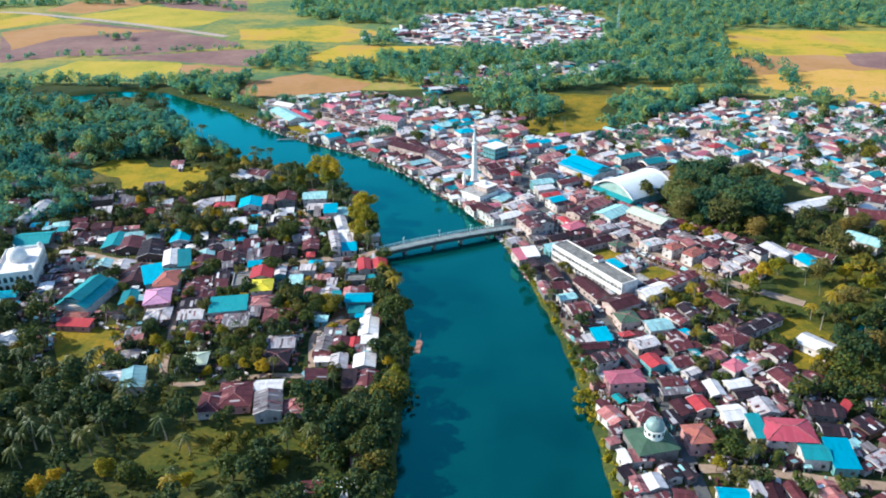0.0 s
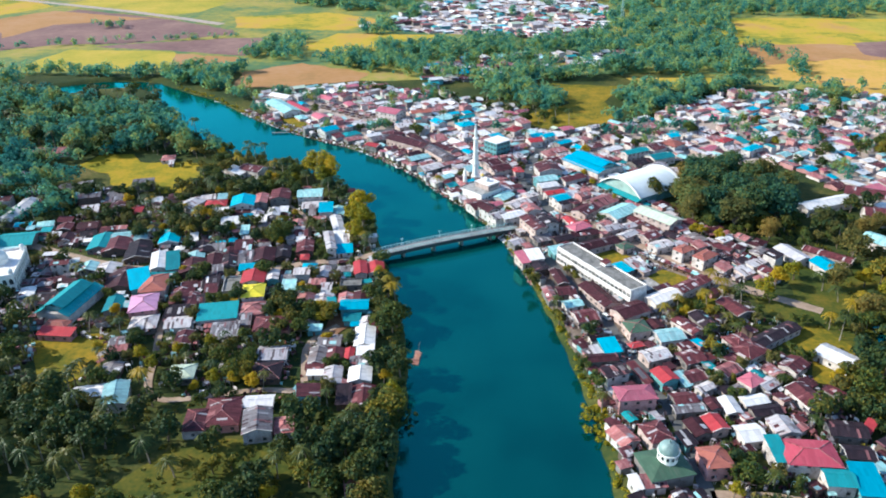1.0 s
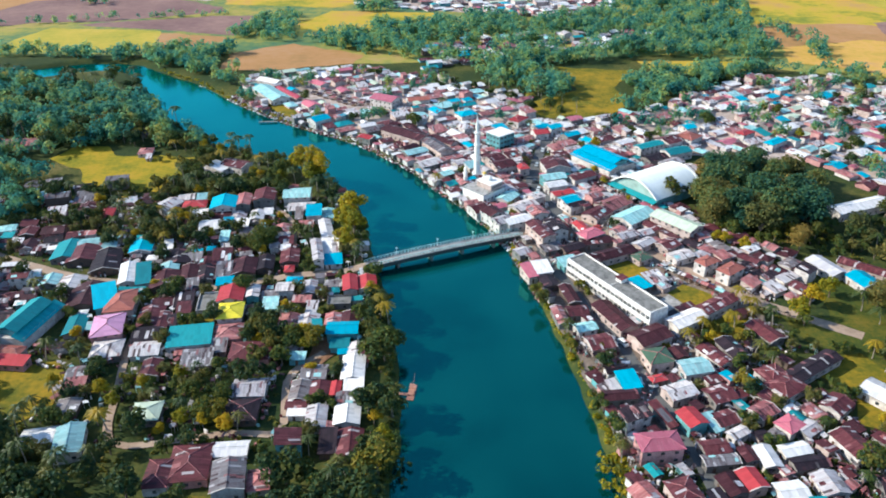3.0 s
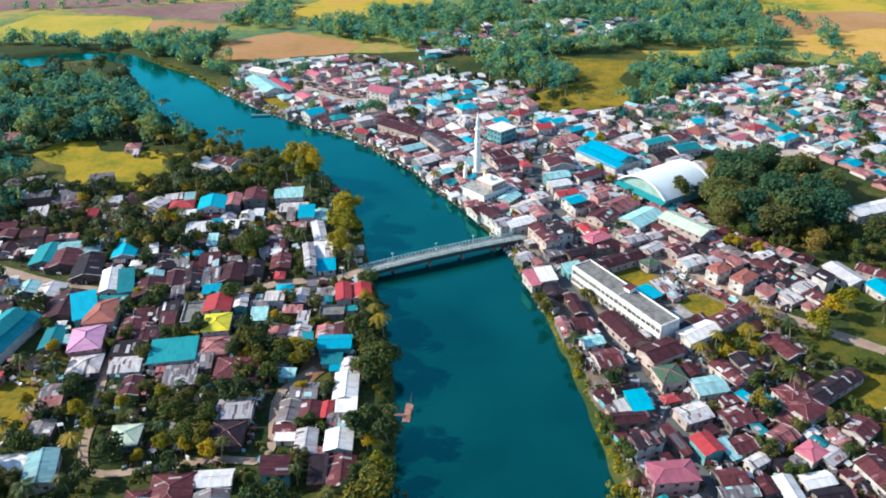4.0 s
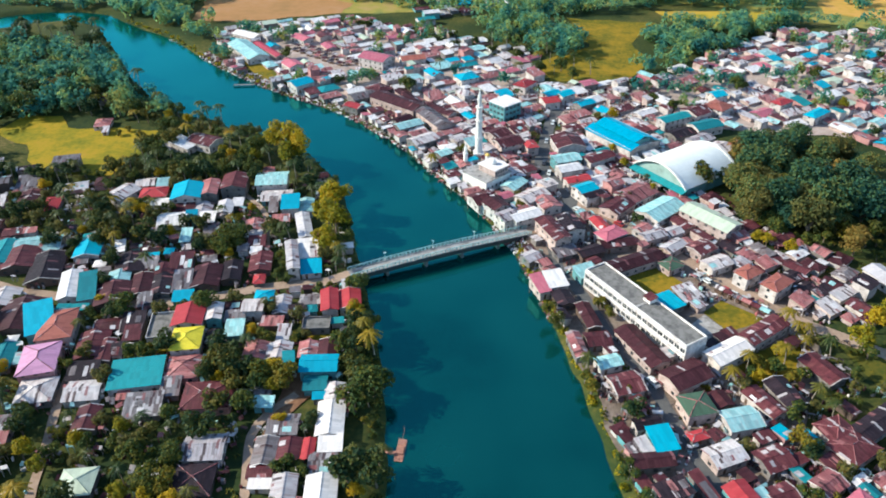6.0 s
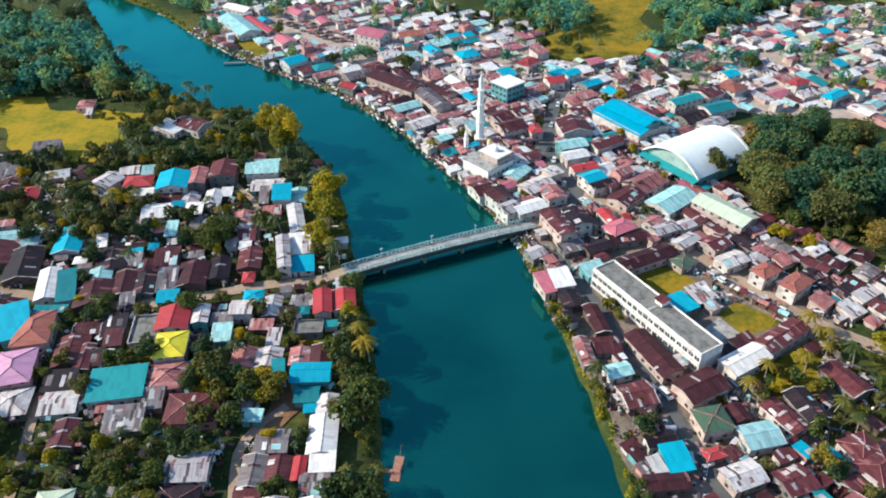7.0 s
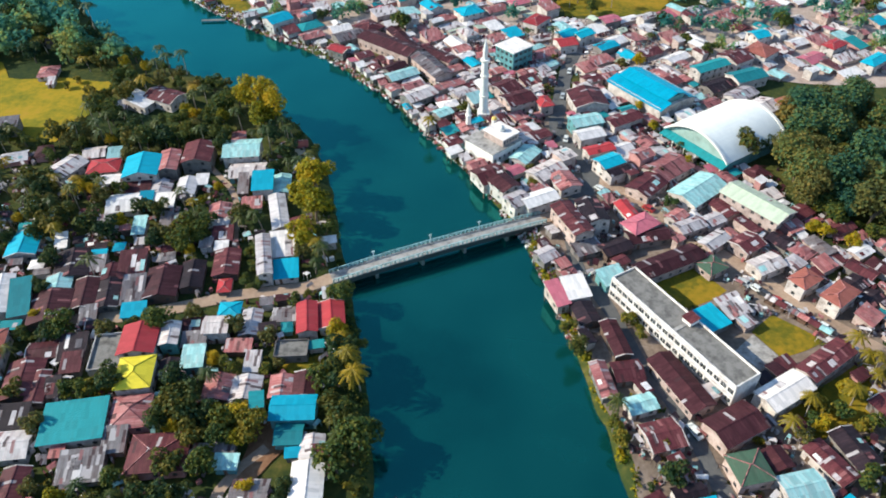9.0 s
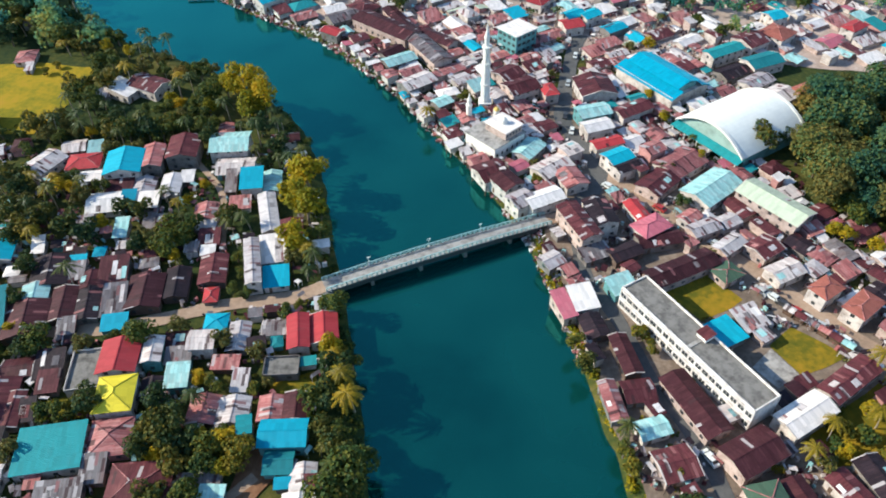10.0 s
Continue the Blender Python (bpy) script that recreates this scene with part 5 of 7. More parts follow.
house(-102.8, 273.2, 4.2, 9.9, 8, 2.9, "gable", "maroon", "grey")
house(-99.1, 273.1, 3.1, 6.0, 8, 2.5, "shed", "dark", "grey", sheets=2)
house(-70.4, 279.0, 4.9, 6.0, 6, 2.9, "gable", "dark", "wood")
house(-53.7, 287.0, 6.5, 3.7, 0, 2.4, "shed", "rose", "wood")
house(-48.8, 281.1, 3.5, 6.0, 0, 2.5, "shed", "zinc", "white")
house(-133.6, 373.3, 9.2, 11.6, -27, 3.4, "gable", "zinc", "white")
house(-127.2, 383.6, 7.3, 6.6, 12, 2.5, "gable", "zinc", "grey")
house(-119.2, 382.1, 4.5, 6.5, 10, 2.5, "shed", "pale", "aqua")
house(-120.4, 374.2, 10.6, 8.3, 8, 2.9, "hip", "red", "white")
house(-104.7, 370.0, 11.5, 12.7, 8, 5.6, "gable", "cyan", "white")
house(-96.2, 373.9, 6.6, 12.2, 6, 5.2, "gable", "rose", "grey")
house(-86.7, 378.4, 9.9, 12.4, 4, 5.6, "gable", "maroon", "grey")
house(-71.3, 381.7, 12.7, 11.1, 4, 5.0, "gable", "pale", "white", sheets=2)
house(-67.5, 370.6, 12.0, 8.4, 4, 2.7, "gable", "zinc", "aqua", sheets=1)
house(-83.1, 249.7, 9.7, 7.8, 6, 2.5, "shed", "grey", "grey", sheets=3)
house(-90.5, 254.1, 2.8, 2.6, 6, 2.2, "shed", "rose", "grey")
house(-162.0, 328.4, 11.0, 15.5, 10, 2.7, "gable", "teal", "grey")
house(-151.1, 334.8, 16.1, 10.3, 10, 2.7, "gable", "pale", "white", sheets=1)
house(-153.4, 324.4, 12.2, 13.2, 12, 2.9, "gable", "maroon", "wood")
house(-130.3, 329.6, 8.8, 10.7, 10, 3.7, "gable", "cyan", "white")
house(-127.9, 307.2, 6.2, 16.2, 16, 3.4, "gable", "white", "white")
house(-120.8, 305.3, 5.3, 13.6, 16, 3.2, "shed", "teal", "white")
house(-141.3, 318.8, 11.1, 17.6, 14, 2.9, "gable", "dark", "wood")
house(-148.2, 300.4, 9.6, 9.8, 8, 2.7, "gable", "zinc", "grey")
house(-137.4, 290.5, 13.9, 16.8, 8, 2.9, "gable", "brown", "wood")
house(-128.5, 286.4, 8.0, 14.1, 24, 4.6, "shed", "cyan", "aqua")
house(-121.7, 283.9, 10.1, 14.5, 12, 4.8, "hip", "orange", "cream")
house(-119.9, 267.4, 10.2, 13.4, 14, 5.0, "hip", "mauve", "pink")
house(-116.0, 255.7, 9.8, 9.5, 10, 3.1, "hip", "zinc", "grey")
house(-102.5, 255.7, 9.4, 7.7, 6, 2.9, "gable", "zinc", "white")
house(-105.8, 263.8, 8.3, 6.6, 6, 2.7, "shed", "dark", "grey", sheets=2)
house(-107.9, 276.0, 8.8, 12.2, 10, 2.7, "gable", "maroon", "wood")
house(-97.2, 245.1, 5.8, 8.5, 6, 2.7, "gable", "maroon", "grey", sheets=1)
house(-120.3, 243.0, 6.7, 6.7, 6, 2.7, "gable", "grey", "grey")
house(-90.8, 223.1, 8.1, 8.1, 6, 3.1, "hip", "cream", "grey")
house(-61.6, 234.0, 10.1, 8.2, 2, 3.1, "gable", "zinc", "white")
house(-61.7, 223.6, 9.6, 9.4, 2, 2.9, "hip", "dark", "wood")
house(-50.6, 253.8, 4.6, 4.7, 0, 2.4, "shed", "grey", "grey")
house(-42.2, 242.2, 7.9, 6.9, 0, 2.7, "gable", "grey", "grey", sheets=2)
house(-29.4, 243.9, 7.0, 11.9, 2, 3.1, "gable", "white", "white")
house(-28.4, 235.2, 5.8, 5.1, 2, 2.7, "shed", "white", "grey")
house(-45.5, 233.0, 5.4, 8.8, 0, 2.5, "gable", "grey", "wood")
house(-39.2, 233.7, 5.4, 6.8, 0, 2.5, "gable", "maroon", "wood", sheets=1)
house(-34.1, 233.6, 2.7, 6.7, 0, 2.5, "gable", "red", "wood")
house(-29.6, 229.0, 6.8, 6.4, 2, 2.5, "gable", "grey", "grey", sheets=3)
house(-45.4, 226.4, 5.9, 4.0, 0, 2.5, "gable", "maroon", "white", sheets=2)
house(-43.5, 222.4, 7.5, 2.3, 0, 2.4, "shed", "white", "white")
house(-38.2, 219.9, 5.7, 8.9, 2, 3.1, "gable", "zinc", "white")
house(-28.9, 220.3, 7.4, 7.7, 2, 3.2, "gable", "white", "white")
house(-34.4, 215.4, 3.5, 4.6, 2, 2.5, "gable", "rose", "wood", sheets=1)
house(-27.2, 250.6, 3.9, 7.3, 2, 2.5, "shed", "maroon", "grey")
house(-133.7, 271.1, 6.5, 11.5, 10, 2.5, "gable", "teal", "grey")
house(-78.3, 197.0, 6.5, 10.1, 4, 3.6, "hip", "maroon", "white")
house(-70.8, 201.2, 10.8, 13.6, 6, 3.4, "hip", "maroon", "pink")
house(-60.8, 206.9, 9.1, 5.3, 4, 2.9, "gable", "white", "white")
house(-58.3, 194.9, 10.9, 8.5, 100, 4.8, "gable", "grey", "white")
house(-50.2, 194.8, 5.6, 7.2, 8, 3.1, "hip", "rose", "white")
house(-109.0, 210.5, 7.6, 12.3, 16, 3.7, "gable", "pale", "white")
house(-26.8, 208.8, 6.8, 10.6, 2, 2.9, "gable", "maroon", "wood")
house(-33.2, 209.2, 4.4, 8.7, 2, 2.7, "shed", "dark", "wood")
house(-39.3, 158.4, 7.4, 4.3, 6, 2.5, "gable", "maroon", "grey")
house(-27.9, 156.2, 5.0, 9.0, 10, 2.7, "gable", "white", "grey", sheets=1)
house(-26.2, 167.7, 3.3, 5.1, 10, 2.5, "shed", "rose", "grey")
house(-166.3, 237.8, 9.4, 11.2, 14, 2.9, "gable", "white", "white")
house(-118.7, 236.4, 5.8, 6.1, 10, 2.4, "shed", "rose", "grey")
house(-251.3, 464.7, 33.8, 12.7, 4, 2.9, "gable", "rose", "white")
house(-282.5, 464.7, 22.3, 11.7, 4, 2.9, "gable", "zinc", "white")
house(-222.7, 366.8, 30.1, 8.3, 89, 3.1, "gable", "white", "grey")
house(-204.4, 331.8, 16.5, 14.7, 10, 3.1, "gable", "teal", "grey")
house(-202.6, 317.3, 13.1, 12.3, 10, 3.1, "gable", "pale", "grey")
house(-160.7, 365.2, 7.3, 11.3, 10, 2.7, "hip", "red", "grey")
house(-177.6, 382.9, 9.0, 10.5, 10, 2.5, "shed", "grey", "grey")
house(-171.5, 370.9, 8.7, 11.7, 10, 2.5, "gable", "brown", "grey")
house(-111.8, 423.2, 9.5, 14, 63, 4.4, "gable", "maroon", "white")
house(-121.0, 420.5, 8, 11, 63, 3.4, "shed", "white", "white")
house(-170.8, 448.8, 7.4, 9.7, 10, 2.5, "hip", "rose", "white")
house(-184.8, 489.5, 4.0, 8.1, 10, 2.5, "gable", "white", "white")
house(-181.4, 479.3, 4.9, 5.3, 10, 2.5, "shed", "grey", "grey")
house(-166.2, 440.0, 2.5, 5.3, 10, 2.2, "shed", "zinc", "white")
house(-129.1, 418.8, 5.0, 5.4, 14, 2.2, "shed", "zinc", "grey")
house(44.0, 336.5, 6.6, 16.2, 21, 6.6, "gable", "maroon", "cream")
house(51.3, 341.1, 7.2, 12.2, 13, 6.2, "gable", "dark", "white", sheets=2)
house(47.6, 326.1, 8.6, 5.1, 22, 2.7, "shed", "grey", "grey", sheets=1)
house(56.4, 326.1, 9.5, 5.3, 25, 3.1, "gable", "dark", "wood")
house(67.8, 331.9, 13.1, 6.4, 12, 3.1, "gable", "brown", "grey", sheets=3)
house(66.1, 335.9, 10.4, 6.8, 32, 4.6, "hip", "pink", "white")
house(63.6, 344.3, 4.3, 9.3, 19, 3.7, "gable", "red", "white", sheets=2)
house(71.3, 318.4, 22.5, 6.8, 25.6, 3.8, "gable", "brown", "cream", sheets=2)
house(52.7, 312.1, 7.3, 5.9, 22, 3.6, "shed", "pale", "aqua")
house(35.5, 304.8, 3.8, 8.8, 19, 3.4, "shed", "pink", "cream")
house(41.1, 307.1, 6.4, 7.9, 13, 3.6, "shed", "white", "white")
house(40.5, 314.1, 4.2, 3.4, 21, 2.9, "hip", "rose", "grey")
house(34.4, 323.4, 5.8, 5.5, 33, 2.7, "gable", "zinc", "grey")
house(39.1, 319.1, 3.3, 3.3, 27, 2.5, "shed", "rose", "cream")
house(42.7, 297.7, 5.8, 7.8, 14, 2.9, "gable", "dark", "wood")
house(49.3, 287.8, 4.3, 12.3, 10, 3.4, "gable", "brown", "wood")
house(43.6, 273.9, 3.7, 11.1, 8, 2.9, "gable", "rose", "grey", sheets=3)
house(50.4, 276.6, 7.3, 6.1, 8, 2.9, "gable", "maroon", "grey")
house(51.5, 265.8, 7.1, 4.7, 17, 3.2, "gable", "pale", "white")
house(54.8, 256.3, 8.4, 7.8, 14, 3.4, "gable", "maroon", "cream", sheets=1)
house(63.2, 272.4, 7.0, 18.6, 23, 3.6, "gable", "brown", "cream")
house(72.7, 258.5, 13.0, 8.4, 27, 4.6, "gable", "brown", "cream")
house(84.1, 317.1, 7.0, 6.1, 30, 3.2, "hip", "green", "cream")
house(77.2, 295.0, 7.6, 8.0, 27, 3.1, "shed", "cyan", "grey", pitch=4)
house(85.2, 299.7, 7.4, 7.2, 23, 2.7, "shed", "zinc", "grey", sheets=4)
house(88.2, 268.4, 14.0, 6.7, 30, 4.6, "gable", "white", "white", sheets=2)
house(102.8, 278.3, 17.5, 5.8, 34, 4.6, "gable", "maroon", "white", sheets=4)
house(108.3, 308.2, 7.9, 5.5, 33, 5.6, "hip", "orange", "white")
house(115.9, 301.8, 10.1, 5.9, 37, 5.6, "hip", "orange", "white")
house(100.6, 317.1, 9.6, 6.3, 26, 3.6, "gable", "zinc", "white", sheets=2)
house(79.5, 341.2, 6.2, 4.5, 38, 3.4, "gable", "rose", "white")
house(82.3, 335.8, 9.5, 5.2, 25, 3.7, "gable", "zinc", "cream", sheets=1)
house(88.0, 328.2, 9.5, 4.9, 37, 3.7, "gable", "zinc", "cream")
house(97.8, 326.8, 8.3, 7.3, 33, 3.7, "gable", "maroon", "cream", sheets=2)
house(106.7, 345.3, 9.8, 21.6, 37, 5.6, "gable", "cream", "cream", sheets=1)
house(90.2, 355.4, 18.3, 11.0, 39, 3.7, "gable", "pale", "white")
house(83.1, 368.8, 15.4, 10.8, 37, 3.7, "gable", "rose", "white")
house(73.2, 358.2, 12.3, 8.8, 44, 3.7, "gable", "maroon", "cream", sheets=2)
house(62.2, 371.1, 9.1, 6.8, 29, 5.0, "gable", "cyan", "white")
house(64.7, 366.2, 9.4, 4.9, 27, 4.6, "gable", "dark", "white")
house(58.3, 399.2, 11.7, 7.5, 17, 5.0, "gable", "pale", "aqua")
house(58.2, 389.9, 10.0, 6.4, 19, 4.8, "gable", "white", "white")
house(60.2, 379.7, 10.6, 4.8, 20, 4.6, "gable", "red", "white", sheets=3)
house(73.3, 401.0, 14.4, 6.8, 30, 4.6, "gable", "maroon", "white", sheets=1)
house(61.9, 416.9, 13.4, 13.7, 8, 4.8, "gable", "maroon", "white", sheets=2)
house(43.8, 414.7, 5.3, 7.9, 15, 4.6, "hip", "red", "cream")
house(33.4, 417.1, 12.3, 9.7, 28, 5.0, "gable", "maroon", "cream")
house(29.3, 426.7, 9.8, 9.3, 38, 5.0, "gable", "maroon", "cream")
house(32.9, 378.2, 10.5, 7.1, 53, 3.4, "gable", "pale", "white")
house(18.9, 365.3, 9.6, 9.6, 27, 3.7, "gable", "maroon", "white", sheets=2)
house(23.7, 358.1, 7.4, 8.5, 33, 5.2, "gable", "brown", "white")
house(34.8, 349.5, 12.0, 6.6, 26, 5.0, "gable", "white", "white")
house(27.5, 348.9, 7.2, 6.9, 32, 5.0, "gable", "zinc", "white")
house(39.6, 367.3, 12.4, 8.0, 37, 3.7, "gable", "zinc", "white", sheets=1)
house(45.3, 361.0, 7.8, 9.1, 21, 3.7, "gable", "rose", "white", sheets=1)
house(118.7, 442.3, 17.0, 6.4, 28, 5.6, "gable", "teal", "white")
house(132.5, 435.2, 15.2, 8.9, 23, 4.6, "gable", "teal", "white")
house(118.8, 428.8, 13.0, 8.0, 28, 3.4, "gable", "dark", "grey")
house(143.5, 413.0, 11.5, 7.8, 28, 4.6, "hip", "orange", "cream")
house(126.0, 421.4, 12.9, 7.4, 34, 3.4, "gable", "zinc", "white", sheets=1)
house(130.5, 410.6, 13.3, 10.0, 35, 3.4, "gable", "zinc", "white", sheets=2)
house(-21.0, 469.6, 10.7, 31.7, 49, 4.6, "gable", "brown", "cream")
house(-15.1, 476.3, 5.7, 26.6, 27, 3.7, "gable", "brown", "cream", sheets=2)
house(-2.1, 447.9, 8.5, 23.6, 29, 4.6, "gable", "grey", "cream")
house(1.6, 459.4, 6.6, 17.3, 47, 3.7, "gable", "brown", "cream")
house(-128, 592, 20, 9, -35, 3.6, "gable", "white", "white")
house(-120.5, 558.5, 38, 13, -56.6, 4.2, "gable", "pale", "white")
house(-112, 592, 14, 8, 50, 4.6, "gable", "white", "white")
house(-108.5, 561.5, 34, 4.5, -54, 3.2, "gable", "crimson", "cream")
house(-88, 532.6, 12, 9, -55, 3.6, "gable", "pink", "white")
house(-90, 584, 14, 8, -45, 3.6, "gable", "pink", "white")
house(-37.1, 536.7, 12.7, 18.3, 57, 6.0, "gable", "pink", "white")
house(16.6, 504.7, 11.5, 9.9, 27, 5.0, "hip", "cyan", "white")
house(49.2, 494.0, 12.0, 7.9, 52, 4.6, "hip", "red", "white")
house(61.7, 477.3, 9.7, 6.7, 33, 5.0, "gable", "cyan", "white")
house(59.9, 469.1, 8.5, 8.3, 17, 4.6, "gable", "red", "white")
house(69.2, 477.1, 9.1, 6.4, 35, 5.0, "gable", "cyan", "white")
house(-14.5, 441.6, 13.0, 7.1, 31, 3.4, "gable", "pale", "grey")
house(-18.0, 448.4, 10.0, 5.9, 44, 3.4, "gable", "brown", "grey")
house(-6.9, 424.1, 13.3, 8.5, 36, 3.4, "gable", "zinc", "grey")
house(-44.3, 466.9, 5.9, 8.9, 56, 3.4, "gable", "red", "grey")
house(-41.1, 481.1, 13.6, 9.5, 30, 3.4, "gable", "grey", "grey")
house(-32.4, 490.9, 10.5, 11.3, 42, 3.4, "hip", "maroon", "grey")
house(-77.7, 498.8, 11.4, 10.2, 40, 4.6, "gable", "cyan", "white")
house(-15.4, 538.6, 14.5, 8.7, 16, 4.6, "gable", "orange", "white")
house(146.5, 458.3, 11.7, 11.0, 40, 5.0, "hip", "orange", "white")
house(181.5, 463.2, 11.1, 6.1, 35, 5.0, "hip", "red", "white")
house(193.2, 447.6, 14.8, 5.9, 37, 5.0, "hip", "cyan", "white")
house(150.7, 474.3, 8.2, 7.4, 23, 5.0, "gable", "cyan", "white")
house(133.3, 453.0, 11.3, 11.1, 32, 4.6, "gable", "maroon", "white")
house(72.3, 246.6, 8.1, 7.6, 11, 4.6, "hip", "green", "cream")
house(83.1, 241.8, 9.4, 7.2, 12, 3.7, "gable", "pale", "white")
house(92.1, 248.5, 5.4, 11.1, 27, 3.4, "gable", "maroon", "white", sheets=3)
house(99.3, 252.0, 6.3, 10.5, 16, 3.6, "gable", "dark", "grey", sheets=2)
house(80.2, 249.7, 4.7, 5.4, 16, 3.2, "gable", "brown", "wood")
house(59.8, 234.9, 6.0, 7.3, 11, 3.4, "shed", "cyan", "aqua")
house(54.8, 233.4, 2.8, 4.5, 21, 2.7, "shed", "zinc", "white", sheets=1)
house(57.1, 240.7, 6.9, 3.6, 12, 3.7, "gable", "dark", "white")
house(55.8, 228.2, 10.3, 4.3, 6, 3.4, "gable", "brown", "grey")
house(74.8, 229.7, 9.1, 6.5, 20, 3.6, "gable", "zinc", "cream", sheets=5)
house(87.1, 228.4, 8.0, 7.0, 20, 3.2, "gable", "maroon", "grey", sheets=4)
house(69.9, 236.7, 4.9, 2.7, 17, 2.9, "hip", "red", "grey")
house(114.3, 261.7, 6.8, 11.8, 24, 3.4, "gable", "maroon", "grey", sheets=1)
house(107.5, 237.4, 8.5, 7.9, 21, 3.6, "hip", "maroon", "white")
house(122.5, 241.9, 22.8, 5.7, 32, 3.4, "gable", "dark", "white")
house(138.2, 227.3, 8.7, 11.8, 37, 3.6, "gable", "white", "white")
house(109.2, 231.8, 10.6, 8.3, 31, 3.7, "hip", "maroon", "white")
house(97.5, 220.2, 7.1, 5.4, 30, 3.6, "gable", "rose", "white", sheets=2)
house(102.9, 214.1, 6.6, 5.4, 33, 3.6, "hip", "pink", "white")
house(107.8, 212.6, 6.3, 4.5, 32, 3.1, "gable", "zinc", "grey", sheets=2)
house(121.2, 223.2, 8.2, 6.6, 38, 3.2, "gable", "maroon", "white", sheets=4)
house(117.7, 205.6, 7.2, 10.8, 17, 3.7, "gable", "maroon", "white")
house(74.4, 216.2, 6.1, 6.9, 20, 4.6, "gable", "red", "aqua")
house(80.2, 215.0, 2.5, 6.7, 23, 3.1, "shed", "pale", "aqua")
house(84.6, 217.0, 6.7, 5.5, 20, 3.4, "gable", "maroon", "white", sheets=1)
house(86.4, 210.9, 5.8, 3.1, 29, 3.4, "gable", "zinc", "white")
house(61.5, 204.9, 12.0, 6.9, 5, 6.0, "hip", "pink", "pink")
house(77.6, 204.9, 7.2, 5.0, 8, 3.7, "gable", "maroon", "grey", sheets=1)
house(77.7, 200.2, 9.4, 3.7, 6, 3.4, "gable", "grey", "grey", sheets=2)
house(86.4, 202.5, 3.8, 5.1, 11, 3.1, "gable", "maroon", "grey")
house(91.4, 201.4, 4.7, 7.6, 4, 3.2, "gable", "white", "white")
house(100.1, 204.1, 8.0, 4.2, 12, 3.2, "gable", "white", "white")
house(102.1, 198.9, 9.8, 4.1, 9, 3.2, "gable", "dark", "grey")
house(83.6, 192.7, 5.5, 6.6, 13, 3.7, "gable", "red", "cream")
house(77.9, 191.4, 5.6, 7.0, 15, 3.1, "gable", "brown", "grey", sheets=1)
house(92.6, 187.9, 7.1, 7.1, 8, 3.6, "gable", "white", "white")
house(104.1, 191.4, 6.9, 7.5, 7, 3.2, "gable", "zinc", "white", sheets=2)
house(63.9, 187.8, 7.1, 8.5, 15, 4.6, "hip", "maroon", "cream")
house(66.5, 218.5, 2.6, 10.2, 24, 3.1, "shed", "maroon", "grey", sheets=1)
house(72.7, 186.1, 3.9, 5.5, 20, 2.9, "shed", "dark", "aqua", sheets=1)
house(105.5, 177.3, 14.6, 10.5, -6, 5.2, "hip", "crimson", "white")
house(109.6, 168.4, 7.4, 7.0, -6, 4.4, "gable", "teal", "white")
house(96.8, 179.0, 3.8, 9.3, 2, 4.6, "shed", "teal", "white")
house(117.0, 167.2, 6.8, 10.7, -5, 3.7, "shed", "cyan", "aqua")
house(77.6, 175.8, 7.6, 8.2, 5, 5.4, "hip", "orange", "pink")
house(59.5, 157.8, 4.8, 5.4, 9, 3.4, "gable", "white", "white")
house(53.2, 168.3, 2.2, 4.7, 14, 3.1, "shed", "white", "white")
house(58.3, 168.7, 5.9, 4.2, 5, 3.1, "shed", "rose", "white", sheets=2)
house(65.3, 162.5, 4.8, 5.8, 14, 3.1, "gable", "dark", "white", sheets=3)
house(70.3, 162.6, 3.3, 5.6, 20, 2.9, "gable", "dark", "grey", sheets=2)
house(80.0, 152.8, 8.0, 4.3, -7, 3.1, "gable", "cyan", "white")
house(87.7, 154.0, 2.7, 5.6, 7, 2.9, "shed", "zinc", "white")
house(91.8, 153.5, 4.4, 6.5, -6, 3.1, "gable", "brown", "grey")
house(97.5, 153.4, 3.2, 7.4, 6, 3.2, "gable", "maroon", "white")
house(107.1, 153.3, 6.1, 6.5, 7, 3.4, "gable", "rose", "white", sheets=3)
house(122.7, 189.4, 10.6, 6.8, -9, 3.4, "gable", "dark", "grey")
house(129.5, 189.8, 2.2, 6.6, -46, 3.1, "shed", "red", "grey")
house(121.2, 179.4, 7.7, 5.3, -7, 3.1, "gable", "dark", "grey")
house(141.5, 193.0, 6.1, 5.5, -14, 3.2, "gable", "zinc", "grey")
house(66.3, 152.3, 5.4, 4.6, -11, 3.1, "gable", "maroon", "grey")
house(54.8, 157.0, 3.5, 5.9, 5, 3.1, "gable", "rose", "white", sheets=2)
house(197.7, 361.5, 31.2, 8.5, 21, 4.6, "gable", "white", "white")
house(219.1, 345.8, 17.3, 15.7, -19, 4.6, "gable", "maroon", "white")
house(228.4, 372.5, 26.7, 13.2, -31, 4.6, "gable", "maroon", "white")
house(202.7, 315.7, 16.2, 10.5, -53, 4.6, "gable", "pale", "white")
house(157.0, 306.7, 7.8, 14.3, 20, 3.6, "gable", "white", "white")
house(172.5, 305.5, 20, 6, -42, 3.4, "gable", "maroon", "cream")
house(166.7, 295.9, 8.8, 10.0, 17, 3.6, "gable", "cyan", "white")

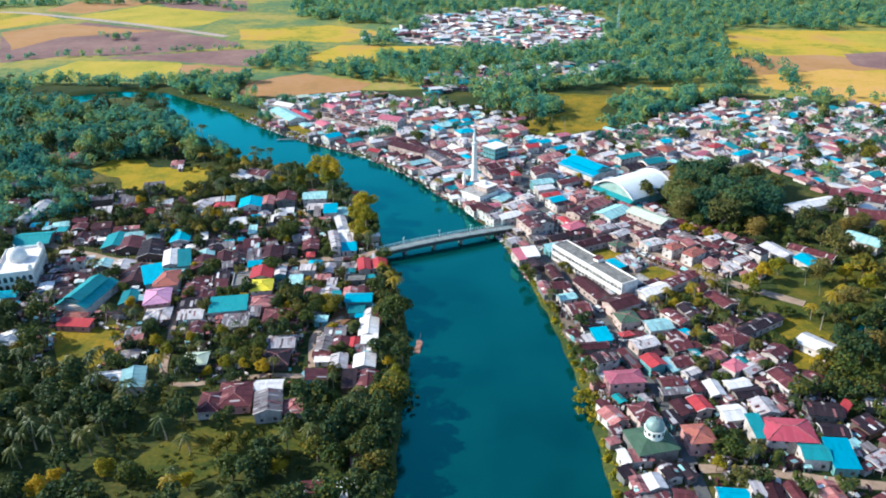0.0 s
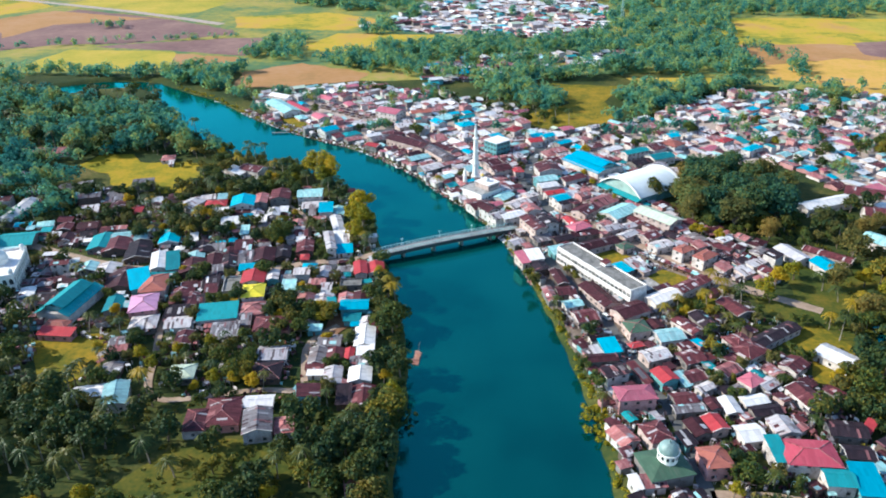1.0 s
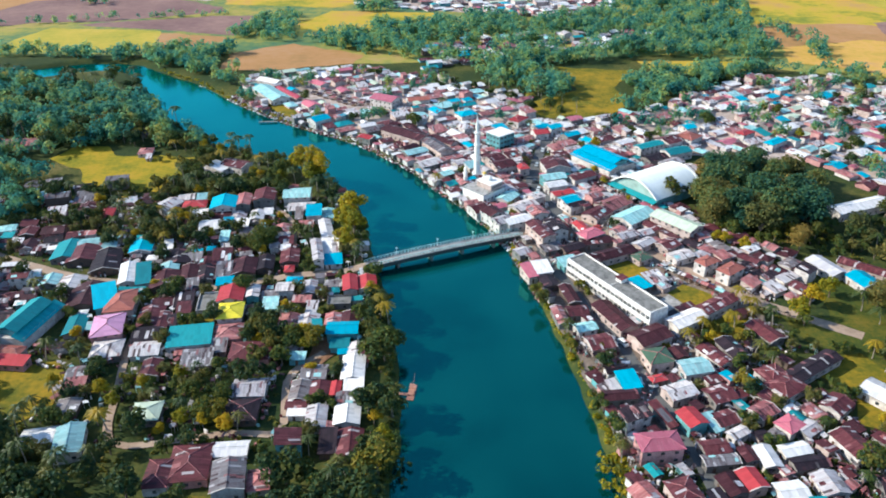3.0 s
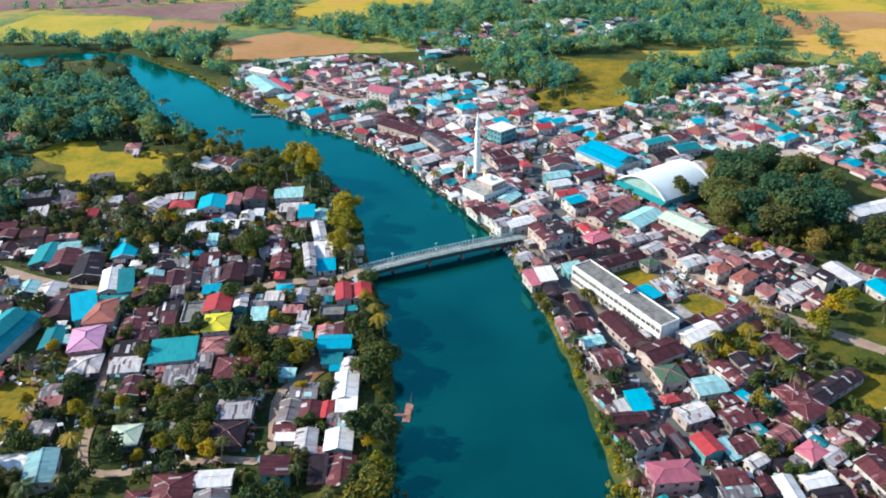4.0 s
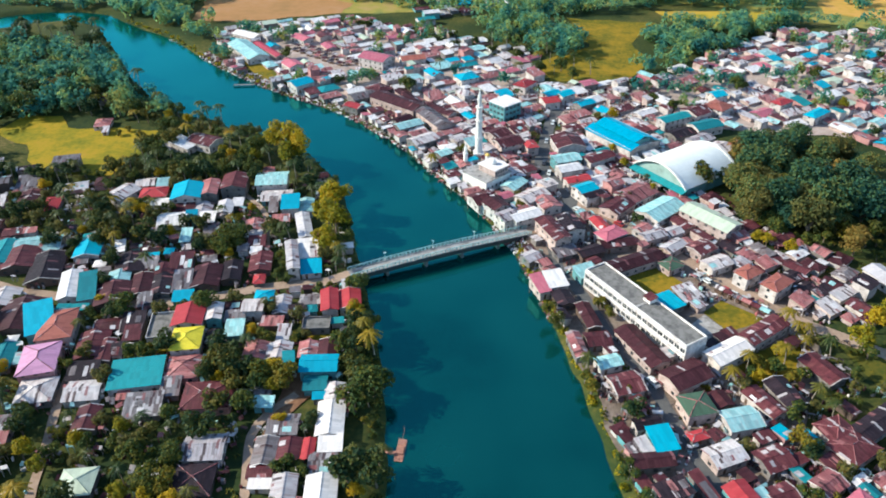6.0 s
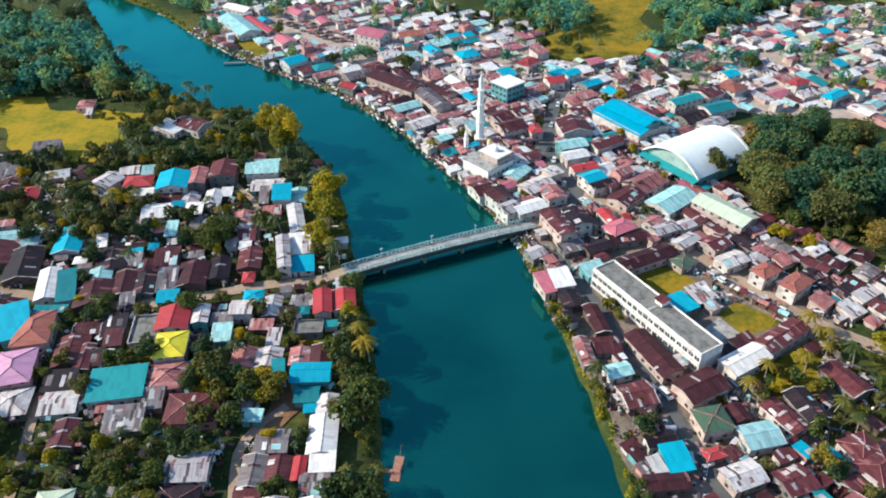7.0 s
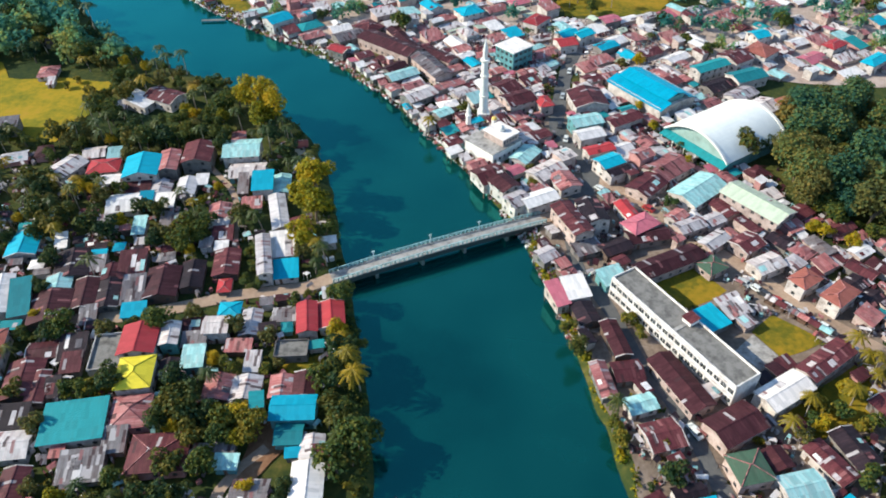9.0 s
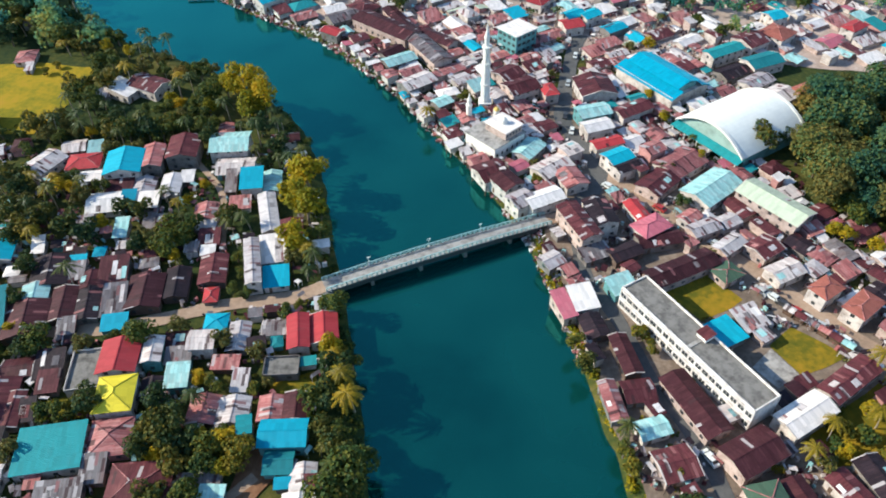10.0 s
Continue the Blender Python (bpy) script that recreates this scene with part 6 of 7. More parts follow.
tree(-187.1, 476.6, "dark", 1.1)
tree(-182.3, 461.8, "dark", 1.0)
tree(-172.7, 484.6, "dark", 1.1)
tree(-163.3, 478.5, "dark", 0.9)
tree(-180.8, 484.5, "dark", 0.9)
tree(-150.1, 462.2, "dark", 0.9)
tree(-149.5, 453.3, "dark", 0.8)
tree(-138.3, 454.6, "gold", 0.8)
tree(-128.4, 449.5, "gold", 0.8)
tree(-126.8, 436.4, "round", 0.7)
tree(-140.2, 444.0, "bush", 1.3)
tree(-158.8, 437.5, "bush", 1.3)
tree(-156.0, 442.3, "bush", 1.2)
tree(-139.8, 420.3, "dark", 0.9)
tree(-135.5, 426.0, "round", 0.9)
tree(-127.3, 422.2, "dark", 0.9)
tree(-135.5, 406.2, "palm", 0.9)
tree(-127.2, 400.3, "palm", 0.9)
tree(-123.2, 405.0, "palm2", 0.9)
tree(-107.6, 397.9, "palm2", 0.9)
tree(-100.3, 410.7, "gold", 0.8)
tree(-95.4, 407.6, "gold", 0.8)
tree(-87.3, 388.5, "palm", 0.9)
tree(-87.3, 400.9, "round", 0.9)
tree(-84.3, 405.4, "gold", 0.8)
tree(-76.0, 401.1, "palm", 0.9)
tree(-137.5, 396.7, "dark", 0.9)
tree(-144.3, 393.2, "dark", 0.9)
tree(-124.9, 391.9, "palm2", 0.9)
tree(-120.2, 399.6, "round", 0.9)
tree(-114.5, 389.1, "dark", 0.9)
tree(-123.2, 389.5, "gold", 0.8)
tree(-102.3, 388.8, "dark", 0.9)
tree(-96.1, 395.0, "wide", 0.8)
tree(-80.1, 418.1, "gold", 1.2)
tree(-74.1, 412.8, "bamboo", 1.6)
tree(-67.0, 408.6, "bamboo", 1.75)
tree(-62.5, 401.8, "bamboo", 1.6)
tree(-67.7, 398.2, "gold", 1.5)
tree(-55.3, 387.9, "palm", 0.9)
tree(-62.6, 391.6, "dark", 0.9)
tree(-53.4, 372.9, "palm2", 0.8)
tree(-141.7, 363.3, "dark", 0.9)
tree(-131.4, 361.9, "goldpalm", 0.8)
tree(-125.3, 355.8, "goldpalm", 0.8)
tree(-121.9, 358.8, "gold", 0.8)
tree(-118.9, 357.9, "gold", 0.7)
tree(-135.4, 357.3, "dark", 0.9)
tree(-126.7, 346.4, "palm2", 0.9)
tree(-131.9, 344.5, "dark", 0.9)
tree(-125.6, 337.8, "dark", 0.9)
tree(-111.7, 337.5, "dark", 0.9)
tree(-105.6, 334.9, "dark", 0.9)
tree(-103.6, 342.2, "gold", 0.7)
tree(-99.0, 348.1, "dark", 0.7)
tree(-92.4, 346.6, "dark", 0.7)
tree(-85.6, 351.7, "palm", 0.8)
tree(-81.5, 347.5, "goldpalm", 0.7)
tree(-80.0, 352.6, "gold", 0.5)
tree(-80.6, 337.0, "wide", 0.9)
tree(-76.0, 335.0, "wide", 0.8)
tree(-80.6, 330.1, "wide", 0.8)
tree(-74.6, 339.6, "wide", 0.7)
tree(-76.9, 327.1, "gold", 0.6)
tree(-89.4, 330.9, "dark", 0.7)
tree(-64.7, 342.7, "dark", 0.8)
tree(-62.0, 345.5, "round", 0.7)
tree(-76.6, 361.3, "gold", 0.5)
tree(-40.4, 357.5, "gold", 1.7)
tree(-43.6, 351.0, "gold", 1.45)
tree(-39.3, 343.0, "gold", 1.65)
tree(-41.8, 331.5, "gold", 1.4)
tree(-36.9, 326.8, "goldpalm", 0.9)
tree(-33.9, 322.0, "palm2", 0.9)
tree(-36.8, 318.2, "palm2", 0.8)
tree(-58.6, 326.5, "bush", 1.4)
tree(-56.7, 320.8, "bush", 1.2)
tree(-57.3, 312.9, "round", 0.6)
tree(-52.7, 312.9, "bush", 1.2)
tree(-37.8, 308.6, "bush", 1.0)
tree(-113.8, 299.1, "gold", 0.6)
tree(-110.3, 299.5, "gold", 0.5)
tree(-59.0, 282.5, "gold", 0.6)
tree(-54.7, 279.5, "round", 0.7)
tree(-59.6, 274.2, "palm2", 0.8)
tree(-65.6, 265.5, "dark", 0.9)
tree(-61.3, 263.9, "dark", 0.9)
tree(-57.2, 262.7, "dark", 0.8)
tree(-51.6, 261.2, "wide", 0.8)
tree(-48.2, 262.8, "gold", 0.9)
tree(-44.9, 259.6, "wide", 0.8)
tree(-48.3, 256.2, "gold", 0.7)
tree(-52.2, 257.2, "wide", 0.7)
tree(-68.8, 261.8, "dark", 0.7)
tree(-88.5, 274.9, "bush", 1.6)
tree(-85.3, 279.2, "bush", 1.4)
tree(-25.6, 287.5, "goldpalm", 0.8)
tree(-23.4, 280.6, "goldpalm", 0.9)
tree(-19.7, 273.5, "goldpalm", 1.05)
tree(-27.8, 292.2, "gold", 0.8)
tree(-26.3, 265.7, "dark", 0.7)
tree(-21.9, 261.2, "dark", 0.7)
tree(-22.1, 253.7, "palm2", 0.9)
tree(-19.6, 251.0, "dark", 0.8)
tree(-44.9, 278.6, "bush", 1.5)
tree(113.2, 378.6, "dark", 1.2)
tree(122.0, 382.3, "round", 1.0)
tree(91.1, 372.6, "gold", 0.7)
tree(89.5, 451.9, "gold", 0.8)
tree(82.6, 413.5, "gold", 0.6)
tree(83.7, 397.5, "gold", 0.65)
tree(-2.7, 396.9, "goldpalm", 0.9)
tree(11.1, 412.2, "round", 0.7)
tree(37.2, 292.6, "round", 0.7)
tree(38.5, 285.1, "dark", 0.6)
tree(54.3, 295.2, "bush", 1.6)
tree(56.9, 290.3, "round", 0.5)
tree(64.5, 279.1, "bush", 1.2)
tree(43.9, 260.0, "bush", 1.5)
tree(44.9, 255.6, "bush", 1.6)
tree(85.5, 258.4, "goldpalm", 0.8)
tree(92.7, 263.5, "goldpalm", 0.8)
tree(104.8, 270.7, "gold", 0.7)
tree(94.7, 258.9, "gold", 0.6)
tree(93.8, 267.6, "bush", 1.6)
tree(124.2, 331.3, "gold", 0.8)
tree(131.4, 328.0, "gold", 0.7)
tree(122.2, 334.5, "gold", 0.7)
tree(91.9, 383.6, "palm2", 0.5)
tree(34.1, 362.4, "round", 0.5)
tree(84.6, 327.8, "bush", 1.4)
tree(79.6, 349.2, "round", 0.6)
tree(78.0, 365.6, "dark", 0.5)
tree(105.5, 266.7, "goldpalm", 0.9)
tree(97.5, 264.8, "bush", 1.8)
tree(101.3, 262.7, "bush", 1.8)
tree(93.1, 261.0, "bush", 1.6)
tree(108.1, 260.6, "bush", 1.8)
tree(104.4, 258.9, "bush", 1.6)
tree(107.3, 251.5, "palm2", 0.8)
tree(98.9, 244.1, "round", 0.9)
tree(96.6, 234.1, "round", 0.9)
tree(54.5, 244.9, "dark", 0.7)
tree(54.2, 255.1, "round", 0.6)
tree(112.1, 250.2, "round", 0.7)
tree(110.2, 244.9, "palm2", 0.7)
tree(77.7, 255.6, "round", 0.4)
tree(-116.2, 157.9, "gold", 0.9)
tree(-112.8, 160.6, "gold", 0.8)
tree(-100.5, 164.4, "gold", 0.9)
tree(-79.2, 156.6, "goldpalm", 0.9)
tree(-74.4, 159.9, "gold", 0.8)
tree(-67.5, 176.7, "round", 0.8)
tree(-62.5, 177.9, "round", 0.8)
tree(-70.1, 173.5, "round", 0.7)
tree(-49.3, 164.1, "gold", 0.8)
tree(-54.4, 173.0, "dark", 0.8)
tree(-40.7, 184.5, "dark", 1.0)
tree(-34.6, 179.0, "dark", 1.0)
tree(-38.7, 171.3, "wide", 1.0)
tree(-29.9, 184.3, "dark", 1.0)
tree(-25.1, 189.9, "dark", 1.0)
tree(-19.8, 192.4, "gold", 0.8)
tree(-17.2, 179.4, "dark", 0.9)
tree(-25.1, 171.0, "dark", 1.0)
tree(-20.9, 161.4, "dark", 1.0)
tree(-17.2, 211.3, "gold", 0.8)
tree(-20.7, 219.0, "gold", 0.7)
tree(-20.1, 229.5, "palm2", 0.8)
tree(-105.1, 220.2, "goldpalm", 0.8)
tree(-79.0, 220.3, "gold", 0.7)
tree(-72.4, 218.4, "gold", 0.7)
tree(-69.3, 222.7, "wide", 0.7)
tree(-84.0, 215.9, "gold", 0.6)
tree(-118.3, 232.2, "dark", 0.6)
tree(-127.7, 239.3, "gold", 0.6)
tree(-112.6, 266.7, "round", 0.7)
tree(-108.1, 271.3, "dark", 0.6)
tree(-61.8, 249.5, "dark", 0.8)
tree(-58.7, 257.1, "dark", 0.7)
tree(-43.2, 243.5, "gold", 0.6)
tree(-61.7, 216.9, "palm2", 0.7)
tree(-94.2, 236.5, "round", 0.6)
tree(139.2, 280.9, "gold", 1.2)
tree(131.8, 274.1, "gold", 1.1)
tree(149.8, 288.0, "gold", 1.0)
tree(176.3, 280.8, "gold", 1.1)
tree(156.5, 256.6, "goldpalm", 1.0)
tree(146.4, 249.1, "goldpalm", 0.9)
tree(165.7, 261.1, "goldpalm", 1.0)
tree(184.2, 282.7, "wide", 1.2)
tree(180.5, 270.3, "gold", 1.1)
tree(146.9, 241.7, "palm", 0.9)
tree(148.5, 226.3, "dark", 1.0)
tree(137.5, 216.3, "dark", 0.9)
tree(150.1, 217.9, "dark", 1.1)
tree(139.4, 208.5, "wide", 1.0)
tree(133.6, 215.7, "gold", 0.7)
tree(119.1, 197.6, "dark", 0.8)
tree(98.4, 231.2, "dark", 0.6)
tree(97.9, 217.2, "round", 0.6)
tree(86.6, 170.4, "wide", 0.8)
tree(79.7, 164.7, "gold", 0.7)
tree(92.3, 168.4, "palm2", 0.8)
tree(87.2, 176.4, "round", 0.8)
tree(131.9, 200.5, "dark", 0.8)
tree(140.9, 196.4, "dark", 0.9)
tree(211.7, 460.3, "gold", 0.9)
tree(257.9, 441.9, "dark", 1.0)
tree(270.8, 439.6, "wide", 1.1)
tree(267.1, 419.5, "dark", 1.0)
tree(209.0, 357.4, "dark", 1.0)
tree(219.8, 361.0, "dark", 1.0)
tree(194.5, 345.2, "dark", 0.8)
tree(237.7, 444.6, "wide", 0.9)
tree(98.1, 471.4, "palm2", 0.8)
tree(57.0, 516.1, "palm2", 1.0)
tree(62.7, 531.3, "goldpalm", 1.0)
tree(48.8, 516.5, "palm2", 1.0)
tree(35.4, 568.0, "palm", 1.2)
tree(43.6, 558.6, "palm", 1.2)
tree(69.8, 557.3, "palm", 1.2)
tree(-153.0, 372.6, "goldpalm", 0.9)
tree(-150.7, 361.4, "palm", 0.9)
tree(-140.5, 357.2, "palm", 0.9)
tree(-148.8, 348.7, "palm2", 0.9)
tree(-140.2, 335.6, "goldpalm", 0.8)
tree(-135.4, 348.5, "palm2", 0.9)
tree(-122.4, 335.3, "goldpalm", 0.8)
tree(-126.0, 361.1, "goldpalm", 0.8)
tree(-128.4, 334.3, "dark", 0.8)
tree(-122.4, 344.6, "dark", 0.8)
tree(-114.0, 358.4, "palm", 0.8)
tree(-146.2, 334.5, "dark", 0.8)
tree(-115.2, 340.0, "gold", 0.6)
tree(-137.9, 343.9, "gold", 0.6)
tree(-168.8, 378.2, "gold", 0.8)
tree(-161.6, 359.3, "dark", 0.9)
tree(-109.3, 232.7, "gold", 0.8)
tree(-103.3, 229.2, "gold", 0.7)
tree(-101.2, 217.5, "goldpalm", 0.9)
tree(-97.5, 237.2, "gold", 0.7)
tree(-103.5, 239.9, "round", 0.6)
tree(-64.3, 260.3, "gold", 0.6)
tree(-130.2, 265.8, "gold", 0.7)
tree(-126.3, 254.9, "dark", 0.7)
tree(-86.5, 241.3, "gold", 0.7)
tree(-71.3, 228.3, "round", 0.8)
tree(-65.1, 217.5, "gold", 0.7)
tree(-79.7, 231.6, "wide", 0.8)
tree(-73.5, 222.0, "wide", 0.8)
tree(-77.8, 239.0, "dark", 0.6)
tree(-55.0, 265.3, "gold", 0.6)
tree(-62.5, 268.7, "dark", 0.8)
tree(-67.7, 275.0, "dark", 0.7)


RIVERSIDE = [(46, 150), (72, 150), (72, 250), (46, 320), (36, 340), (33, 320), (44, 240)]
EAST = [(74, 140), (165, 130), (152, 195), (136, 212), (123, 216), (121, 246), (112, 258), (118, 280), (60, 320), (50, 330), (66, 250)]
CENTRE = [(34, 346), (50, 352), (120, 290), (138, 278), (152, 318), (120, 345), (110, 440), (60, 450), (20, 470), (-40, 462), (-20, 430), (0, 394), (18, 365)]
NORTH = [(-35, 460), (20, 440), (120, 440), (200, 440), (230, 350), (420, 400), (420, 560), (240, 600), (190, 560), (110, 500), (60, 500), (60, 560), (-60, 640), (-150, 620), (-140, 548), (-90, 500)]
settle(RIVERSIDE, 26, 500, TOWN_MIX, river_gap=0.5)
settle(EAST, 28, 900, TOWN_MIX, big=(5.5, 9), gap=1.0)
settle([(94, 332), (122, 292), (138, 278), (152, 318), (120, 345), (104, 340)], 33, 400, "dark maroon grey rose zinc dark brown pale maroon rose".split(), big=(5, 8.5), gap=0.1, two=0.1, detail=False, sheets=2, walls=PALE_WALLS)
settle(CENTRE, 30, 3500, PALE_MIX, big=(5, 9), gap=0.05, river_gap=-2.5, two=0.08, detail=False, sheets=2, walls=PALE_WALLS)
settle([(-130, 365), (-30, 330), (-25, 312), (-55, 395), (-110, 390)], 8, 200, VILLAGE_MIX)
settle([(-190, 270), (-30, 275), (-28, 330), (-60, 345), (-220, 355)], 10, 300, VILLAGE_MIX)
settle([(-120, 205), (-22, 205), (-24, 290), (-118, 290)], 8, 120, VILLAGE_MIX)
settle([(-250, 330), (-120, 340), (-110, 390), (-260, 420)], 14, 160, VILLAGE_MIX, detail=False)
# lean-tos, kitchens and stores in the gaps
for zone, rot, tries, colours in ((RIVERSIDE, 26, 900, TOWN_MIX), (EAST, 28, 1100, TOWN_MIX), ([(-190, 255), (-30, 250), (-30, 345), (-210, 350)], 10, 800, VILLAGE_MIX), (CENTRE, 30, 6000, PALE_MIX)):
    settle(zone, rot, tries, colours, big=(2.4, 5.2), gap=0.02, detail=False, river_gap=-2.5 if zone is CENTRE else 0.5, two=0.03, sheets=1, shed=0.75, joined=zone is CENTRE, walls=PALE_WALLS if zone is CENTRE else None)
CLUMPS = []
dice = random.Random(77)
while len(CLUMPS) < 85:
    x, y, r = dice.uniform(-150, 420), dice.uniform(400, 620), dice.uniform(2.5, 6.5)
    if within(np.array(x), np.array(y), NORTH) and free(spots(x, y, r, r, 0), 0.5, 3.0, 0.0):
        CLUMPS.append((x, y, r))
        BUILT.append(spots(x, y, 1.7 * r, 1.7 * r, 0))
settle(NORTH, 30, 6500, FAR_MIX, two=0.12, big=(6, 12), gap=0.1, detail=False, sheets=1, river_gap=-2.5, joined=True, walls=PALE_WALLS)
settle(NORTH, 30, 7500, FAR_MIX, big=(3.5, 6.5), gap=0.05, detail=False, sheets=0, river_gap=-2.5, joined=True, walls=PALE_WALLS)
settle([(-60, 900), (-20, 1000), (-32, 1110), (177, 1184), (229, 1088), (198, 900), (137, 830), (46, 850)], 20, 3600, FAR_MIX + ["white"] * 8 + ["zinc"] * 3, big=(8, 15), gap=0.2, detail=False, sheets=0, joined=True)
settle([(-100, 922), (-45, 1006), (-35, 890)], 20, 60, FAR_MIX, big=(9, 15), detail=False, sheets=0, joined=True)
settle([(-22, 690), (40, 740), (205, 763), (173, 700), (41, 669), (-10, 600)], 20, 500, FAR_MIX, big=(8, 13), detail=False, sheets=0, joined=True)
lay_joined_houses()


# ---- trees ----
def leaf_cards(centres, radii, count, size, seed, flatten=0.8):
    """Small bent leaf clumps spread over lumpy masses; returns verts and faces."""
    rng = np.random.default_rng(seed)
    centres, radii = np.asarray(centres, float), np.asarray(radii, float)
    share = radii ** 2 / np.sum(radii ** 2)
    which = rng.choice(len(centres), count, p=share)
    way = rng.normal(size=(count, 3))
    way[:, 2] = np.abs(way[:, 2]) * 1.1 - 0.35
    way /= np.linalg.norm(way, axis=1)[:, None]
    depth = rng.uniform(0.72, 1.08, count)[:, None]
    at = centres[which] + way * radii[which][:, None] * depth * np.array([1, 1, flatten])
    normal = way + rng.normal(size=(count, 3)) * 0.32 + np.array([0, 0, 0.4])
    normal /= np.linalg.norm(normal, axis=1)[:, None]
    side = np.cross(normal, rng.normal(size=(count, 3)))
    side /= np.linalg.norm(side, axis=1)[:, None]
    along = np.cross(normal, side)
    s = (size * rng.uniform(0.6, 1.35, count))[:, None]
    droop = normal * s * 0.28
    quad = np.stack([at - side * s * 0.5 - droop, at - along * s * 0.62, at + side * s * 0.5 - droop, at + along * s * 0.62], 1)
    faces = np.arange(count * 4).reshape(-1, 4)
    return quad.reshape(-1, 3), faces[:, [0, 1, 2]], faces[:, [0, 2, 3]]


def crown_mesh(seed, r, h, base, lumps, cards, size):
    rng = random.Random(seed)
    centres, radii = [], []
    for _ in range(lumps):
        a, q = rng.uniform(0, math.tau), math.sqrt(rng.random()) * 0.62 * r
        centres.append((math.cos(a) * q, math.sin(a) * q, base + (h - base) * (0.2 + 0.55 * rng.random() - 0.2 * (q / r) + 0.1 * (1 - q / r))))
        radii.append(r * rng.uniform(0.34, 0.52))
    v, f0, f1 = leaf_cards(centres, radii, cards, size, seed)
    return v, f0, f1, centres


def broadleaf(kind, seed, r, h, lumps, cards, size, material, label):
    thing = anchor(kind, 0, 0)
    tagged(thing, label, "tree", "trees of the river town")
    base = h * (0.16 if kind == "shade_tree" else 0.28)
    v, f0, f1, centres = crown_mesh(seed, r, h, base, lumps, cards, size)
    s = Shape().tube([(0, 0, -0.3), (0.1, 0.05, base * 0.6), (0.2, -0.1, base), (0.15, 0, h * 0.62)], [0.045 * r + 0.12, 0.04 * r + 0.1, 0.035 * r + 0.07, 0.04], 7)
    for c in centres[:6]:
        s.tube([(0.15, -0.05, base * 0.85), (c[0] * 0.5, c[1] * 0.5, base + (c[2] - base) * 0.6), (c[0] * 0.95, c[1] * 0.95, c[2])], [0.03 * r + 0.04, 0.02 * r + 0.03, 0.03], 5)
    s.to("trunk", BARK, thing)
    part("crown", v.tolist(), f0.tolist() + f1.tolist(), material, thing)
    return thing


def palm(seed, h, reach, material, label, fronds=17):
    rng = random.Random(seed)
    thing = anchor("coconut_palm", 0, 0)
    tagged(thing, label, "palm tree", "trees of the river town")
    lean = rng.uniform(0.3, 1.6)
    path = [(lean * (k / 5) ** 1.6, 0, h * k / 5 - 0.3 * (k == 0)) for k in range(6)]
    Shape().tube(path, [0.3, 0.22, 0.19, 0.17, 0.15, 0.16], 7).to("trunk", PALM_BARK, thing)
    s = Shape()
    for i in range(fronds):
        a = math.tau * i / fronds + rng.uniform(-0.2, 0.2)
        lift = rng.uniform(-0.35, 1.0)
        length = reach * rng.uniform(0.85, 1.12)
        pts = []
        for k in range(7):
            u = k / 6
            out = length * u * (1 - 0.18 * u * max(0, lift))
            pts.append(Vector((lean + math.cos(a) * out, math.sin(a) * out, h + 0.1 + lift * length * 0.42 * u - length * 0.62 * u * u)))
        cross = Vector((-math.sin(a), math.cos(a), 0))
        verts, faces = [], []
        for k, p in enumerate(pts):
            wide = reach * 0.16 * (math.sin(math.pi * (0.12 + 0.83 * k / 6)) + 0.12)
            verts += [p + cross * wide - Vector((0, 0, wide * 0.55)), p, p - cross * wide - Vector((0, 0, wide * 0.55))]
        for k in range(6):
            b = 3 * k
            # leaflets: every pair of strips is parted by a notch
            for o in (0, 1):
                va, vb, vc, vd = verts[b + o], verts[b + o + 1], verts[b + o + 4], verts[b + o + 3]
                mid_in, mid_out = (vb + vc) * 0.5 if o == 0 else (va + vd) * 0.5, (va + vd) * 0.5 if o == 0 else (vb + vc) * 0.5
                if o == 0:
                    s.add([va, vb, mid_in], [(0, 1, 2)])
                    s.add([mid_out, mid_in, vc], [(0, 1, 2)])
                else:
                    s.add([va, vb, mid_in], [(0, 1, 2)])
                    s.add([mid_in, mid_out, vd], [(0, 1, 2)])
    s.to("crown", material, thing)
    return thing


KINDS = {}


SPARE = {}


def plant(kind, x, y, size=1.0, z=0.0):
    """Plants a tree of a kind, turned and sized by chance; past the limit it joins the mass of further trees."""
    m = pose(x, y, z, random.uniform(-3, 3), random.uniform(-3, 3), random.uniform(0, 360)) @ Matrix.Scale(size, 4)
    if kind not in KINDS:
        KINDS[kind] = TREES[kind]()
        KINDS[kind].matrix_basis = m
        PARTS[kind] = [o for o in scene.collection.objects if o.parent == KINDS[kind]]
        return
    first = KINDS[kind]
    name = first.name.split(".")[0]
    COUNT[name] = COUNT.get(name, 0) + 1
    if COUNT[name] < LIMIT:
        thing = new(name)
        thing.empty_display_size, thing.matrix_basis = 0.5, m
        tagged(thing, first["label"], first["category"], first["group"])
        for o in PARTS[kind]:
            again(o, thing, Matrix())
        return
    for o in PARTS[kind]:
        if kind not in FLAT:
            FLAT[kind] = {}
        if o.name not in FLAT[kind]:
            v = np.zeros(len(o.data.vertices) * 3)
            o.data.vertices.foreach_get("co", v)
            FLAT[kind][o.name] = (v.reshape(-1, 3), [tuple(p.vertices) for p in o.data.polygons])
        v, f = FLAT[kind][o.name]
        r = np.array(m.to_3x3())
        SPARE.setdefault(o.data.materials[0].name, []).append((v @ r.T + np.array(m.translation), f, o.data.materials[0]))


PARTS, FLAT = {}, {}


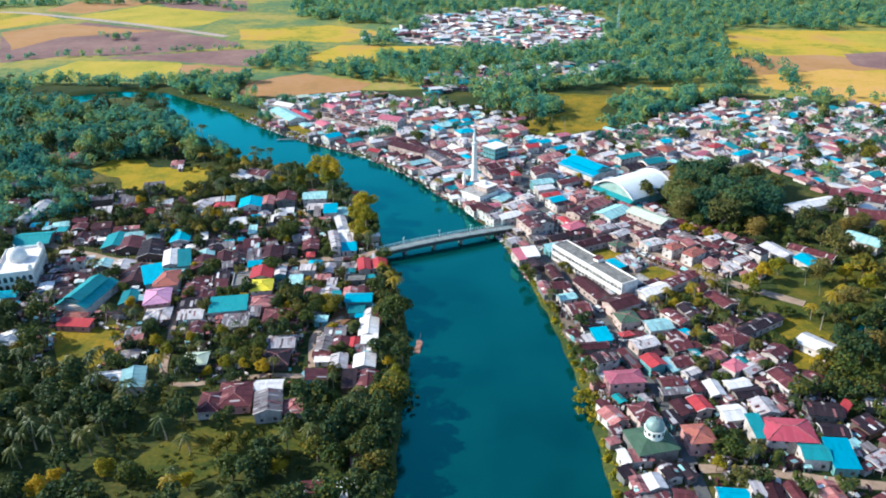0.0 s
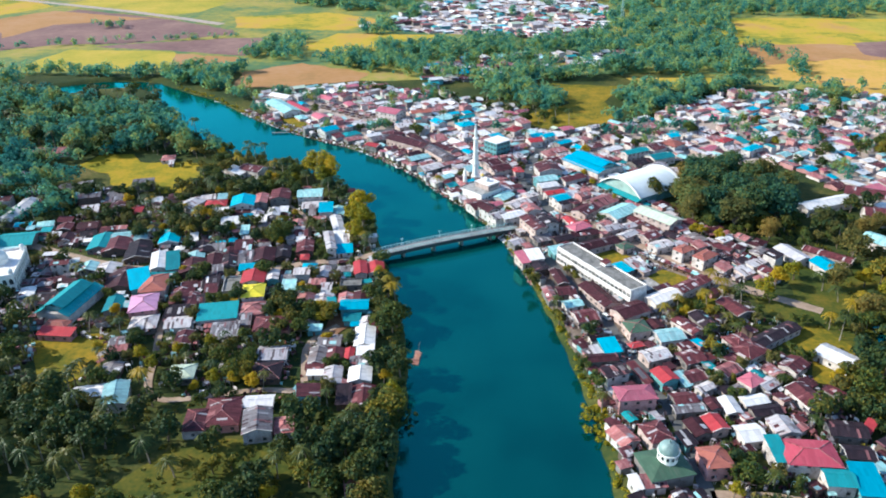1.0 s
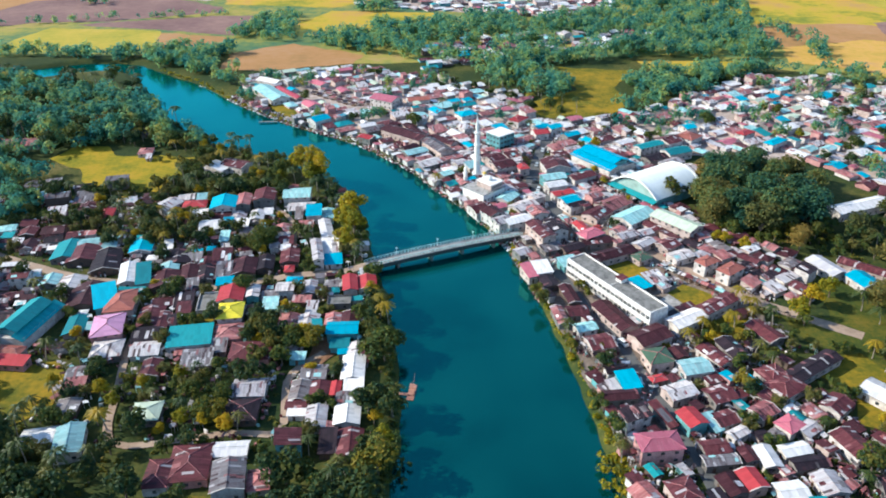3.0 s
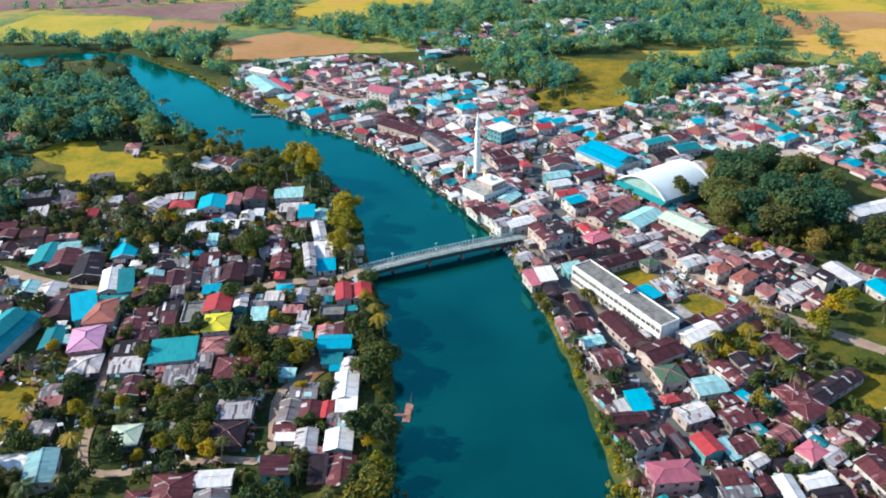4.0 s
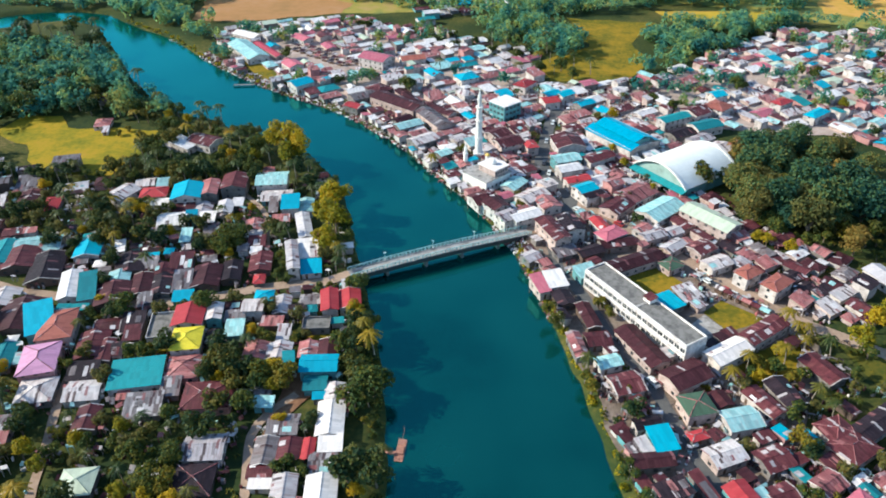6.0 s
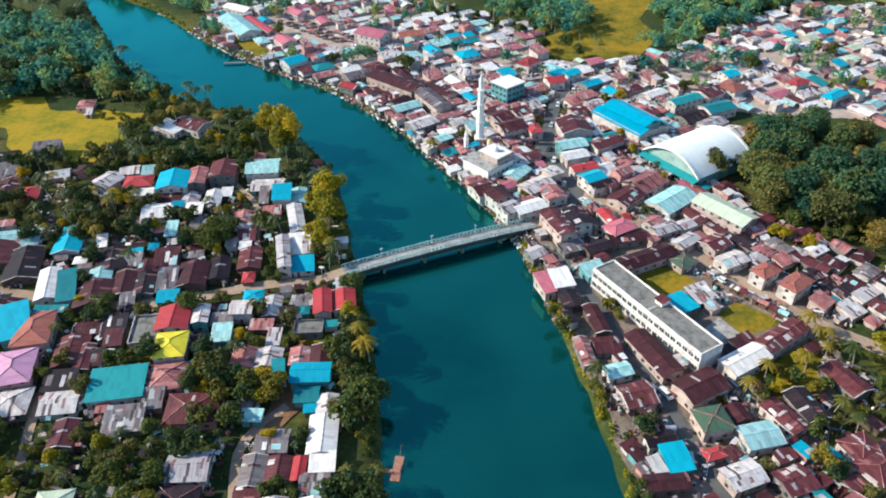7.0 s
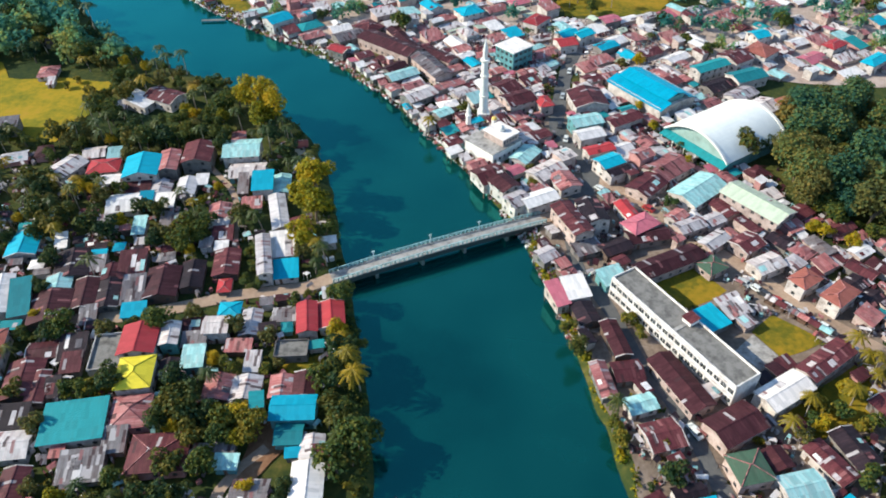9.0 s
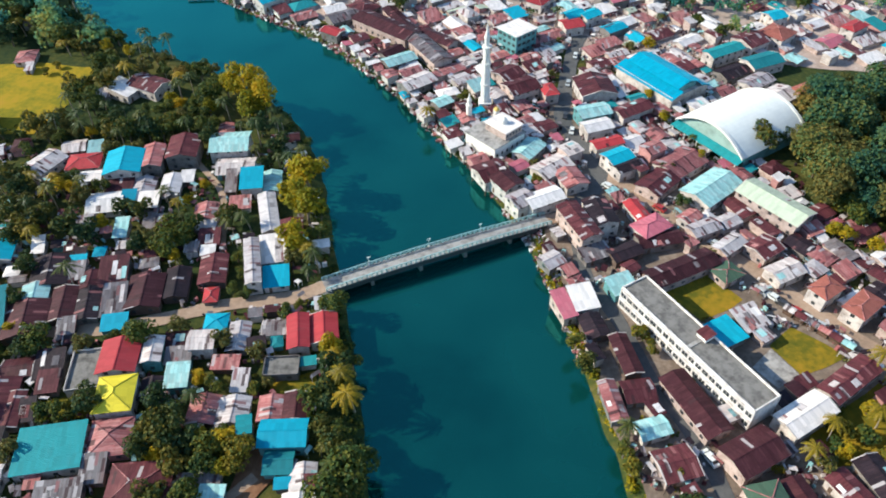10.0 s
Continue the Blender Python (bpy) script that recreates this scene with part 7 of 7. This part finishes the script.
def lay_spare_trees():
    verts, faces, slots, mats, n = [], [], [], [], 0
    for group in SPARE.values():
        for v, f, material in group:
            verts.append(v)
            faces += [tuple(n + i for i in p) for p in f]
            slots += [len(mats)] * len(f)
            n += len(v)
        mats.append(group[0][2])
    if verts:
        ob = part("further_trees", np.concatenate(verts).tolist(), faces, mats)
        ob.data.polygons.foreach_set("material_index", slots)
        tagged(ob, "further green trees and palms among the houses", "trees", kind="stuff")


TREES = {
    "round": lambda: broadleaf("broadleaf_tree", 11, 4.2, 8.5, 10, 480, 0.74, LEAF, "leafy green broadleaf tree with rounded crown"),
    "wide": lambda: broadleaf("broadleaf_tree", 12, 6.2, 10.5, 16, 720, 0.9, LEAF, "wide-crowned green broadleaf tree"),
    "dark": lambda: broadleaf("broadleaf_tree", 13, 5.4, 11.5, 14, 500, 0.98, DARK_LEAF, "tall dense dark green tree"),
    "giant": lambda: broadleaf("shade_tree", 14, 8.0, 18.0, 30, 1700, 0.9, GROVE_LEAF, "huge old dark green tree with spreading crown"),
    "olive": lambda: broadleaf("shade_tree", 18, 7.0, 16.5, 24, 1400, 0.86, OLIVE_LEAF, "tall old tree with dry olive-brown crown"),
    "gold": lambda: broadleaf("broadleaf_tree", 15, 4.4, 9.0, 11, 560, 0.72, GOLD_LEAF, "golden yellow-green broadleaf tree"),
    "bamboo": lambda: broadleaf("broadleaf_tree", 16, 3.6, 11.5, 12, 640, 0.6, GOLD_LEAF, "feathery golden bamboo-like tree on the river bank"),
    "dry": lambda: broadleaf("broadleaf_tree", 19, 4.2, 8.5, 10, 500, 0.72, OLIVE_LEAF, "dry olive-green broadleaf tree"),
    "bush": lambda: broadleaf("shrub", 17, 1.8, 2.6, 6, 260, 0.42, LEAF, "low green shrub between houses"),
    "palm": lambda: palm(21, 11.0, 4.2, FROND, "tall green coconut palm with drooping fronds"),
    "palm2": lambda: palm(22, 8.5, 4.0, FROND, "medium green coconut palm with drooping fronds"),
    "goldpalm": lambda: palm(23, 9.0, 4.4, GOLD_FROND, "coconut palm with golden yellow fronds"),
}


def grow(zone, tries, kinds, gap=4.0, size=(0.75, 1.2), house_gap=0.8, limit=999):
    zx, zy = [p[0] for p in zone], [p[1] for p in zone]
    made = 0
    for _ in range(tries):
        x, y = random.uniform(min(zx), max(zx)), random.uniform(min(zy), max(zy))
        kind, s = random.choice(kinds), random.uniform(*size)
        if made >= limit or not within(np.array(x), np.array(y), zone):
            continue
        here = (x, y, 1.2, 1.2, 1.0, 0.0)
        if not free(here, 0.8, 0.5, house_gap) or any((x - a) ** 2 + (y - b) ** 2 < gap * gap for a, b in STEMS):
            continue
        STEMS.append((x, y))
        plant(kind, x, y, s)
        made += 1


STEMS = []


SPARSE = [([(-60, 880), (-20, 1000), (-32, 1110), (177, 1184), (229, 1088), (198, 880), (137, 815), (46, 835)], 0.12), ([(-30, 690), (40, 740), (205, 765), (180, 690), (41, 660), (-10, 590)], 0.45)]


def distant_woods(name, zones, seed, label, material=None, clumps=()):
    """Far woods as one mass of many separate crowns: (polygon, trees for each 100 square metres, crown radius, height)."""
    rng = np.random.default_rng(seed)
    vs, fs, n, sites = [], [], 0, []
    taken = np.array([b[:4] for b in BUILT])
    for zone, cover, size, tall_most in zones:
        zx, zy = np.array(zone)[:, 0], np.array(zone)[:, 1]
        k = int((zx.max() - zx.min()) * (zy.max() - zy.min()) / 100 * cover)
        px, py = rng.uniform(zx.min(), zx.max(), k), rng.uniform(zy.min(), zy.max(), k)
        ok = within(px, py, zone) & (shore(px, py) > 1.5)
        for town, keep in SPARSE:
            ok &= ~within(px, py, town) | (rng.random(k) < keep)
        for line, width in ROADS:
            ok &= line_distance(px, py, line) > width / 2 + 1
        for x, y in zip(px[ok], py[ok]):
            if not np.any((np.abs(x - taken[:, 0]) < taken[:, 2] + 1.5) & (np.abs(y - taken[:, 1]) < taken[:, 3] + 1.5)):
                sites.append((x, y, size * rng.uniform(0.55, 1.35), tall_most * rng.uniform(0.45, 1.0)))
    for x, y, r in clumps:
        for _ in range(int(2 + r * 0.6)):
            sites.append((x + rng.normal() * r * 0.4, y + rng.normal() * r * 0.4, rng.uniform(2.2, 4.2), rng.uniform(5.5, 10.0)))
    for x, y, rad, tall in sites:
        lumps = [(x + rng.normal() * rad * 0.42, y + rng.normal() * rad * 0.42, tall * rng.uniform(0.35, 0.9)) for _ in range(4)]
        cards = int(16 + 2.2 * rad * rad)
        v, f0, f1 = leaf_cards(lumps, [rad * rng.uniform(0.4, 0.75) for _ in range(4)], cards, 0.9 + 0.13 * rad, int(rng.integers(1 << 30)), 1.3)
        vs.append(v)
        fs += [f0 + n, f1 + n]
        n += len(v)
    ob = part(name, np.concatenate(vs).tolist(), np.concatenate(fs).tolist(), material or FAR_HAZE_LEAF)
    tagged(ob, label, "woods", kind="stuff")


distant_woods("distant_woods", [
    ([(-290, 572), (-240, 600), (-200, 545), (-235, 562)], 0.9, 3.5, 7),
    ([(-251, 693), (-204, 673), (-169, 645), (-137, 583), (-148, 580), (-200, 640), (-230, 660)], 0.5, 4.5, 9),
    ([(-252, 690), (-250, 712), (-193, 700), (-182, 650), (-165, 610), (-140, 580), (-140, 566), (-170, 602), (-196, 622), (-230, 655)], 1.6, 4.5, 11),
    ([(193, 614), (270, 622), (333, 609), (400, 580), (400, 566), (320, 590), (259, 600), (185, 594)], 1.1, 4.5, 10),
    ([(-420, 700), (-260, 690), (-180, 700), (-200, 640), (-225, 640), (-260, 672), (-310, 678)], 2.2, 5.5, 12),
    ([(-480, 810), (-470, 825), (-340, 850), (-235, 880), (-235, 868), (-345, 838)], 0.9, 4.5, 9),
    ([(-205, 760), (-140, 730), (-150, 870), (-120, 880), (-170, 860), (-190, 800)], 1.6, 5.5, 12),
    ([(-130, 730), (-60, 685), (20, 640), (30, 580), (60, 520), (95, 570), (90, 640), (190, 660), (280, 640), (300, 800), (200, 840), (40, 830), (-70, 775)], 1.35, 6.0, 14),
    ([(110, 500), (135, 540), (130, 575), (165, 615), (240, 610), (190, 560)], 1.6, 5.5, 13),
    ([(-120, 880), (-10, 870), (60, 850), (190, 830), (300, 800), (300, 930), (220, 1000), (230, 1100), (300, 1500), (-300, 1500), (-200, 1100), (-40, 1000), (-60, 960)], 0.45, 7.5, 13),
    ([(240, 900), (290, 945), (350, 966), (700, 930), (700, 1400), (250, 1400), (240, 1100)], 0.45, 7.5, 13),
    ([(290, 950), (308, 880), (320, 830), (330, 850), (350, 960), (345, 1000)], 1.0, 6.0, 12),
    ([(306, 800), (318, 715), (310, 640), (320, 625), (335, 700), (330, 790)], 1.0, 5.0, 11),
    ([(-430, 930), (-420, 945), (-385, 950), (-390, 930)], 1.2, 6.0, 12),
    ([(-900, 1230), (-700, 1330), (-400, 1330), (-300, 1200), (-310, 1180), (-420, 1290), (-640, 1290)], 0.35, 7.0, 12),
], 5, "distant woods and palm groves, teal haze in the leaf colour")
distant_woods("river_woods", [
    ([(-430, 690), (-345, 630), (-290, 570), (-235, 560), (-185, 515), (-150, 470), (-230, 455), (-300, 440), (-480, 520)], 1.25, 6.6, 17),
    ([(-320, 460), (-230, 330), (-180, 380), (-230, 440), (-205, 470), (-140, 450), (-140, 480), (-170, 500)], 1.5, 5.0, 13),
], 6, "woods beside the river, teal haze in the leaf colour", RIVER_HAZE_LEAF)
# Town clumps share the haze-tinted leaf colour of the river woods.
distant_woods("town_trees", [], 7, "clumps of green trees between the further houses", RIVER_HAZE_LEAF, CLUMPS)


# ---- trees by place ----
for x, y, kind, s in PLANNED:
    plant(kind, x, y, s * random.uniform(0.92, 1.08))
    STEMS.append((x, y))

grow([(122, 392), (122, 366), (132, 362), (146, 380), (160, 402), (150, 410), (138, 404)], 400, ["olive", "olive", "giant"], 6.6, (0.8, 1.15))
grow([(122, 372), (122, 344), (136, 334), (170, 334), (176, 352), (184, 375), (190, 400), (172, 412), (142, 406)], 900, ["giant", "giant", "olive", "dark", "giant", "olive", "palm"], 7.6, (0.65, 1.3))
grow([(125, 372), (125, 346), (138, 337), (170, 337), (180, 352), (188, 375), (192, 395), (172, 405), (145, 400)], 500, ["dark", "wide", "round", "bush"], 4.0, (0.5, 0.85))
grow([(121, 350), (121, 342), (136, 331), (172, 331), (180, 350), (174, 350), (168, 338), (140, 338), (126, 348)], 300, ["bush", "round", "bush"], 2.6, (0.7, 1.3), 0.2)
grow([(-160, 90), (-17, 90), (-17, 200), (-45, 200), (-60, 190), (-100, 205), (-118, 212), (-125, 225), (-170, 260), (-260, 300), (-270, 150)], 2600, ["dark", "dark", "palm2", "palm2", "round", "dark", "wide", "dark", "wide"], 4.0, (0.75, 1.2), limit=330)
grow([(-165, 175), (-105, 175), (-105, 215), (-125, 235), (-170, 245)], 400, ["palm", "palm2", "palm2", "palm2"], 3.8, (0.7, 1.05), limit=80)
grow([(-27, 120), (-14, 120), (-14, 240), (-19, 285), (-28, 312), (-31, 309), (-26, 285), (-24, 250), (-24, 200)], 700, ["dark", "round", "wide", "palm2", "dark", "bush", "dark"], 3.3, (0.6, 1.05), 0.2)
grow([(-140, 385), (-60, 385), (-52, 395), (-80, 430), (-110, 450), (-150, 475), (-205, 475), (-140, 445), (-140, 395)], 900, ["round", "wide", "palm", "palm", "dry", "round", "dry", "goldpalm"], 5.0, (0.7, 1.1), limit=60)
grow([(-250, 220), (-115, 220), (-115, 300), (-250, 330)], 500, ["dark", "wide", "palm", "palm2", "round"], 5.5, (0.7, 1.1), limit=60)
grow([(-125, 205), (-22, 205), (-24, 300), (-122, 300)], 900, ["round", "dark", "bush", "palm2", "round", "dry", "wide"], 3.4, (0.45, 0.9), 0.15, limit=115)
grow([(-215, 300), (-28, 300), (-40, 395), (-250, 400)], 1400, ["round", "dark", "palm", "palm2", "bush", "round", "dry"], 3.6, (0.5, 0.95), 0.15, limit=140)
grow([(46, 145), (52, 145), (52, 230), (44, 275), (40, 300), (33, 330), (32, 322), (42, 262), (47, 226)], 900, ["bush", "dry", "bush", "round", "palm2"], 2.6, (0.5, 0.95), 0.1, limit=70)
grow([(122, 288), (150, 262), (180, 330), (240, 330), (260, 210), (170, 180), (135, 215), (122, 250)], 900, ["dry", "wide", "palm2", "olive", "round", "dark", "goldpalm", "olive"], 4.6, (0.6, 1.1), limit=95)
grow([(150, 330), (182, 300), (240, 322), (240, 352), (192, 344), (180, 334)], 400, ["dry", "olive", "round", "dark", "bush"], 4.6, (0.55, 0.95), 0.4, limit=34)
grow([(84, 262), (112, 285), (122, 268), (100, 250), (90, 252)], 300, ["goldpalm", "palm2", "dry", "bush"], 3.4, (0.6, 0.95), 0.3, limit=12)
grow([(76, 150), (170, 140), (170, 255), (80, 255)], 800, ["round", "bush", "palm2", "dark", "bush", "round", "dry"], 3.2, (0.45, 0.85), 0.15, limit=120)
grow([(40, 345), (120, 300), (115, 440), (20, 470), (-5, 440)], 700, ["round", "bush", "dry", "palm2"], 4.0, (0.4, 0.75), 0.2, limit=40)
grow([(-140, 560), (-50, 480), (200, 440), (240, 400), (420, 420), (400, 560), (230, 600), (110, 500), (60, 560), (-60, 630)], 900, ["round", "dark", "wide", "palm"], 5.0, (0.55, 1.0), 0.2, limit=90)

grow([(-430, 690), (-300, 605), (-240, 615), (-185, 520), (-155, 480), (-230, 455), (-300, 440), (-400, 520)], 400, ["palm", "palm", "dry", "wide", "dark"], 7.0, (1.0, 1.5), limit=90)
lay_spare_trees()


def bank_shrubs():
    """Low growth along both waterlines."""
    for line, side, leaf, seed in ((LEFT_LINE, -1, LEAF, 9), (RIGHT_LINE, 1, GOLD_LEAF, 10)):
        rng = np.random.default_rng(seed)
        vs, fs, n = [], [], 0
        for a, b in zip(line, line[1:]):
            if not 120 < a.y < 640 or a.x < -300 or (side > 0 and 345 < a.y < 500):
                continue
            way = (b - a).normalized()
            out = Vector((-way.y, way.x)) * (1 if side < 0 else -1)
            for _ in range(int((b - a).length / (1.1 if a.y < 350 else 2.2))):
                p = a.lerp(b, rng.random()) + out * rng.uniform(0.2, 4.5)
                r = rng.uniform(0.6, 1.5)
                v, f0, f1 = leaf_cards([(p.x, p.y, -1.4 + r * 0.5)], [r], 22, 0.7, int(rng.integers(1 << 30)))
                vs.append(v)
                fs += [f0 + n, f1 + n]
                n += len(v)
        ob = part("riverbank_shrubs", np.concatenate(vs).tolist(), np.concatenate(fs).tolist(), leaf)
        tagged(ob, "low dark green shrubs along the river bank" if side < 0 else "low yellow-green shrubs along the river bank", "shrubs", kind="stuff")


def undergrowth():
    """Tufts and low bushes over the open ground between houses and trees."""
    rng = np.random.default_rng(19)
    vs, fs, n = [], [], 0
    taken = np.array([b[:4] for b in BUILT])
    for x0, x1, y0, y1, count in ((-260, -16, 110, 400, 5200), (46, 200, 130, 330, 1500)):
        for x, y in zip(rng.uniform(x0, x1, count), rng.uniform(y0, y1, count)):
            if from_grid(ROAD_GRID, x, y) < 0.5 or from_grid(SHORE_GRID, x, y) < 2 or noise.noise((x * 0.03, y * 0.03, 3)) < -0.12:
                continue
            if np.any((np.abs(x - taken[:, 0]) < taken[:, 2] + 0.4) & (np.abs(y - taken[:, 1]) < taken[:, 3] + 0.4)):
                continue
            r = rng.uniform(0.4, 1.3)
            v, f0, f1 = leaf_cards([(x, y, r * 0.4)], [r], 16, 0.6, int(rng.integers(1 << 30)))
            vs.append(v)
            fs += [f0 + n, f1 + n]
            n += len(v)
    ob = part("undergrowth", np.concatenate(vs).tolist(), np.concatenate(fs).tolist(), LEAF)
    tagged(ob, "low green undergrowth between houses and trees", "undergrowth", kind="stuff")


def yard_clutter():
    """Crates, drums, tarps, washing and low awnings between the houses, too many to count."""
    rng = np.random.default_rng(29)
    colours = ["white", "zinc", "rose", "dark", "maroon", "zinc", "grey", "grey", "brown", "pale"]
    shapes = [Shape() for _ in colours]
    taken = np.array([b[:4] for b in BUILT])
    for x0, x1, y0, y1, count in ((-200, -28, 210, 385, 5200), (36, 130, 150, 345, 6400), (-40, 125, 345, 500, 7000)):
        for x, y in zip(rng.uniform(x0, x1, count), rng.uniform(y0, y1, count)):
            if from_grid(ROAD_GRID, x, y) < 0.2 or from_grid(SHORE_GRID, x, y) < 3:
                continue
            dx, dy = np.abs(x - taken[:, 0]), np.abs(y - taken[:, 1])
            reach = np.maximum(taken[:, 2], taken[:, 3])
            if np.any((dx < reach) & (dy < reach)) or not np.any((dx < reach + 2.5) & (dy < reach + 2.5)):
                continue
            s = shapes[int(rng.integers(len(colours)))]
            m = pose(x, y, 0, 0, 0, float(rng.uniform(0, 180)))
            w, d = rng.uniform(0.4, 1.5), rng.uniform(0.3, 0.9)
            if rng.random() < 0.35:
                z = rng.uniform(1.7, 2.5)
                one = Shape().slab([(-w, -d, z), (w, -d, z), (w, d, z + 0.4), (-w, d, z + 0.4)], 0.05)
                for i in (-0.92, 0.92):
                    one.box(i * w - 0.04, i * w + 0.04, -d * 0.9 - 0.04, -d * 0.9 + 0.04, -0.05, z)
                    one.box(i * w - 0.04, i * w + 0.04, d * 0.9 - 0.04, d * 0.9 + 0.04, -0.05, z + 0.33)
            else:
                one = Shape().box(-w / 2, w / 2, -d / 2, d / 2, -0.05, rng.uniform(0.4, 1.5))
            s.add([m @ Vector(v) for v in one.v], one.f)
    verts, faces, slots = [], [], []
    for k, s in enumerate(shapes):
        faces += [tuple(len(verts) + i for i in f) for f in s.f]
        verts += s.v
        slots += [k] * len(s.f)
    ob = part("yard_clutter", verts, faces, [ROOFS[c] for c in colours])
    ob.data.polygons.foreach_set("material_index", slots)
    tagged(ob, "crates, drums, tarps and low awnings between houses", "clutter", kind="stuff")


def bank_rubble():
    """Stones, planks and rubbish on the slope below the riverside houses."""
    rng = np.random.default_rng(41)
    colours = ["zinc", "rose", "brown", "white", "grey"]
    shapes = [Shape() for _ in colours]
    for a, b in zip(RIGHT_LINE, RIGHT_LINE[1:]):
        if not 285 < a.y < 560:
            continue
        way = (b - a).normalized()
        out = Vector((way.y, -way.x))
        for _ in range(int((b - a).length * 5)):
            far = rng.uniform(-0.6, 5.5)
            p = a.lerp(b, rng.random()) + out * far
            w, d = rng.uniform(0.15, 1.3), rng.uniform(0.15, 0.5)
            one = Shape().box(-w, w, -d, d, -0.3, rng.uniform(0.1, 0.6))
            m = pose(p.x, p.y, WATER_LEVEL + 2.5 * max(0.05, min(1, far / 5)), rng.uniform(-20, 20), rng.uniform(-20, 20), rng.uniform(0, 180))
            shapes[int(rng.integers(len(colours)))].add([m @ Vector(v) for v in one.v], one.f)
    verts, faces, slots = [], [], []
    for k, s in enumerate(shapes):
        faces += [tuple(len(verts) + i for i in f) for f in s.f]
        verts += s.v
        slots += [k] * len(s.f)
    ob = part("riverbank_rubble", verts, faces, [ROOFS[c] for c in colours])
    ob.data.polygons.foreach_set("material_index", slots)
    tagged(ob, "stones, planks and rubbish below the riverside houses", "rubble", kind="stuff")


bank_rubble()
bank_shrubs()
undergrowth()
yard_clutter()

# ---- vehicles and stalls ----
car(63.6, 258.8, -66, "white", "white van parked on the narrow street", 1.1)
car(68.4, 236.6, -72, "white", "white car parked on the narrow street")
car(57.6, 359.5, -50, "white", "white car on the dusty street")
for k, paint in enumerate(("silver", "white", "dark", "red", "white", "silver", "blue", "white")):
    car(92.5 + 2.3 * k + (0.4 if k % 2 else 0), 311.5 - 2.6 * k, -48 + (k * 37 % 17) - 8, paint, f"small {paint} car parked beside the dusty street")
for k, colour in enumerate(("zinc", "maroon", "grey", "rose", "maroon", "pale")):
    stall(97.6 + 2.2 * k, 303.4 - 2.5 * k, -48, colour, f"roadside stall with {ROOF_WORDS[colour]} canopy")
for k, (x, y, paint) in enumerate(((50, 392, "white"), (49, 402, "dark"), (53, 425, "silver"), (59, 447, "white"), (72, 348, "red"), (78, 341, "white"), (85, 331, "silver"))):
    car(x, y, 75 if y > 370 else -48, paint, f"{paint} car on the town street")


# ---- market tables, jetty and boat at the river bend ----
def market_table(x, y, rot, colour):
    thing = tagged(anchor("market_table", x, y, 0.08, rot), f"small market table under {ROOF_WORDS[colour]} awning on sandy ground", "stall", "tables of the open market")
    Shape().box(-1.6, 1.6, -0.8, 0.8, 0.0, 0.8).to("counter", WOOD, thing)
    s = Shape().slab([(-2.0, -1.2, 2.2), (2.0, -1.2, 2.2), (2.0, 1.2, 2.6), (-2.0, 1.2, 2.6)], 0.06)
    for u in (-1.8, 1.8):
        s.box(u - 0.05, u + 0.05, -1.05, -0.95, 0, 2.18).box(u - 0.05, u + 0.05, 0.95, 1.05, 0, 2.5)
    s.to("awning", ROOFS[colour], thing)


for row, (x0, y0) in enumerate(((-97, 569), (-91, 570), (-86, 572))):
    for k in range(8):
        market_table(x0 + 5.2 * k + (row * 1.3 + k * 0.7) % 1.0, y0 - 4.7 * k + (k * 1.7 + row) % 1.2, -42 + (k * 29 + row * 13) % 20, ("maroon", "brown", "rose", "dark", "zinc")[(k * 3 + row) % 5])

jetty = tagged(anchor("jetty", -114.0, 511.0, WATER_LEVEL, 3), "narrow grey plank jetty standing in the river", "jetty")
Shape().box(-5.4, 7.0, -0.9, 0.9, 0.75, 0.9).to("deck", WALLS["grey"], jetty)
for k in range(5):
    for side in (-0.8, 0.8):
        Shape().tube([(-5 + 2.6 * k, side, -2.5), (-5 + 2.6 * k, side, 1.2)], [0.11, 0.1], 6).to("pile", WOOD, jetty)

boat = tagged(anchor("rowing_boat", -181.0, 596.4, WATER_LEVEL, -35), "small white wooden boat lying at the bank", "boat")
hull = Shape()
ribs = [(-4.0, 0.12, 0.75), (-3.0, 0.7, 0.5), (-1.0, 1.0, 0.42), (1.2, 1.0, 0.42), (3.0, 0.75, 0.5), (4.2, 0.1, 0.8)]
for x, wide, top in ribs:
    hull.v += [(x, -wide, top), (x, -wide * 0.55, -0.15), (x, wide * 0.55, -0.15), (x, wide, top)]
for k in range(len(ribs) - 1):
    for e in range(3):
        a = 4 * k + e
        hull.f += [(a, a + 1, a + 5, a + 4)]
hull.f += [(0, 3, 2, 1), (20, 21, 22, 23)]
hull.to("hull", WHITE, boat)
for x in (-1.6, 0.4, 2.2):
    Shape().box(x - 0.16, x + 0.16, -0.85, 0.85, 0.25, 0.31).to("thwart", WOOD, boat)
